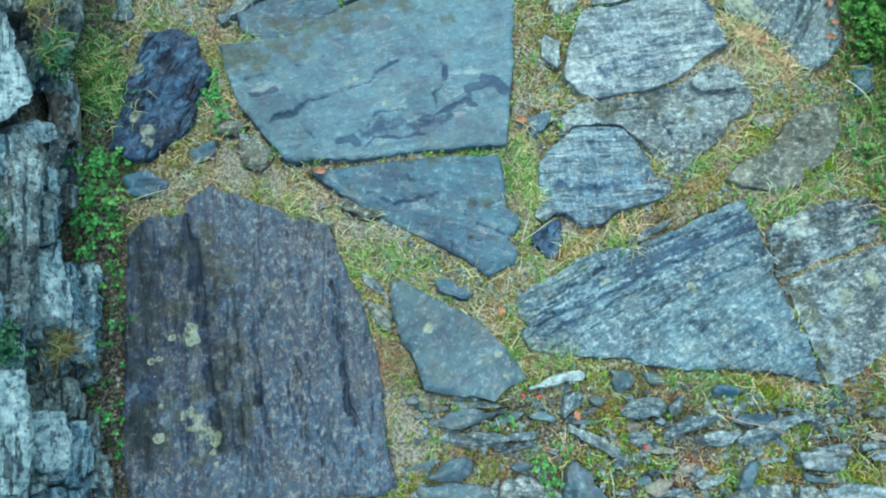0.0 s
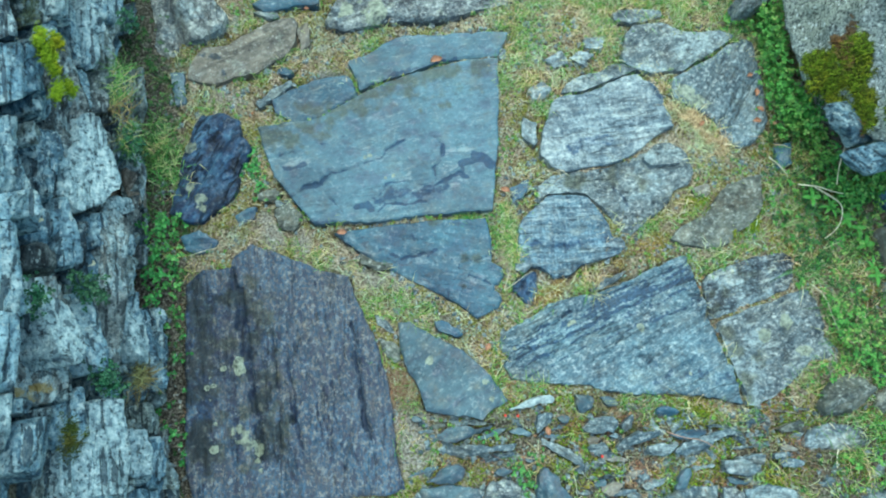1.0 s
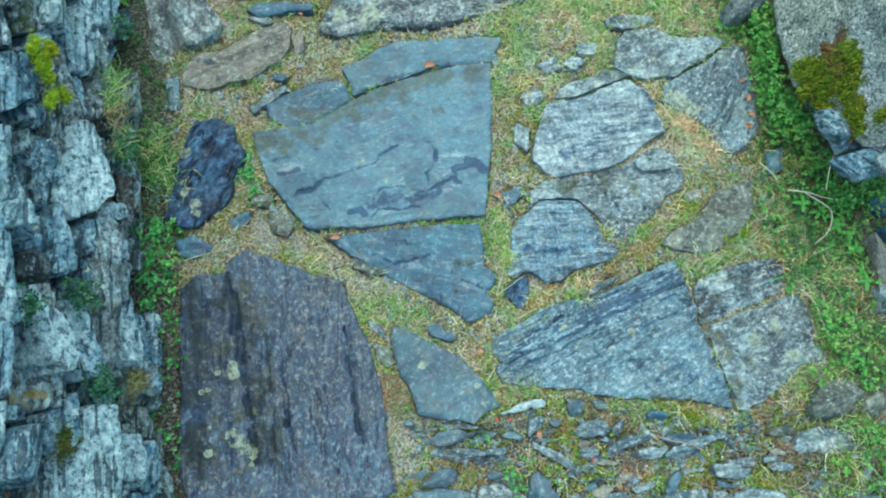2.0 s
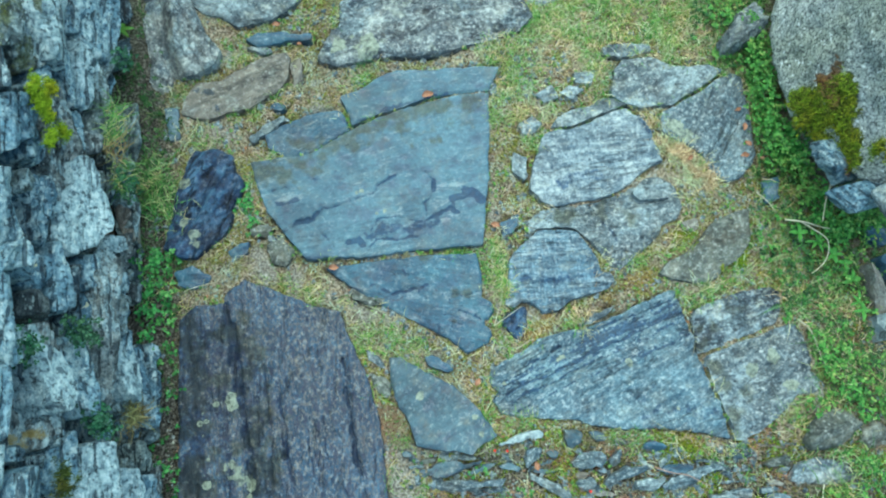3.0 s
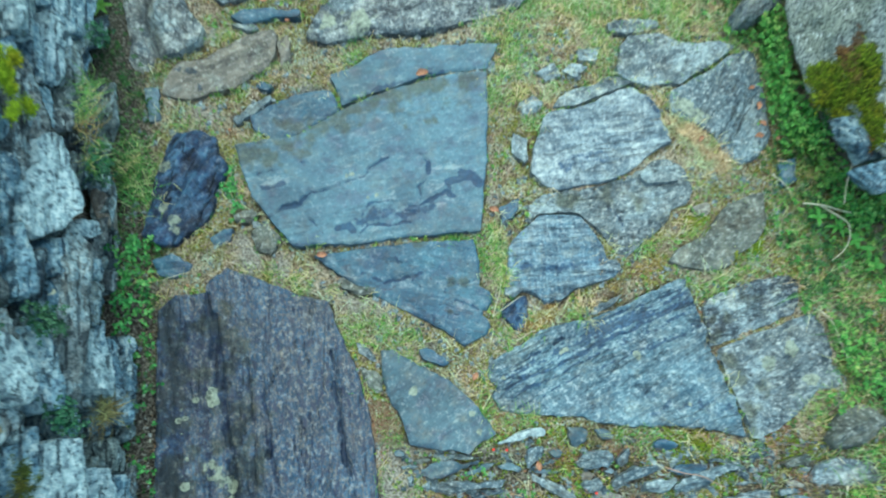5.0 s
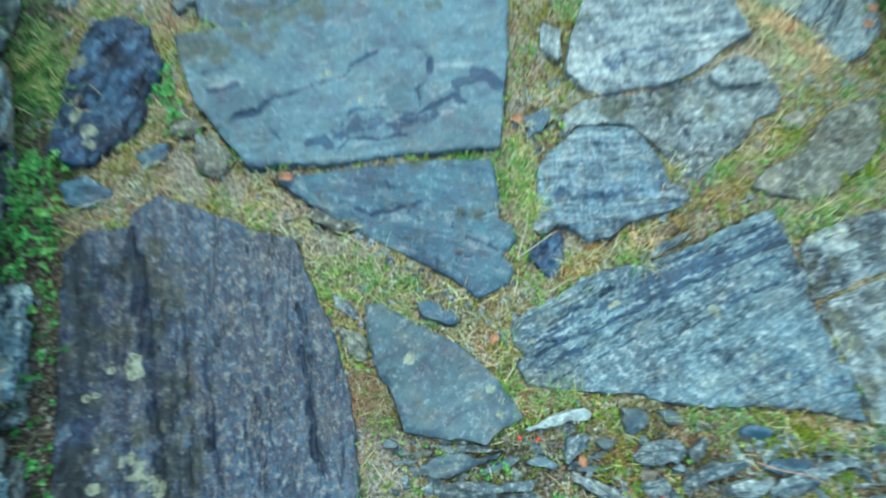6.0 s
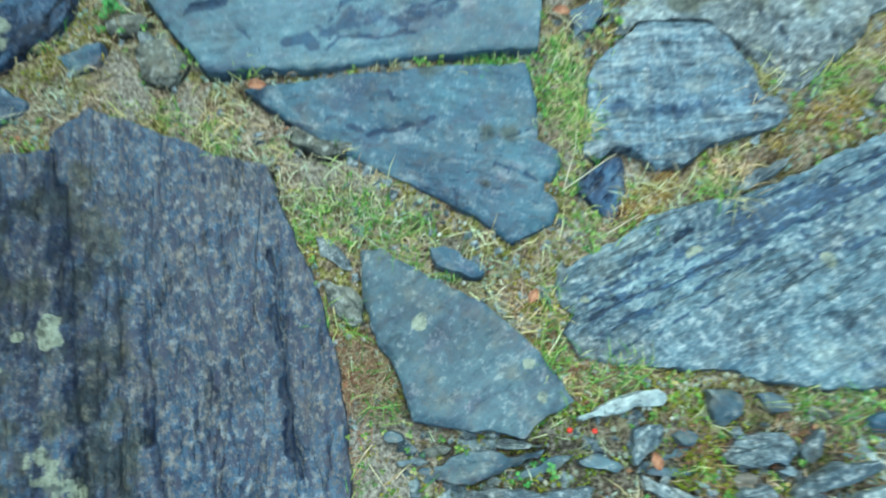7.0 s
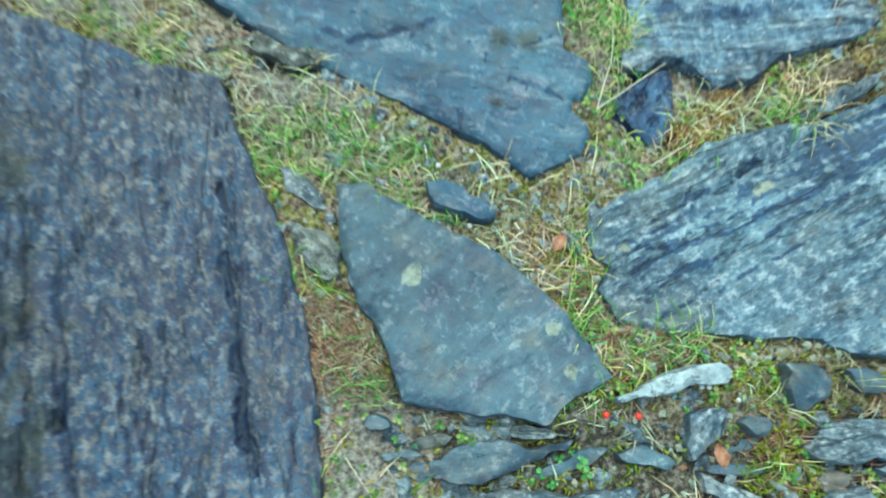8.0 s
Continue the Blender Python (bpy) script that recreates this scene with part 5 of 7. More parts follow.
walled(WALL_BLUE, [(0.665, 0.444), (0.679, 0.42), (0.661, 0.393), (0.618, 0.364), (0.598, 0.367), (0.58, 0.394), (0.606, 0.407), (0.623, 0.436)], 0.02, wall)
walled(WALL_BLUE, [(0.622, 0.424), (0.604, 0.395), (0.577, 0.383), (0.541, 0.376), (0.518, 0.396), (0.53, 0.426)], 0.01, wall)
walled(WALL_WHITE, [(0.748, 0.314), (0.744, 0.291), (0.71, 0.268), (0.652, 0.252), (0.616, 0.259), (0.539, 0.301), (0.515, 0.322), (0.517, 0.345), (0.55, 0.366), (0.602, 0.359), (0.674, 0.338), (0.724, 0.327)], 0.04, wall, chisel=0.035)
walled(WALL_OLIVE, [(0.769, 0.183), (0.754, 0.16), (0.67, 0.166), (0.661, 0.186), (0.713, 0.197)], 0.0, wall)
walled(WALL_WHITE, [(0.607, 0.181), (0.6, 0.149), (0.582, 0.135), (0.557, 0.153), (0.557, 0.186)], 0.01, wall)
walled(WALL_MOSSED, [(0.597, 0.332), (0.576, 0.3), (0.545, 0.28), (0.528, 0.3), (0.556, 0.331)], -0.01, wall)
walled(WALL_BLUE, [(0.492, 0.451), (0.51, 0.396), (0.465, 0.387), (0.44, 0.4), (0.425, 0.429), (0.437, 0.45)], 0.01, wall, lichen=[(*p, 0.012) for p in [(0.494, 0.434)]])
walled(WALL_PALE, [(0.404, 0.63), (0.422, 0.553), (0.411, 0.523), (0.359, 0.511), (0.285, 0.517), (0.266, 0.524), (0.259, 0.558), (0.268, 0.632)], 0.05, wall, chisel=0.035)
walled(WALL_UMBER, [(0.417, 0.454), (0.427, 0.425), (0.414, 0.409), (0.382, 0.387), (0.368, 0.387), (0.37, 0.419), (0.374, 0.45)], 0.01, wall)
walled(WALL_PALE, [(0.522, 0.385), (0.54, 0.362), (0.456, 0.358), (0.421, 0.346), (0.386, 0.374), (0.381, 0.398), (0.413, 0.404), (0.452, 0.386)], 0.02, wall)
walled(WALL_DARK, [(0.484, 0.34), (0.499, 0.293), (0.443, 0.297), (0.397, 0.317), (0.388, 0.337), (0.424, 0.343)], 0.01, wall)
walled(WALL_BLUE, [(0.524, 0.294), (0.526, 0.25), (0.465, 0.249), (0.447, 0.283), (0.467, 0.298)], 0.015, wall)
walled(WALL_BROWN, [(0.552, 0.248), (0.541, 0.224), (0.479, 0.209), (0.399, 0.208), (0.281, 0.221), (0.209, 0.234), (0.194, 0.255), (0.23, 0.279), (0.291, 0.28), (0.353, 0.269), (0.416, 0.273), (0.507, 0.269)], 0.035, wall)
walled(WALL_BLUE, [(0.522, 0.146), (0.515, 0.12), (0.476, 0.099), (0.459, 0.114), (0.483, 0.143)], 0.0, wall)
walled(WALL_OLIVE, [(0.461, 0.157), (0.445, 0.135), (0.386, 0.129), (0.36, 0.15), (0.397, 0.161)], 0.005, wall)
walled(WALL_BLUE, [(0.441, 0.28), (0.458, 0.23), (0.403, 0.227), (0.355, 0.246), (0.35, 0.273), (0.383, 0.288)], 0.0, wall, lichen=[(*p, 0.010) for p in [(0.414, 0.289)]])
walled(WALL_BROWN, [(0.327, 0.468), (0.355, 0.445), (0.324, 0.434), (0.264, 0.426), (0.201, 0.418), (0.139, 0.414), (0.114, 0.43), (0.107, 0.46), (0.127, 0.48), (0.178, 0.484), (0.241, 0.475)], 0.015, wall, rust=[(*p, 0.03) for p in [(0.142, 0.516), (0.127, 0.475)]])
walled(WALL_WHITE, [(0.346, 0.49), (0.349, 0.458), (0.308, 0.451), (0.256, 0.435), (0.213, 0.425), (0.178, 0.429), (0.173, 0.446), (0.197, 0.465), (0.255, 0.472), (0.313, 0.481)], 0.055, wall)
walled(WALL_PALE, [(0.321, 0.38), (0.337, 0.328), (0.316, 0.284), (0.271, 0.257), (0.234, 0.269), (0.18, 0.287), (0.172, 0.339), (0.221, 0.364), (0.266, 0.378)], 0.015, wall, chisel=0.035)
walled(WALL_UMBER, [(0.233, 0.263), (0.234, 0.22), (0.208, 0.213), (0.19, 0.242), (0.206, 0.267)], 0.005, wall)
walled(WALL_WHITE, [(0.332, 0.175), (0.353, 0.136), (0.303, 0.123), (0.196, 0.13), (0.204, 0.173), (0.247, 0.186)], 0.02, wall)
walled(WALL_BLUE, [(0.366, 0.133), (0.33, 0.102), (0.27, 0.076), (0.182, 0.092), (0.131, 0.117), (0.157, 0.134), (0.235, 0.129), (0.301, 0.129)], 0.025, wall)
walled(WALL_PALE, [(0.256, 0.61), (0.254, 0.535), (0.245, 0.501), (0.196, 0.503), (0.146, 0.511), (0.13, 0.538), (0.137, 0.612)], 0.03, wall)
walled(WALL_OLIVE, [(0.175, 0.404), (0.166, 0.379), (0.144, 0.376), (0.114, 0.388), (0.126, 0.405)], 0.01, wall)
walled(WALL_PALE, [(0.12, 0.515), (0.118, 0.482), (0.103, 0.482), (0.091, 0.503), (0.099, 0.519)], 0.01, wall)
walled(WALL_WHITE, [(0.127, 0.612), (0.127, 0.545), (0.09, 0.542), (0.026, 0.551), (0.034, 0.613)], 0.03, wall)
walled(WALL_DARK, [(0.101, 0.475), (0.102, 0.447), (0.107, 0.409), (0.092, 0.402), (0.076, 0.433), (0.082, 0.469)], 0.01, wall)
walled(WALL_BLUE, [(0.078, 0.54), (0.075, 0.487), (0.059, 0.444), (-0.018, 0.446), (-0.001, 0.552)], 0.03, wall)
walled(WALL_BLUE, [(0.112, 0.393), (0.141, 0.359), (0.14, 0.343), (0.099, 0.352), (0.054, 0.338), (0.038, 0.374), (0.06, 0.402)], 0.01, wall)
walled(WALL_WHITE, [(0.109, 0.353), (0.111, 0.293), (0.097, 0.255), (0.029, 0.242), (-0.085, 0.239), (-0.06, 0.377), (0.064, 0.368)], 0.035, wall, chisel=0.035)
walled(WALL_BLUE, [(0.178, 0.268), (0.165, 0.239), (0.113, 0.224), (0.104, 0.235), (0.121, 0.264), (0.151, 0.272)], 0.015, wall)
walled(WALL_OLIVE, [(0.109, 0.131), (0.114, 0.103), (0.063, 0.072), (0.041, 0.08), (0.044, 0.127)], 0.0, wall)
walled(WALL_WHITE, [(0.052, 0.201), (0.053, 0.164), (-0.026, 0.151), (-0.059, 0.156), (-0.036, 0.204)], 0.01, wall)
walled(WALL_BLUE, [(0.037, 0.148), (0.029, 0.105), (-0.021, 0.075), (-0.08, 0.091), (-0.061, 0.143)], 0.015, wall)
walled(WALL_OLIVE, [(-0.041, 0.194), (-0.048, 0.16), (-0.08, 0.167), (-0.076, 0.198)], 0.0, wall)
walled(WALL_BLUE, [(-0.068, 0.171), (-0.084, 0.102), (-0.173, 0.087), (-0.156, 0.176)], 0.01, wall)
walled(WALL_PALE, [(0.021, 0.331), (0.0, 0.255), (-0.084, 0.232), (-0.145, 0.243), (-0.127, 0.344)], 0.02, wall)

# ---- the boulder and the rocks beside it ----
MOSSY_SPOTS = [(*p, 0.034) for p in [(0.955, 0.964, 0.166), (0.969, 0.917, 0.165), (0.983, 0.875, 0.171), (0.985, 0.896, 0.212), (0.987, 0.916, 0.252), (0.973, 0.925, 0.199), (1.0, 0.861, 0.239), (1.013, 0.812, 0.23), (0.998, 0.846, 0.203), (0.996, 0.894, 0.266), (1.02, 0.785, 0.223), (1.012, 0.795, 0.198), (1.015, 0.824, 0.254), (0.965, 0.951, 0.195), (0.986, 0.943, 0.289)]] + [(*p, 0.016) for p in [(1.039, 0.775, 0.304), (1.043, 0.775, 0.322), (1.049, 0.754, 0.32), (0.976, 0.984, 0.302)]]
RUSTY_SPOTS = [(*p, 0.03) for p in [(0.968, 0.978, 0.25), (0.97, 0.987, 0.277), (0.98, 0.951, 0.272), (0.982, 0.931, 0.251), (0.965, 1.004, 0.274), (1.016, 0.776, 0.187), (1.021, 0.769, 0.206)]]


def boulder_mesh(foot, height, lean, moss, rust):
    """A tall rock with steep gritty sides, undercut at one corner, and a rounded top."""
    foot = np.asarray(foot, float)
    ring = []
    for p, q in zip(foot, np.roll(foot, -1, 0)):
        k = max(2, int(np.linalg.norm(q - p) / 0.011))
        ring += [p + (q - p) * i / k for i in range(k)]
    ring = np.array(ring)
    for _ in range(6):
        ring = 0.5 * ring + 0.25 * (np.roll(ring, 1, 0) + np.roll(ring, -1, 0))
    mid, rows = ring.mean(0), []
    levels = list(np.arange(-0.06, height - 0.12, 0.011)) + [height - 0.12 * math.cos(a) for a in np.linspace(0.15, 1.5, 16)]
    for z in levels:
        over = max(0.0, (z - height + 0.12) / 0.12)
        shrink = 1 - 0.22 * (1 - math.sqrt(max(0.0, 1 - over * over)))
        p = mid + (ring - mid) * shrink + np.array((lean * z, 0.02 * z))
        brim = 0.10 + 0.15 * np.clip((0.95 - ring[:, 1]) / 0.27, 0, 1)
        under = np.clip((brim - z) / brim, 0, 1) ** 0.7 * np.clip((1.3 - ring[:, 0]) / 0.2, 0, 1)
        rows.append(np.c_[p + (mid - p) * (0.28 * under)[:, None], np.full(len(p), z)])
    pts = np.concatenate(rows)
    out = np.c_[pts[:, :2] - mid, np.zeros(len(pts))]
    out /= np.linalg.norm(out, axis=1)[:, None]
    pts = pts + out * (0.014 * fbm(pts, 4, 3.3, 3) + 0.010 * fbm(pts, 17, 8.8, 4) + 0.0035 * fbm(pts, 80, 1.9, 2))[:, None]
    n, m = len(ring), len(levels)
    ragged, values = fbm(pts, 26, 5.1, 4), {}
    for key, spots in (("moss", moss), ("rust", rust)):
        value = np.zeros(len(pts))
        for *at, r in spots:
            value = np.maximum(value, np.clip(1.25 - 0.75 * (np.linalg.norm(pts - at, axis=1) / r + 0.7 * ragged), 0, 1))
        values[key] = value
    pts = pts + out * (0.012 * np.clip((values["moss"] - 0.35) * 3, 0, 1))[:, None]
    i = np.arange(n * m).reshape(m, n)
    j = np.roll(i, -1, 1)
    faces = np.c_[i[:-1].ravel(), j[:-1].ravel(), j[1:].ravel(), i[1:].ravel()].tolist()
    faces += [tuple(i[-1]), tuple(i[0][::-1])]
    mesh = bpy.data.meshes.new("boulder")
    mesh.from_pydata(pts.tolist(), [], faces)
    for key, value in values.items():
        mesh.attributes.new(key, "FLOAT", "POINT").data.foreach_set("value", value)
    mesh.shade_smooth()
    return mesh


FOOT = [(0.945, 1.36), (0.915, 1.18), (0.92, 1.01), (0.958, 0.85), (0.998, 0.715), (1.1, 0.69), (1.34, 0.79), (1.62, 0.9), (1.76, 1.5), (1.46, 1.85), (1.1, 1.78), (0.97, 1.56)]
boulder = tagged(thing("boulder", boulder_mesh(FOOT, 0.62, 0.2, MOSSY_SPOTS, RUSTY_SPOTS), GRIT), "big gritty grey boulder with green and rust-brown moss", "boulder")
LAID.append(np.mean(FOOT, 0) + (np.asarray(FOOT) - np.mean(FOOT, 0)) * 0.84)
def standing(kind, outline, words, rise, turned):
    """A rock half sunk in the turf."""
    tagged(laid("rock", kind, outline, label=words, along=turned, top=rise, depth=0.16, cell=0.006, bevel=0.006, relief=0.014, chisel=0.012, wobble=0.007, ridges=0.006, ledge=0.006), category="rock")


standing(BROWN, [(1.138, 0.548), (1.162, 0.533), (1.186, 0.456), (1.192, 0.373), (1.169, 0.425), (1.148, 0.486)], "pale brown stone in the grass", 0.07, -60)
standing(SLATE_DARK, [(1.176, 0.572), (1.238, 0.588), (1.273, 0.495), (1.213, 0.491)], "dark stone in the grass", 0.075, 0)
standing(QUARTZ, [(1.143, 0.415), (1.177, 0.424), (1.186, 0.373), (1.151, 0.349)], "white quartz stone in the grass", 0.07, 70)
standing(SLATE_DARK, [(1.157, 0.652), (1.189, 0.655), (1.215, 0.62), (1.196, 0.601), (1.164, 0.62)], "small slate-blue stone among leaves", 0.07, -30)
standing(LICHENED, [(0.83, 1.215), (0.862, 1.27), (0.903, 1.317), (0.938, 1.338), (0.945, 1.299), (0.948, 1.253), (0.926, 1.231), (0.865, 1.189), (0.831, 1.179)], "pointed streaked grey rock in the grass", 0.08, 35)
standing(PALE, [(0.934, 0.103), (0.961, 0.145), (1.002, 0.173), (1.034, 0.194), (1.061, 0.18), (1.078, 0.145), (1.051, 0.11), (1.018, 0.082), (0.952, 0.078)], "rounded rough grey stone in moss", 0.035, 30)
standing(PALE, [(1.079, 0.103), (1.091, 0.138), (1.128, 0.159), (1.171, 0.131), (1.164, 0.089), (1.104, 0.079)], "grey stone in the grass", 0.02, 20)

# slabs that lean at the foot of the boulder's face
SIDE_N = Vector((-1, -0.30, 0.2)).normalized()
SIDE_U = Vector((-0.30, 1, 0)).normalized()
SIDE = Matrix((SIDE_U, SIDE_N.cross(SIDE_U), SIDE_N)).transposed().to_4x4()
SIDE.translation = (1.211, 0, 0)
for kind, outline, out, turned, words in (
    (WALL_BLUE, [(0.875, -0.179), (0.858, -0.214), (0.793, -0.227), (0.751, -0.196), (0.758, -0.17), (0.816, -0.169)], 0.045, 70, "blue-grey wedge of slate leaning at the boulder"),
    (WALL_BLUE, [(0.746, -0.173), (0.733, -0.242), (0.703, -0.262), (0.665, -0.226), (0.672, -0.182), (0.709, -0.16)], 0.045, 30, "blunt blue-grey stone below the boulder"),
    (GREY, [(0.707, -0.289), (0.69, -0.357), (0.609, -0.313), (0.628, -0.275), (0.664, -0.271)], 0.03, 10, "grey stone wedged under the boulder"),
):
    mesh, at = stone_mesh("rock", outline, next(seeds), top=out, depth=0.09, along=radians(turned), bevel=0.006, relief=0.008, wobble=0.005, ridges=0.004, ledge=0.004, chisel=0.01)
    rock_piece = tagged(thing("rock", mesh, kind), words, "rock")
    rock_piece.matrix_basis = SIDE @ at


# ---- the ground, one sheet to the horizon ----
def spread(lo, hi, step, far):
    core = list(np.arange(lo, hi, step))
    left, right, d = [], [], step
    while core[0] - sum(left) > -far:
        d *= 1.35
        left.append(d)
    d = step
    while core[-1] + sum(right) < far:
        d *= 1.35
        right.append(d)
    return np.r_[core[0] - np.cumsum(left)[::-1], core, core[-1] + np.cumsum(right)]


def laid_mask(points, margin=0.0, deep=False):
    """Whether a place is covered by a stone: with a rim round it, or (deep) only well within its edge."""
    hit = np.zeros(len(points), bool)
    for outline in LAID:
        lo, hi = outline.min(0) - 0.02, outline.max(0) + 0.02
        near = ((points > lo) & (points < hi)).all(1)
        if near.any():
            some = inside(points[near], outline)
            if deep:
                some &= gap(points[near], outline, True) > margin
            elif margin:
                some |= gap(points[near], outline, True) < margin
            hit[near] |= some
    return hit


SILT = [(-0.081, 0.066, 0.03), (-0.085, 0.029, 0.03), (-0.074, -0.008, 0.03), (-0.045, 0.07, 0.03), (-0.056, 0.04, 0.03), (-0.007, 0.07, 0.03), (-0.093, -0.024, 0.03), (-0.066, -0.024, 0.03), (-0.056, 0.008, 0.03), (-0.102, 0.068, 0.03), (-0.08, 0.028, 0.035), (-0.089, 0.002, 0.035), (-0.174, 0.417, 0.028), (-0.112, 0.401, 0.025), (-0.424, 0.465, 0.02), (-0.047, 0.187, 0.022), (0.15, 0.055, 0.03), (0.28, 0.293, 0.022), (0.011, 0.315, 0.018), (-0.436, 0.531, 0.03), (-0.361, 0.516, 0.03), (-0.476, 0.584, 0.025), (-0.181, 0.427, 0.03), (0.163, 0.691, 0.022), (-0.323, 1.0, 0.02), (-0.6, 0.928, 0.03), (0.763, 0.972, 0.025)]


def silt_at(p):
    """Where pale washed silt shows in the joints."""
    torn = fbm(np.c_[p, np.zeros(len(p))], 24, 12.5, 4)
    best = np.zeros(len(p))
    for x, y, r in SILT:
        best = np.maximum(best, np.clip(1.6 - np.hypot(p[:, 0] - x, p[:, 1] - y) / r - 0.8 * torn, 0, 1))
    return best


def ground_height(p):
    """The lie of the earth in the joints: low cushions of moss, higher along the grassy side."""
    flat3 = np.c_[p, np.zeros(len(p))]
    rise = np.clip((p[:, 0] - 0.85 - 0.1 * p[:, 1]) / 0.4, 0, 1) * 0.035
    return -0.0045 + 0.008 * fbm(flat3, 11, 4.2, 4) + 0.005 * fbm(flat3, 60, 9.1, 3) + rise


xs, ys = spread(-0.95, 1.75, 0.0062, 80), spread(-0.3, 1.75, 0.0062, 80)
gx, gy = np.meshgrid(xs, ys)
flat = np.c_[gx.ravel(), gy.ravel()]
core = (np.abs(flat[:, 0]) < 6) & (np.abs(flat[:, 1]) < 6)
height = np.full(len(flat), -0.012)
height[core] = ground_height(flat[core])
height[core] -= 0.03 * laid_mask(flat[core], 0.007, True)
# here and there the earth has sunk away along a stone's edge
rim = np.full(len(flat), 1.0)
for outline in LAID:
    near = np.flatnonzero(((flat > outline.min(0) - 0.02) & (flat < outline.max(0) + 0.02)).all(1))
    if len(near):
        rim[near] = np.minimum(rim[near], gap(flat[near], outline, True))
sunk = np.clip(1 - rim / 0.011, 0, 1)
some = np.flatnonzero(sunk > 0)
height[some] -= 0.02 * sunk[some] * np.clip(0.45 + 2.2 * fbm(np.c_[flat[some], np.zeros(len(some))], 6, 77.0, 3), 0, 1)
w, h = len(xs), len(ys)
i = np.arange(w * h).reshape(h, w)
quads = np.c_[i[:-1, :-1].ravel(), i[:-1, 1:].ravel(), i[1:, 1:].ravel(), i[1:, :-1].ravel()]
earth = bpy.data.meshes.new("ground")
earth.from_pydata(np.c_[flat, height].tolist(), [], quads.tolist())
# dark soil along the wall, with the shade at its foot in the colour
bare = np.clip(1 - np.abs(flat[:, 0] + 0.78 + 0.17 * flat[:, 1]) / 0.26, 0, 1) * 3
bare = np.clip(bare, 0, 1) * np.clip(2.0 - np.abs(flat[:, 1] - 0.7), 0, 1)
# verge: ground painted darker for the shaded gaps between leaves
bare = np.maximum(bare, 0.5 * np.clip((flat[:, 0] - 0.95) / 0.2, 0, 1) * np.clip((1.9 - flat[:, 0]) / 0.4, 0, 1) * np.clip((2.2 - np.abs(flat[:, 1] - 0.7)) / 0.6, 0, 1))
# lower side: dark brown soil, deepened for shade between the slivers
bare = np.maximum(bare, 0.85 * np.clip((0.12 - flat[:, 1]) / 0.06, 0, 1) * np.clip((flat[:, 0] - 0.0) / 0.12, 0, 1) * np.clip((flat[:, 1] + 0.8) / 0.3, 0, 1) * np.clip((1.9 - flat[:, 0]) / 0.4, 0, 1))
far = np.maximum(np.abs(flat[:, 0] - 0.4) - 1.2, np.abs(flat[:, 1] - 0.65) - 1.05)
earth.attributes.new("turf", "FLOAT", "POINT").data.foreach_set("value", np.clip(far / 0.5, 0, 1))
earth.attributes.new("bare", "FLOAT", "POINT").data.foreach_set("value", bare)
silt = np.zeros(len(flat))
silt[core] = silt_at(flat[core])
earth.attributes.new("silt", "FLOAT", "POINT").data.foreach_set("value", silt)
earth.shade_smooth()
tagged(thing("ground", earth, SOIL), "dark soil with moss, litter and short grass", "ground", kind="structure")

# the wall's core of earth and rubble, behind its stones
uu, vv = np.meshgrid(np.arange(-0.6, 2.4, 0.02), np.arange(-0.08, 1.02, 0.02))
pts = np.c_[uu.ravel(), vv.ravel(), np.zeros(uu.size)]
pts[:, 2] = -0.085 + 0.02 * fbm(pts, 14, 2.7, 4)
nu, nv = uu.shape[1], uu.shape[0]
i = np.arange(nu * nv).reshape(nv, nu)
faces = np.c_[i[:-1, :-1].ravel(), i[:-1, 1:].ravel(), i[1:, 1:].ravel(), i[1:, :-1].ravel()].tolist()
verts = [tuple(FACE @ Vector(p)) for p in pts]
back = len(verts)
ring = list(i[0, :]) + list(i[1:, -1]) + list(i[-1, -2::-1]) + list(i[-2:0:-1, 0])
verts += [(verts[k][0] - 0.45, verts[k][1], verts[k][2]) for k in ring]
n = len(ring)
faces += [(ring[(k + 1) % n], ring[k], back + k, back + (k + 1) % n) for k in range(n)]
faces.append(tuple(range(back, back + n)))
wall.data.from_pydata(verts, [], faces)
wall.data.attributes.new("bare", "FLOAT", "POINT").data.foreach_set("value", np.full(len(verts), 0.8))
wall.data.shade_smooth()

# ---- grass, moss and leaves ----
rs = np.random.RandomState(5)


def scatter(count, box, keep, margin=0.0):
    """Places on the open ground inside box, kept with the chance that keep gives."""
    p = np.c_[rs.uniform(box[0], box[2], count), rs.uniform(box[1], box[3], count)]
    p = p[rs.uniform(size=count) < keep(p) * (1 - 0.75 * silt_at(p))]
    p = p[~laid_mask(p, margin)]
    return np.c_[p, ground_height(p)]


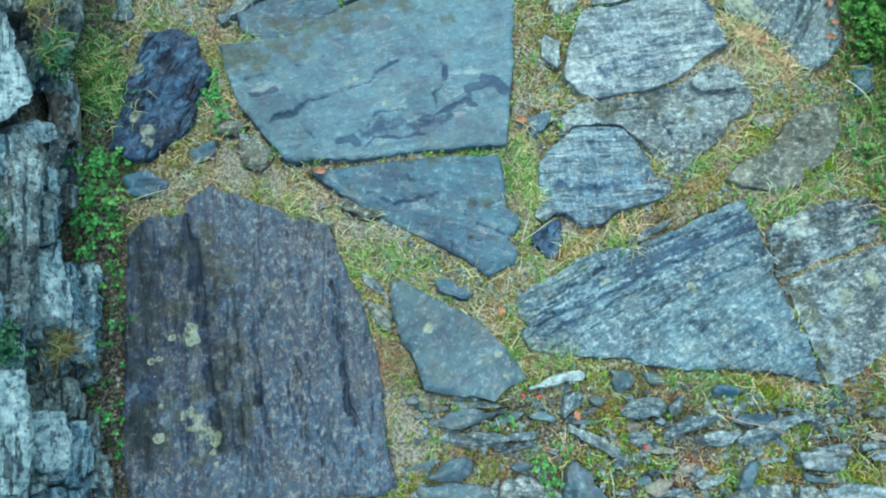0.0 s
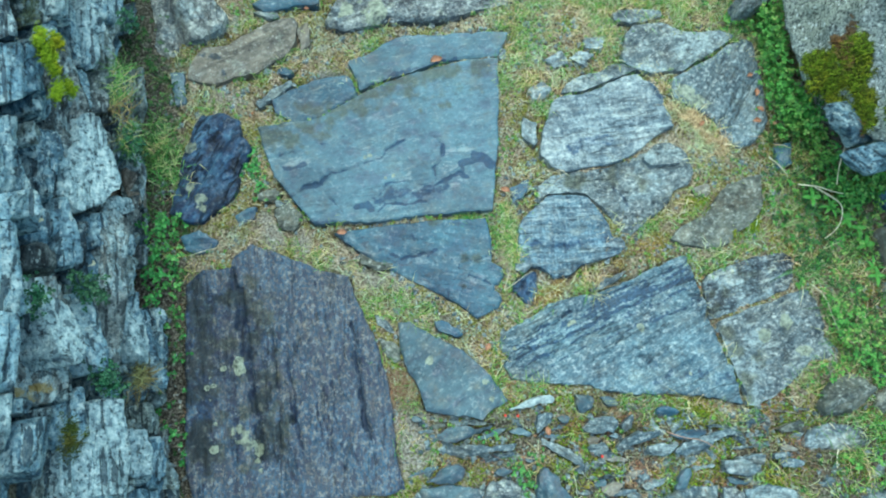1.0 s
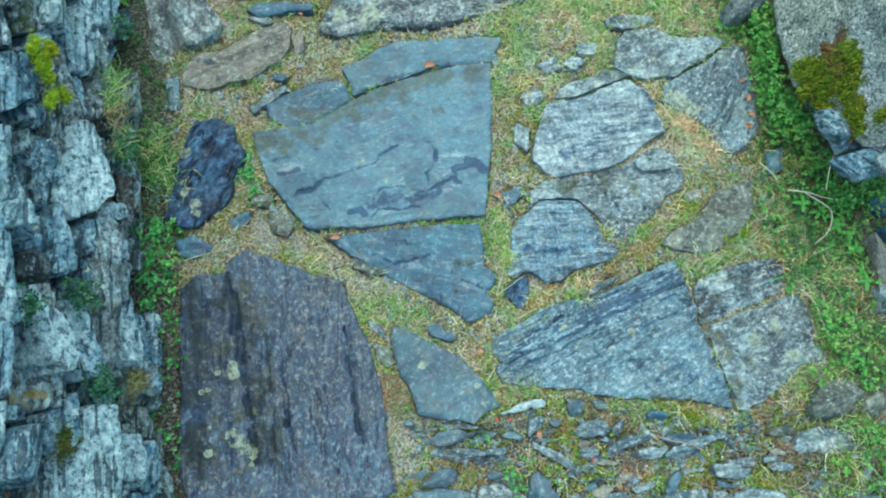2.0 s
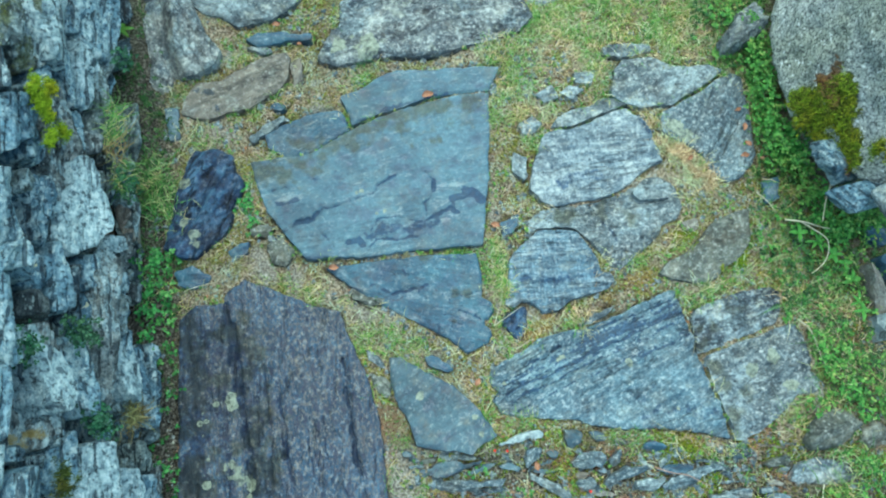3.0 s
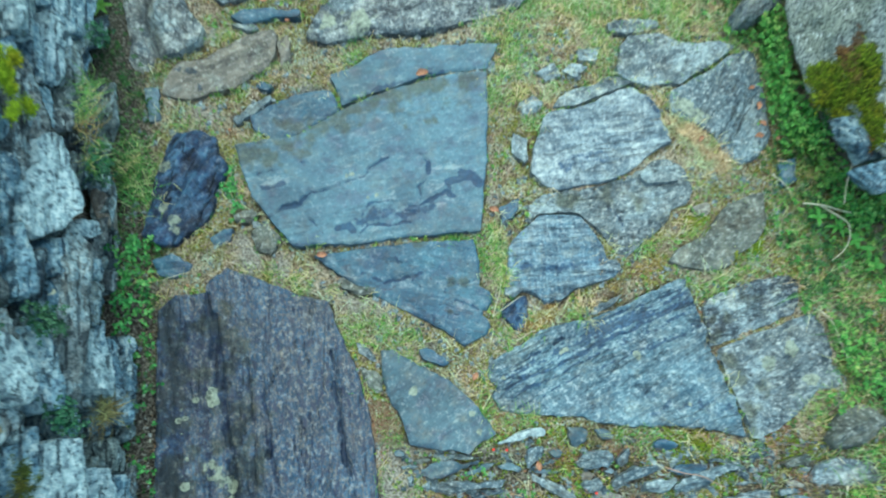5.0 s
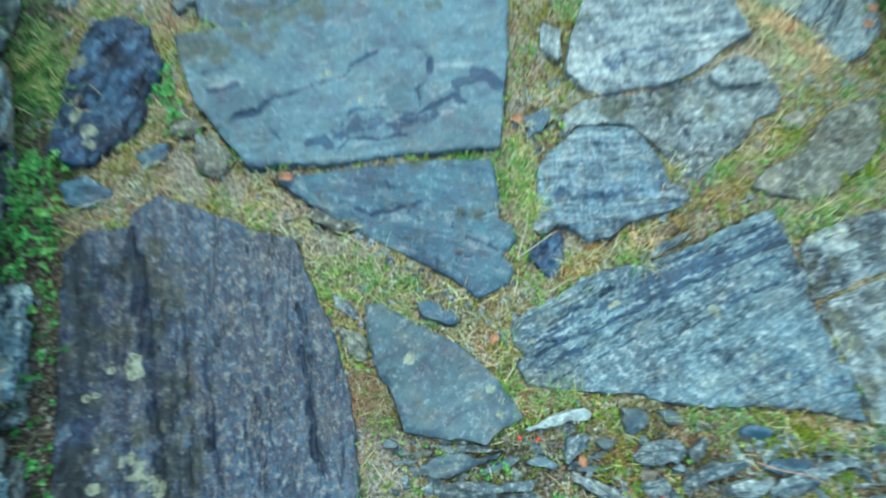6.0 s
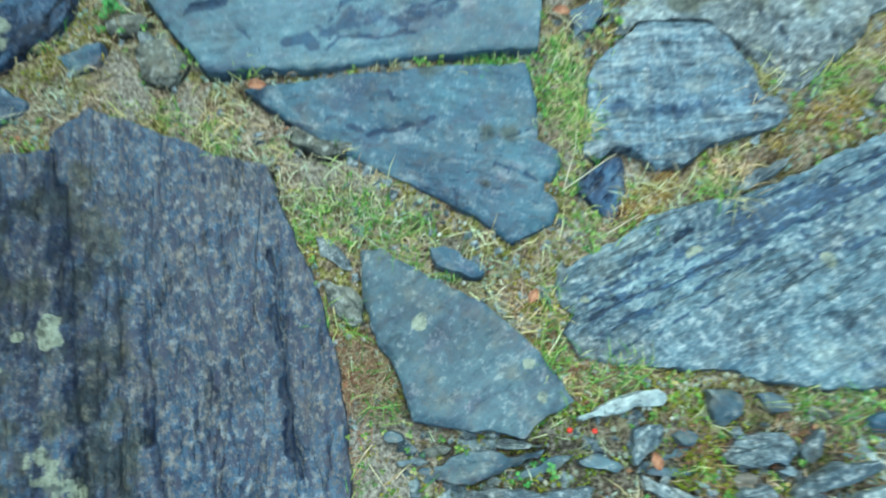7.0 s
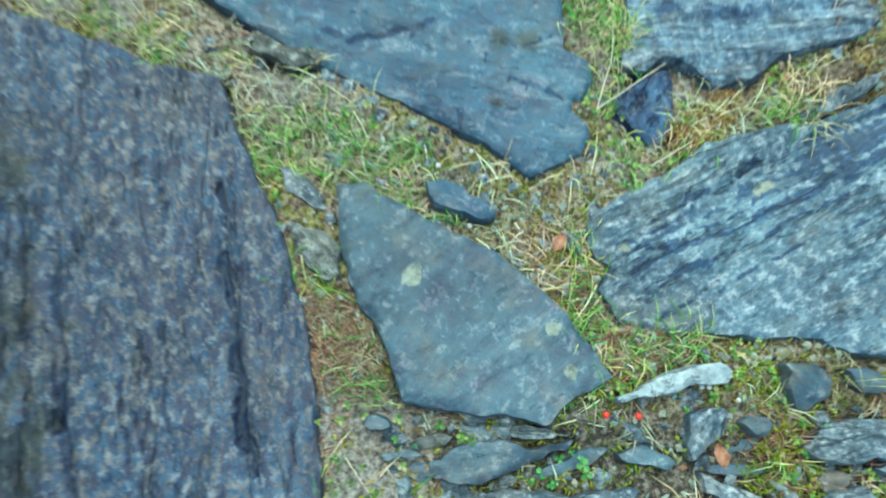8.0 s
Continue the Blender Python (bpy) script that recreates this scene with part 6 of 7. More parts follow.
def blades(name, roots, length, width, lean, material, label, category="grass", normal=None):
    """Thin bent blades, each from its root."""
    k = len(roots)
    a, ln = rs.uniform(0, 2 * np.pi, k), length * rs.uniform(0.45, 1.3, k)
    tip = lean * rs.uniform(0.5, 1.3, k)
    ahead = np.c_[np.cos(a), np.sin(a), np.zeros(k)]
    across = np.c_[-np.sin(a), np.cos(a), np.zeros(k)] * (width * rs.uniform(0.6, 1.3, k))[:, None]
    swing = across * rs.uniform(-6, 6, k)[:, None]
    up = np.tile((0, 0, 1.0), (k, 1)) if normal is None else np.tile(normal, (k, 1))
    m = roots + ahead * (0.4 * ln * tip)[:, None] + up * (0.55 * ln * (1 - 0.35 * tip))[:, None]
    e = roots + ahead * (ln * tip)[:, None] + up * (0.8 * ln * np.clip(1 - 0.75 * tip, 0.08, 1))[:, None] + swing
    v = np.stack([roots - across, roots + across, m - 0.8 * across, m + 0.8 * across, e], 1).reshape(-1, 3)
    b = 5 * np.arange(k)[:, None]
    tri = np.concatenate([b + (0, 1, 3), b + (0, 3, 2), b + (2, 3, 4)], 1).reshape(-1, 3)
    mesh = bpy.data.meshes.new(name)
    mesh.from_pydata(v.tolist(), [], tri.tolist())
    return tagged(thing(name, mesh, material), label, category, kind="stuff")


def leaves(name, roots, size, material, label, category="plant", lobes=3, rise=0.02):
    """Leaves of rounded lobes on short stalks."""
    v, f = [], []
    for root in roots:
        s, a0 = size * rs.uniform(0.55, 1.25), rs.uniform(0, 6.28)
        tip = Vector((rs.uniform(-0.5, 0.5), rs.uniform(-0.5, 0.5), 1)).normalized()
        turn = tip.to_track_quat("Z", "Y").to_matrix() @ Matrix.Rotation(a0, 3, "Z")
        at = Vector(root) + Vector((0, 0, rise * rs.uniform(0.3, 1.4)))
        for j in range(lobes):
            spin = turn @ Matrix.Rotation(6.283 * j / lobes, 3, "Z")
            k = len(v)
            for x, y, z in ((0, 0, 0), (0.45, 0.42, 0.1), (0.85, 0.38, 0.08), (1.0, 0.0, -0.02), (0.85, -0.38, 0.08), (0.45, -0.42, 0.1), (0.5, 0, -0.03)):
                v.append(at + spin @ (Vector((x, y, z)) * s))
            f += [(k, k + 6, k + 1), (k + 1, k + 6, k + 2), (k + 2, k + 6, k + 3), (k + 3, k + 6, k + 4), (k + 4, k + 6, k + 5), (k + 5, k + 6, k)]
    mesh = bpy.data.meshes.new(name)
    mesh.from_pydata([tuple(p) for p in v], [], f)
    return tagged(thing(name, mesh, material), label, category, kind="stuff")


def patchy(p, scale, seed, lo=0.0, hi=0.3):
    return np.clip((fbm(np.c_[p, np.zeros(len(p))], scale, seed, 3) - lo) / (hi - lo), 0, 1)


def verge(p):
    """How far a place belongs to the grassy side below the boulder."""
    return np.clip((p[:, 0] - 0.86 + 0.02 * p[:, 1]) / 0.12, 0, 1)


def lower(p):
    """The broken lower side of the path."""
    return np.clip((0.12 - p[:, 1]) / 0.06, 0, 1) * (p[:, 0] > -0.1)


def by_wall(p):
    return np.clip((-0.52 - 0.17 * p[:, 1] - p[:, 0]) / 0.05, 0, 1)


def right_green(p):
    """Green turf: the verge, and the upper side of the path beyond the large slabs."""
    return np.maximum(verge(p), np.clip((p[:, 1] - 1.12) / 0.15, 0, 1) * np.clip((p[:, 0] - 0.2) / 0.15, 0, 1))


ALL = (-0.75, -0.25, 1.55, 1.6)


def bits(name, roots, size, material, label, category="litter"):
    """Scraps and grit: small uneven pyramids lying on the earth."""
    k = len(roots)
    a, sz = rs.uniform(0, 6.28, k), size * rs.uniform(0.35, 1.5, k)
    thin = rs.uniform(0.35, 1.0, k)
    corners = []
    for q in range(4):
        ang = a + q * 1.571 + rs.uniform(-0.4, 0.4, k)
        rad = sz * np.where(q % 2 == 0, 1.0, thin) * rs.uniform(0.7, 1.2, k)
        corners.append(roots + np.c_[np.cos(ang) * rad, np.sin(ang) * rad, np.zeros(k) + 0.001])
    peak = roots + np.c_[rs.uniform(-0.3, 0.3, k) * sz, rs.uniform(-0.3, 0.3, k) * sz, 0.002 + 0.5 * sz * thin]
    v = np.stack(corners + [peak], 1).reshape(-1, 3)
    b = 5 * np.arange(k)[:, None]
    tri = np.concatenate([b + (0, 1, 4), b + (1, 2, 4), b + (2, 3, 4), b + (3, 0, 4)], 1).reshape(-1, 3)
    mesh = bpy.data.meshes.new(name)
    mesh.from_pydata(v.tolist(), [], tri.tolist())
    return tagged(thing(name, mesh, material), label, category, kind="stuff")


def tufts(count, box, keep, each, reach):
    """Roots in clumps."""
    c = scatter(count, box, keep)[:, :2]
    p = np.repeat(c, each, 0) + rs.normal(0, reach, (len(c) * each, 2))
    return np.c_[p, ground_height(p)]


bits("litter", scatter(75000, ALL, lambda p: (0.15 + 0.85 * patchy(p, 8, 31.0, -0.1, 0.3) - 0.3 * right_green(p)) * (1 - 0.8 * by_wall(p)), 0.004), 0.0042, LITTER, "dead leaf scraps, grit and stone chips on the soil")
bits("gravel", scatter(1500, (-0.1, -0.22, 1.1, 0.12), lambda p: 0.7 * lower(p) * np.clip(0.15 + patchy(p, 9, 61.0, 0.0, 0.25), 0, 1)), 0.014, SHARD, "broken grey slivers among the larger pieces", "gravel")
bits("gravel", scatter(9000, ALL, lambda p: 0.1 + 0.9 * patchy(p, 6, 52.0, 0.0, 0.3) * (1 - right_green(p)) + 0.4 * lower(p)), 0.009, GREY, "small grey stone chips in the soil", "gravel")
blades("grass", tufts(5200, ALL, lambda p: np.clip(0.04 + 0.85 * patchy(p, 7, 3.0, 0.02, 0.22) + 0.55 * right_green(p) * patchy(p, 9, 73.0, -0.15, 0.2), 0, 1) * (1 - 0.7 * by_wall(p)) * (1 - 0.6 * lower(p)), 15, 0.010), 0.034, 0.0007, 0.95, GRASS, "tufts of short green grass in the joints of the paving")
blades("dry_grass", tufts(6500, ALL, lambda p: (0.01 + 0.6 * patchy(p, 7, 8.0, 0.06, 0.32)) * (1 - 0.8 * by_wall(p)) * (1 - 0.3 * right_green(p)) * (1 - 0.75 * lower(p)), 12, 0.013), 0.034, 0.0007, 1.2, STRAW, "matted dry straw-coloured grass in the joints")
blades("moss", scatter(120000, ALL, lambda p: np.clip(0.9 * patchy(p, 6, 21.0, 0.05, 0.28) + 0.12 * lower(p) - 0.8 * by_wall(p), 0, 1), 0.004), 0.008, 0.0014, 0.7, MOSSY, "olive-yellow moss between the stones", "moss")
blades("grass", tufts(1100, (0.15, 0.95, 1.6, 1.65), lambda p: np.clip(0.25 + patchy(p, 5, 91.0, -0.1, 0.25), 0, 1), 12, 0.012), 0.036, 0.0009, 0.95, GRASS, "bright grass at the upper side of the path")
blades("dry_grass", tufts(1100, (0.15, 0.9, 1.15, 1.65), lambda p: np.clip(0.15 + patchy(p, 8, 23.0, -0.05, 0.25), 0, 1) * (1 - 0.6 * verge(p)), 12, 0.013), 0.032, 0.0009, 1.2, STRAW, "pale dry grass in the turf")
blades("grass", tufts(5200, (-0.6, -1.6, 3.4, 3.6), lambda p: ((p[:, 0] > 1.45) | (p[:, 1] > 1.5) | (p[:, 1] < -0.2)) * (0.3 + 0.7 * patchy(p, 3, 61.0, -0.1, 0.3)), 14, 0.02), 0.05, 0.0016, 0.85, GRASS, "rough grass round the path")
blades("thatch", scatter(80000, ALL, lambda p: np.clip(0.02 + 0.8 * patchy(p, 10, 41.0, 0.02, 0.3), 0, 1) * (1 - 0.9 * by_wall(p)) * (1 - 0.7 * right_green(p)), 0.004), 0.02, 0.0008, 1.35, THATCH, "thin mat of dead grass over the soil", "dry grass")
leaves("weeds", scatter(16000, ALL, lambda p: patchy(p, 9, 66.0, 0.02, 0.28) * (1 - by_wall(p))), 0.005, WEED, "tiny green weeds among the grass", "weed", rise=0.01)


def around(spots, count, reach):
    """Places round the middle of each clump."""
    p = np.concatenate([np.c_[rs.normal(x, reach, count), rs.normal(y, reach, count)] for x, y in spots])
    return np.c_[p, ground_height(p)]


leaves("clover", around([(-0.733, 0.559), (-0.708, 0.537), (-0.69, 0.575), (-0.712, 0.499), (-0.715, 0.454), (-0.69, 0.425), (-0.717, 0.403), (-0.693, 0.374), (-0.679, 0.455), (-0.735, 0.514)], 15, 0.022), 0.009, CLOVER_LEAF, "bright green clover at the foot of the wall", rise=0.035)
leaves("clover", around([(-0.665, 0.309), (-0.651, 0.239), (-0.658, 0.163), (-0.656, 0.068), (-0.641, 0.048), (-0.644, 0.009)], 8, 0.02), 0.008, CLOVER_LEAF, "sparse clover along the foot of the wall", rise=0.025)
leaves("clover", around([(-0.511, 0.765), (-0.501, 0.725), (-0.491, 0.693), (-0.474, 0.654), (-0.517, 0.741)], 14, 0.016), 0.007, CLOVER_LEAF, "small clover in a joint between two stones", rise=0.015)
leaves("clover", around([(-0.778, 1.011), (-0.862, 1.149), (-0.827, 1.114), (-0.738, 0.927), (-0.766, 0.893), (-0.828, 1.045)], 14, 0.03), 0.007, DARKLEAF, "small-leaved weeds in the soil by the wall, darkened for its shade", rise=0.02)
leaves("clover", scatter(24000, (0.75, -0.2, 1.6, 1.6), lambda p: np.clip(0.1 + patchy(p, 5, 14.0, -0.1, 0.2), 0, 1) * right_green(p) * np.clip(0.3 + (p[:, 1] - 0.1) / 0.4, 0.3, 1), 0.008), 0.0075, CLOVER, "low green clover and small leaves on the grassy verge", rise=0.03)
# dark leaves set low; their colour also stands for shaded gaps
leaves("clover", scatter(8000, (0.75, -0.2, 1.6, 1.6), lambda p: np.clip(0.1 + patchy(p, 4, 44.0, -0.1, 0.2), 0, 1) * right_green(p), 0.008), 0.008, DARKLEAF, "dark green leaves below the boulder", rise=0.018)
blades("grass", tufts(1100, (0.8, -0.2, 1.6, 1.6), lambda p: np.clip(0.2 + patchy(p, 4, 9.0, -0.1, 0.2), 0, 1) * right_green(p), 9, 0.010), 0.06, 0.0011, 1.0, GREEN, "longer grass blades on the verge")
blades("dry_grass", tufts(260, (0.6, 0.2, 1.2, 1.1), lambda p: np.clip(patchy(p, 4, 19.0, -0.05, 0.2), 0, 1), 12, 0.012), 0.042, 0.0009, 1.25, STRAW, "long dry grass beside the slabs")
# weeds and grass along the wall, toned dark in place of its shade
leaves("weeds", scatter(5000, (-0.85, -0.2, -0.45, 1.5), lambda p: by_wall(p) * np.clip(0.1 + 0.7 * patchy(p, 6, 81.0, 0.0, 0.3), 0, 1)), 0.0055, DARKLEAF, "weeds in the soil along the wall, darkened for its shade", "weed", rise=0.018)
blades("grass", tufts(420, (-0.85, 0.45, -0.5, 1.3), lambda p: by_wall(p) * np.clip(0.15 + patchy(p, 6, 5.5, 0.0, 0.25), 0, 1), 12, 0.01), 0.035, 0.0009, 0.95, DARKGRASS, "green grass in the soil along the wall, darkened for its shade")
leaves("clover", around([(0.908, 1.256), (0.924, 1.184), (0.925, 1.123), (0.924, 1.053), (0.929, 0.985), (0.94, 0.925), (0.953, 0.872)], 110, 0.022), 0.008, CLOVER, "bright small-leaved creeper along the boulder", rise=0.06)

leaves("clover", around([(0.978, 0.919), (0.989, 0.881), (1.003, 0.841), (1.019, 0.792), (1.031, 0.744), (1.047, 0.676), (1.078, 0.656), (1.121, 0.669), (1.162, 0.682), (1.181, 0.653)], 60, 0.02), 0.0085, CLOVER, "green leaves crowding under the boulder", rise=0.05)

# tufts and mosses of their own colour here and there in the joints
blades("grass", around([(-0.207, 0.381), (-0.177, 0.372), (-0.146, 0.363), (-0.111, 0.357), (-0.087, 0.348), (-0.118, 0.382), (-0.18, 0.334), (-0.157, 0.34), (-0.363, 0.492), (-0.388, 0.502), (-0.331, 0.482)], 24, 0.016), 0.03, 0.0007, 0.95, GRASS, "fresh green tufts in a joint between slabs")
blades("grass", around([(0.165, 0.612), (0.176, 0.578), (0.184, 0.542), (0.19, 0.507), (0.193, 0.474)], 90, 0.008), 0.03, 0.0007, 0.9, GRASS, "yellow-green tuft in a narrow joint")
blades("dry_grass", around([(0.17, 0.597), (0.179, 0.558), (0.187, 0.519), (0.189, 0.489)], 60, 0.008), 0.03, 0.0007, 1.1, STRAW, "straw-coloured tuft in a narrow joint")
blades("dry_grass", around([(-0.202, 0.391), (-0.17, 0.369), (-0.134, 0.36), (-0.098, 0.351), (-0.051, 0.329), (-0.015, 0.311), (-0.233, 0.41), (-0.271, 0.429)], 45, 0.016), 0.026, 0.0007, 1.25, THATCH, "dead tan grass in a joint between slabs")
blades("moss", around([(0.252, 0.374), (0.265, 0.388), (0.277, 0.381), (0.29, 0.398), (0.306, 0.408), (0.269, 0.368)], 150, 0.011), 0.011, 0.0011, 0.8, ORANGE_MOSS, "orange-brown moss beside a banded slab", "moss")
blades("moss", around([(0.466, 0.468), (0.506, 0.498), (0.538, 0.522), (0.577, 0.534)], 70, 0.012), 0.011, 0.0011, 0.8, ORANGE_MOSS, "orange-brown moss in a wide joint", "moss")
blades("litter", around([(-0.128, 0.174), (-0.108, 0.158), (-0.09, 0.141), (-0.118, 0.13), (-0.079, 0.125)], 90, 0.013), 0.022, 0.0006, 1.35, REDDISH, "reddish dead needles beside a slab", "litter")
blades("litter", around([(0.713, 0.869), (0.743, 0.845), (0.691, 0.886), (0.77, 0.795), (0.724, 0.811), (0.676, 0.898)], 110, 0.014), 0.035, 0.0007, 1.35, STRAW, "pale dead grass lying over a slab's edge", "dry grass")
blades("moss", around([(0.823, 0.617), (0.838, 0.586), (0.856, 0.633), (0.83, 0.562), (0.67, 0.64), (0.694, 0.648)], 220, 0.010), 0.010, 0.0011, 0.8, BRIGHT_MOSS, "yellow-green moss round a sunken stone", "moss")

blades("moss", scatter(26000, (-0.1, -0.22, 1.15, 0.13), lambda p: np.clip(0.9 * patchy(p, 11, 17.0, 0.02, 0.2), 0, 1) * np.clip((0.14 - p[:, 1]) / 0.04, 0, 1)), 0.010, 0.0011, 0.8, BRIGHT_MOSS, "yellow-green moss among the slivers of stone", "moss")
blades("litter", scatter(26000, (-0.2, -0.22, 1.2, 0.2), lambda p: np.clip(0.6 * patchy(p, 10, 57.0, 0.0, 0.25), 0, 1)), 0.02, 0.0006, 1.35, REDDISH, "reddish dead needles among the slivers of stone", "litter")
blades("moss", scatter(16000, (-0.1, -0.22, 1.3, 0.13), lambda p: np.clip(0.8 * patchy(p, 9, 37.0, 0.0, 0.2), 0, 1)), 0.010, 0.0011, 0.8, DARKMOSS, "dark moss among the slivers of stone", "moss")
leaves("clover", around([(0.183, -0.047), (0.197, -0.057), (0.204, -0.071), (0.188, -0.076), (0.215, -0.076), (0.2, -0.096), (0.233, -0.016), (0.114, 0.031)], 9, 0.012), 0.006, CLOVER_LEAF, "small clover among the slivers of stone", rise=0.014)
blades("moss", around([(0.566, 0.118), (0.587, 0.109), (0.61, 0.107), (0.632, 0.105), (0.654, 0.101), (0.572, 0.07), (0.594, 0.066), (0.622, 0.063), (0.656, 0.066), (0.685, 0.07), (0.641, 0.083), (0.67, 0.086), (0.677, 0.007), (0.7, 0.013), (0.724, 0.02), (0.329, 0.113), (0.307, 0.124), (0.296, 0.024), (0.324, 0.04), (0.277, -0.024), (0.298, -0.035), (0.591, -0.077), (0.613, -0.071), (0.811, -0.077), (0.833, -0.072)], 70, 0.010), 0.010, 0.0011, 0.8, BRIGHT_MOSS, "yellow-green moss along the edge of a banded slab", "moss")

# the wall goes on: higher courses and both ends
mason = random.Random(31)
for v0 in np.arange(0.0, 1.0, 0.085):
    u = -0.6
    while u < 2.3:
        length = mason.uniform(0.1, 0.28)
        if v0 > 0.6 or u < -0.3 or u > 1.4:
            ring = [(u + 0.006 + mason.uniform(-0.008, 0.008) + a * (length - 0.012), v0 + 0.004 + mason.uniform(-0.012, 0.012) + b * 0.075) for a, b in ((0, 0.1), (0.3, 0), (0.7, 0), (1, 0.1), (1, 0.9), (0.6, 1), (0.25, 1), (0, 0.85))]
            walled(mason.choice((WALL_BLUE, WALL_BLUE, WALL_BROWN, WALL_PALE, WALL_WHITE)), ring, mason.uniform(-0.03, 0.02), wall, cell=0.012)
        u += length

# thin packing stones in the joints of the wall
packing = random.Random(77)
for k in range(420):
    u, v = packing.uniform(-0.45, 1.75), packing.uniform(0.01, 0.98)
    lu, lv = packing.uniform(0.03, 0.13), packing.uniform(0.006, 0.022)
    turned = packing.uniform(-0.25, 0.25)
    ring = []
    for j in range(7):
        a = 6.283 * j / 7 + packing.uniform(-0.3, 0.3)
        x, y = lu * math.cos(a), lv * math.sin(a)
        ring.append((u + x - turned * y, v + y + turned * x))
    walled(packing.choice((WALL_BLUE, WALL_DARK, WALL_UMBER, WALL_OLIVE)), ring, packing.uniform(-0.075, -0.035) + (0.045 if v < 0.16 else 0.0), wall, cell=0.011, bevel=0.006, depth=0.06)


# ---- plants and cushions on the wall ----
def on_face(u, v, out=0.0):
    return FACE @ Vector((u, v, out))


def cushion(spots, count, reach, out, length, width, material, label, category="moss", lean=0.8):
    roots = []
    for u, v in spots:
        for _ in range(count):
            a, d = rs.uniform(0, 6.28), abs(rs.normal(0, reach))
            roots.append(on_face(u + d * math.cos(a), v + d * math.sin(a) * 0.8, out + rs.uniform(-0.008, 0.006) - 0.25 * d))
    return blades("moss" if category == "moss" else "wall_plant", np.array(roots), length, width, lean, material, label, category, normal=tuple(N))


cushion([(0.834, 0.477), (0.822, 0.464), (0.838, 0.447), (0.869, 0.429), (0.861, 0.417), (0.82, 0.435), (0.789, 0.429), (0.752, 0.425), (0.804, 0.457), (0.857, 0.469), (0.733, 0.431), (0.798, 0.441)], 420, 0.008, 0.045, 0.008, 0.0013, FRESH_MOSS, "bright yellow-green moss cushion on the wall")
cushion([(0.788, 0.373), (0.783, 0.361)], 300, 0.010, 0.03, 0.008, 0.0013, FRESH_MOSS, "small bright moss cushion on the wall")
cushion([(0.065, 0.375), (0.052, 0.352), (0.039, 0.384), (0.039, 0.336)], 260, 0.02, 0.005, 0.012, 0.001, DARKMOSS, "olive moss tuft on the wall")
cushion([(1.034, 0.477), (1.002, 0.462), (0.992, 0.429), (1.023, 0.411), (0.995, 0.486)], 200, 0.03, 0.0, 0.006, 0.001, DARKMOSS, "dull moss film on an upper stone of the wall")
for spots, words in (([(0.352, 0.359), (0.342, 0.334), (0.325, 0.317), (0.323, 0.352)], "dark green small-leaved plant in a wall joint"), ([(0.172, 0.319), (0.149, 0.303), (0.161, 0.328), (0.136, 0.286)], "dark green weed in the wall"), ([(0.718, 0.157), (0.699, 0.147), (0.73, 0.167)], "dark leafy weed at the wall's foot"), ([(1.073, 0.148), (1.068, 0.125)], "dark green weed low on the wall"), ([(0.305, 0.505), (0.285, 0.499)], "dark weed in a wall joint")):
    roots = [on_face(u + rs.normal(0, 0.014), v + rs.normal(0, 0.014), 0.02 + rs.uniform(0, 0.04)) for u, v in spots for _ in range(26)]
    leaves("wall_plant", roots, 0.007, TEAL_LEAF, words, rise=0.012)
cushion([(0.175, 0.155), (0.162, 0.141), (0.156, 0.167), (0.181, 0.132)], 45, 0.014, 0.01, 0.035, 0.001, WITHERED, "withered brown fern hanging from the wall", "fern", 1.2)
cushion([(0.798, 0.226), (0.789, 0.211), (0.801, 0.193), (0.793, 0.182), (0.82, 0.2), (0.788, 0.172)], 8, 0.012, 0.035, 0.06, 0.001, WITHERED, "long dry grass tuft growing from the wall's foot", "grass", 1.3)
cushion([(0.856, 0.21), (0.897, 0.184), (0.854, 0.177), (0.83, 0.201), (0.919, 0.187), (0.777, 0.161), (0.723, 0.189)], 30, 0.015, 0.03, 0.045, 0.0011, GREEN, "green grass tuft growing from the wall's foot", "grass", 1.2)
blades("grass", around([(-0.764, 0.795), (-0.751, 0.747), (-0.726, 0.715), (-0.739, 0.779), (-0.774, 0.827), (-0.708, 0.684)], 80, 0.025), 0.05, 0.001, 0.9, GREEN, "long green grass beside the wall")


# ---- small things lying about ----
def stalk(name, line, radius, material, label, category):
    """A thin bent stem through the given points."""
    curve = bpy.data.curves.new(name, "CURVE")
    curve.dimensions, curve.bevel_depth, curve.bevel_resolution, curve.resolution_u = "3D", radius, 1, 6
    spline = curve.splines.new("NURBS")
    spline.points.add(len(line) - 1)
    for k, p in enumerate(line):
        spline.points[k].co = (*p, 1)
        spline.points[k].radius = 0.85 - 0.55 * k / len(line)
    spline.use_endpoint_u, spline.order_u = True, 3
    ob = new(name, curve)
    mesh = bpy.data.meshes.new_from_object(ob)
    bpy.data.objects.remove(ob)
    return tagged(thing(name, mesh, material), label, category)


def raised(points, z):
    return [(x, y, z + 0.006 * (k % 2)) for k, (x, y) in enumerate(points)]


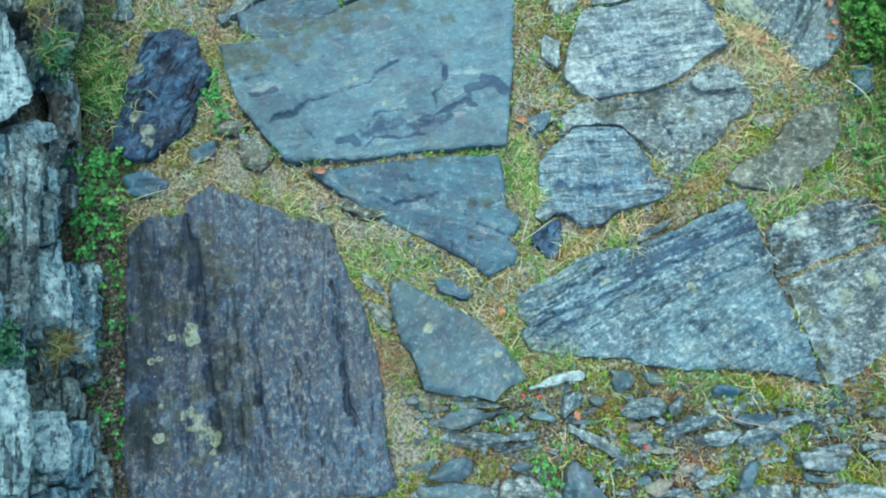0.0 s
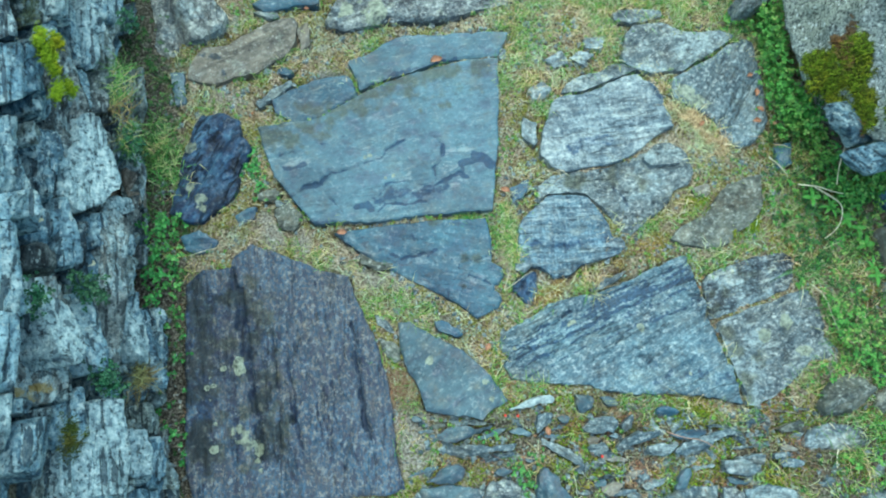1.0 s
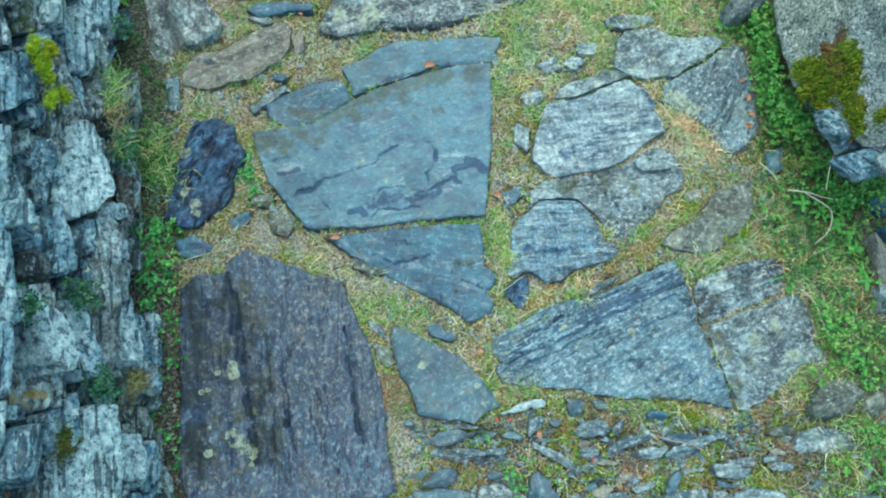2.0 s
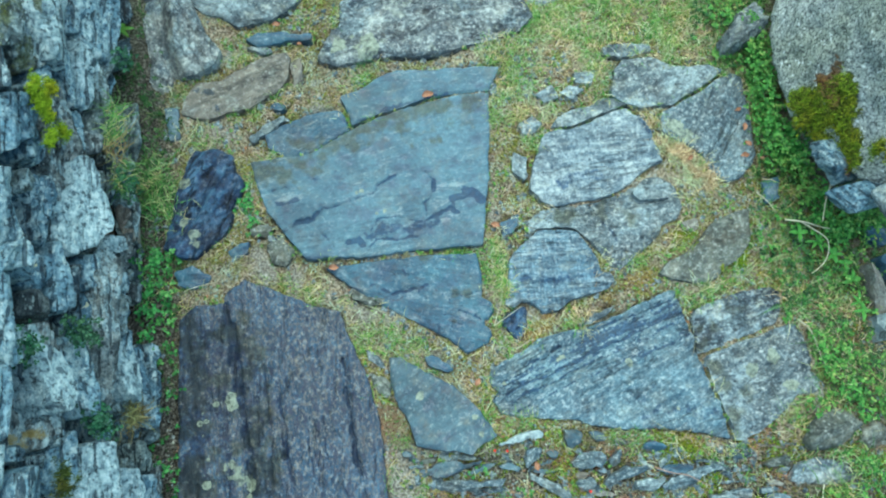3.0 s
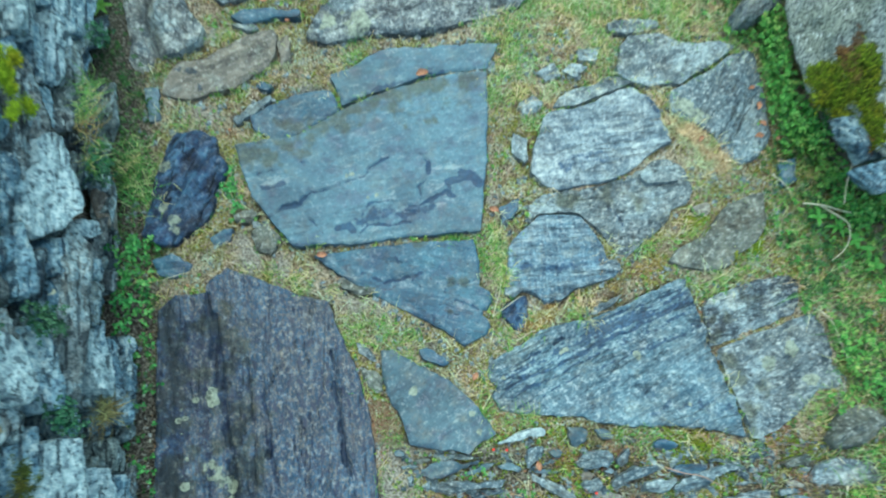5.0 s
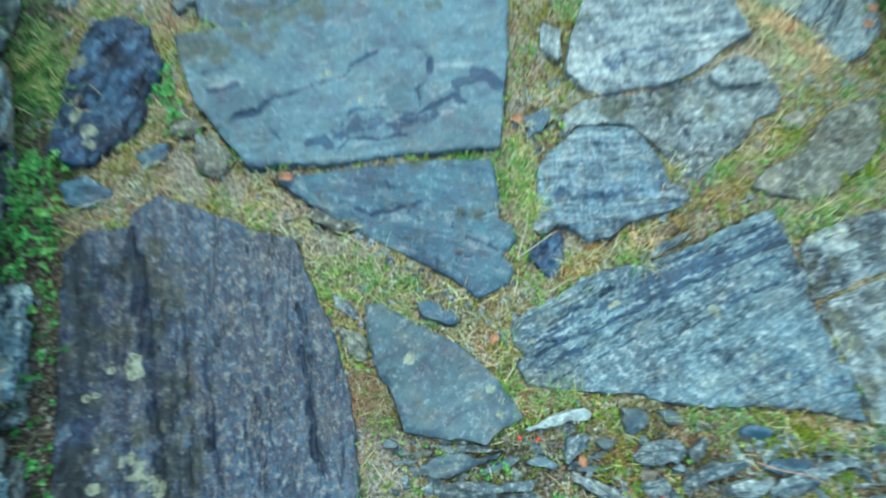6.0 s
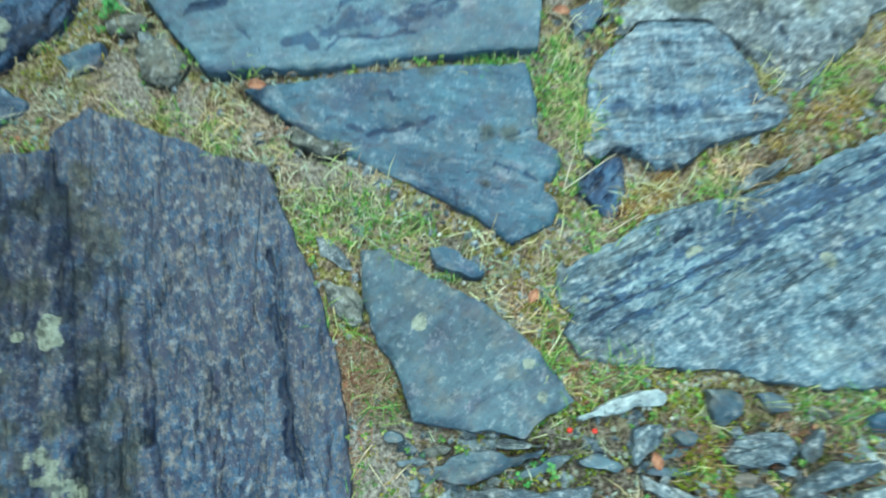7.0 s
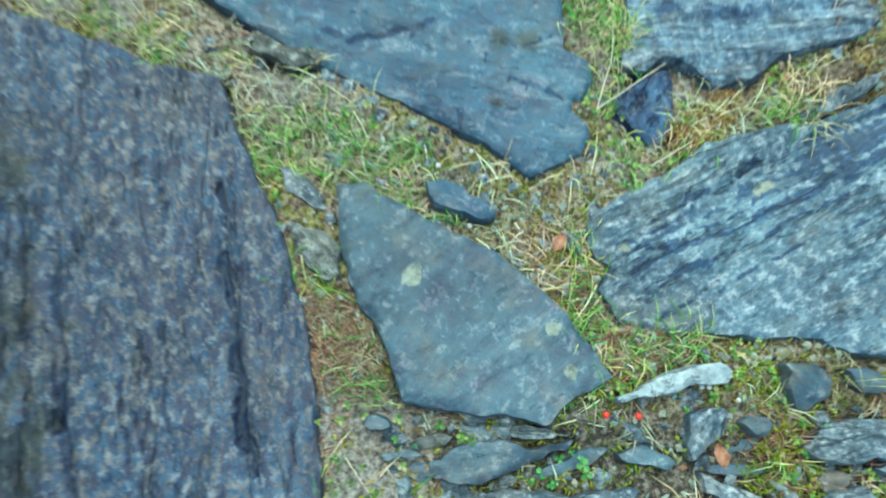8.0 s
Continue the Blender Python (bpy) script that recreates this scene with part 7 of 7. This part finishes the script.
stalk("twig", raised([(0.549, 0.043), (0.584, 0.028), (0.633, 0.024), (0.659, 0.008), (0.687, -0.003)], 0.02), 0.0016, TWIG, "thin reddish twig lying on stones", "twig")
stalk("dry_stem", raised([(0.158, 0.391), (0.191, 0.413), (0.216, 0.433), (0.232, 0.442)], 0.018), 0.0011, PALE_STALK, "pale dry grass stem in a joint", "stem")
stalk("dry_stem", raised([(0.161, 0.396), (0.168, 0.423), (0.181, 0.456), (0.181, 0.491)], 0.012), 0.001, PALE_STALK, "bent pale grass stem in a joint", "stem")
stalk("dry_stem", raised([(0.216, 0.333), (0.238, 0.345), (0.259, 0.36)], 0.014), 0.001, PALE_STALK, "short pale stem by a schist slab", "stem")
stalk("dry_stem", raised([(0.939, 0.674), (0.986, 0.669), (1.031, 0.654), (1.054, 0.648)], 0.05), 0.0026, PALE_STALK, "thick whitish dead stem on the verge", "stem")
stalk("dry_stem", raised([(0.986, 0.669), (1.029, 0.638), (1.054, 0.619), (1.044, 0.579), (1.025, 0.548), (0.991, 0.527)], 0.045), 0.0022, PALE_STALK, "curved whitish dead stem on the verge", "stem")
stalk("dry_stem", raised([(1.05, 0.802), (1.033, 0.755), (1.011, 0.701), (0.995, 0.647)], 0.12), 0.0022, PALE_STALK, "pale dead stem below the boulder", "stem")
stalk("dry_stem", raised([(0.877, 0.755), (0.906, 0.73), (0.923, 0.701)], 0.035), 0.0018, PALE_STALK, "dead straw in the grass", "stem")
stalk("dry_stem", raised([(0.954, 0.414), (0.988, 0.387), (1, 0.328), (1.012, 0.284)], 0.02), 0.0016, PALE_STALK, "long straw lying along a slab", "stem")
stalk("dry_stem", raised([(0.958, 0.064), (0.967, 0.048)], 0.02), 0.0016, PALE_STALK, "short white straw on a flat stone", "stem")
stalk("dry_stem", raised([(0.971, 0), (0.96, -0.022), (0.963, -0.044)], 0.02), 0.0022, PALE_STALK, "short white curved straw", "stem")
stalk("dry_stem", raised([(-0.644, 0.477), (-0.595, 0.497), (-0.537, 0.508)], 0.012), 0.001, PALE_STALK, "pale stem across a small dark stone", "stem")


def berry(x, y, z=0.006):
    bm = bmesh.new()
    bmesh.ops.create_icosphere(bm, subdivisions=2, radius=0.0036)
    for v in bm.verts:
        v.co.z *= 0.9
        if v.co.z > 0.0034:
            v.co.z -= 0.0008
    mesh = bpy.data.meshes.new("berry")
    bm.to_mesh(mesh)
    bm.free()
    mesh.shade_smooth()
    ob = tagged(thing("berry", mesh, BERRY), "small red berry fallen on the moss", "berry", "fallen berries")
    ob.location = (x, y, z)


for x, y in [(0.156, 0.081), (0.187, 0.08), (0.391, -0.016)]:
    berry(x, y)


def fallen(x, y, z, size, turned):
    """A curled dead leaf."""
    verts, faces = [], []
    for i in range(7):
        for j in range(5):
            u, v = i / 6, j / 4 * 2 - 1
            wide = 0.3 * math.sin(math.pi * min(1, u * 0.93 + 0.05)) ** 0.8
            verts.append(((u - 0.5) * size, v * wide * size, size * (0.18 * v * v + 0.1 * math.sin(5 * u)) + random.uniform(-0.07, 0.07) * size))
    for i in range(6):
        for j in range(4):
            k = i * 5 + j
            faces.append((k, k + 1, k + 6, k + 5))
    mesh = bpy.data.meshes.new("fallen_leaf")
    mesh.from_pydata(verts, [], faces)
    mesh.shade_smooth()
    ob = tagged(thing("fallen_leaf", mesh, FALLEN), "curled orange-brown fallen leaf", "leaf", "fallen leaves")
    ob.matrix_basis = pose(x, y, z, 0, 0, turned)


for (x, y), size, turned in zip([(-0.448, 1.252), (-0.015, 1.04), (0.167, 0.663), (-0.259, 0.543), (0.115, 0.249), (0.259, 0.045), (0.862, 1.009), (0.875, 0.957), (0.88, 0.906), (0.868, 0.871), (0.712, 0.861), (0.913, 0.863), (-0.38, 1.193)], (0.024, 0.034, 0.026, 0.026, 0.022, 0.022, 0.02, 0.024, 0.022, 0.026, 0.02, 0.018, 0.014), (10, 20, 160, 5, 60, 100, 30, 80, 140, 10, 50, 120, 0)):
    fallen(x, y, 0.014, size, turned)


def pebble(x, y, size):
    bm = bmesh.new()
    bmesh.ops.create_icosphere(bm, subdivisions=2, radius=size)
    for v in bm.verts:
        v.co *= 1 + 0.25 * noise.noise(v.co * (0.8 / size) + Vector((x * 90, y * 90, 0)))
        v.co.z *= 0.6
    mesh = bpy.data.meshes.new("pebble")
    bm.to_mesh(mesh)
    bm.free()
    ob = tagged(thing("pebble", mesh, CHIP), "small white quartz pebble", "pebble", "white pebbles")
    ob.location = (x, y, 0.006)


for x, y in [(-0.006, 0.332), (0.028, 0.348), (0.026, 0.267), (0.257, 0.108), (-0.754, 0.482), (0.865, 0.969), (1.212, 0.655), (-0.734, 0.723), (-0.246, 0.586), (0.142, -0.001), (0.25, 0.108), (0.285, 0.096), (0.714, -0.009), (0.523, -0.03)]:
    pebble(x, y, 0.0026)


def rosette(x, y, z, count, length, width, material, label, lift=0.5):
    """A low rosette of long pointed leaves, each a part of the plant."""
    plant = tagged(new("rosette_plant"), label, "plant")
    plant.location = (x, y, z)
    for k in range(count):
        verts, faces = [], []
        a = 6.283 * k / count + random.uniform(-0.3, 0.3)
        ln, wd = length * random.uniform(0.7, 1.1), width * random.uniform(0.8, 1.1)
        for i in range(6):
            u = i / 5
            half = wd * math.sin(math.pi * (0.12 + 0.86 * u)) * 0.5
            up = lift * ln * (u - 0.9 * u * u) + 0.004
            for side in (-1, 0, 1):
                verts.append((math.cos(a) * ln * u - math.sin(a) * half * side, math.sin(a) * ln * u + math.cos(a) * half * side, up + (0.15 * half if side else -0.1 * half)))
        for i in range(5):
            for j in range(2):
                q = 3 * i + j
                faces.append((q, q + 1, q + 4, q + 3))
        mesh = bpy.data.meshes.new("leaf")
        mesh.from_pydata(verts, [], faces)
        mesh.shade_smooth()
        thing("leaf", mesh, material, plant)


(x0, y0), = [(-0.886, 1.234)]
rosette(x0, y0, 0.0, 6, 0.036, 0.012, WEED, "small rosette of pointed leaves in bare soil")
for (x0, y0), n0 in zip([(1.092, 0.638), (1.12, 0.456), (1.03, 0.62)], (6, 5, 6)):
    rosette(x0, y0, 0.025, n0, 0.034, 0.008, CLOVER, "green rosette with long narrow leaves on the verge", 0.6)

for (x0, y0), n0 in zip([(1.109, 0.517), (1.093, 0.559), (1.065, 0.584), (0.982, 0.642), (1.124, 0.433)], (5, 4, 5, 4, 4)):
    rosette(x0, y0, 0.03, n0, 0.03, 0.012, CLOVER, "low plant with broad green leaves on the verge", 0.7)

# moss that stands on the boulder
tops = [(v.co.copy(), m.value, q.value) for v, m, q in zip(boulder.data.vertices, boulder.data.attributes["moss"].data, boulder.data.attributes["rust"].data)]
for key, low, material, words in ((1, 0.5, BRIGHT_MOSS, "thick yellow-green moss on the boulder"), (2, 0.75, RUSTY, "rust-brown dying moss on the boulder")):
    seats = np.array([tuple(p[0]) for p in tops if p[key] > low])
    seats = np.repeat(seats, 14, 0) + rs.normal(0, 0.005, (14 * len(seats), 3)) * (0.4, 1, 1)
    blades("moss", seats, 0.012, 0.0013, 0.8, material, words, "moss", normal=(-0.93, -0.28, 0.25))
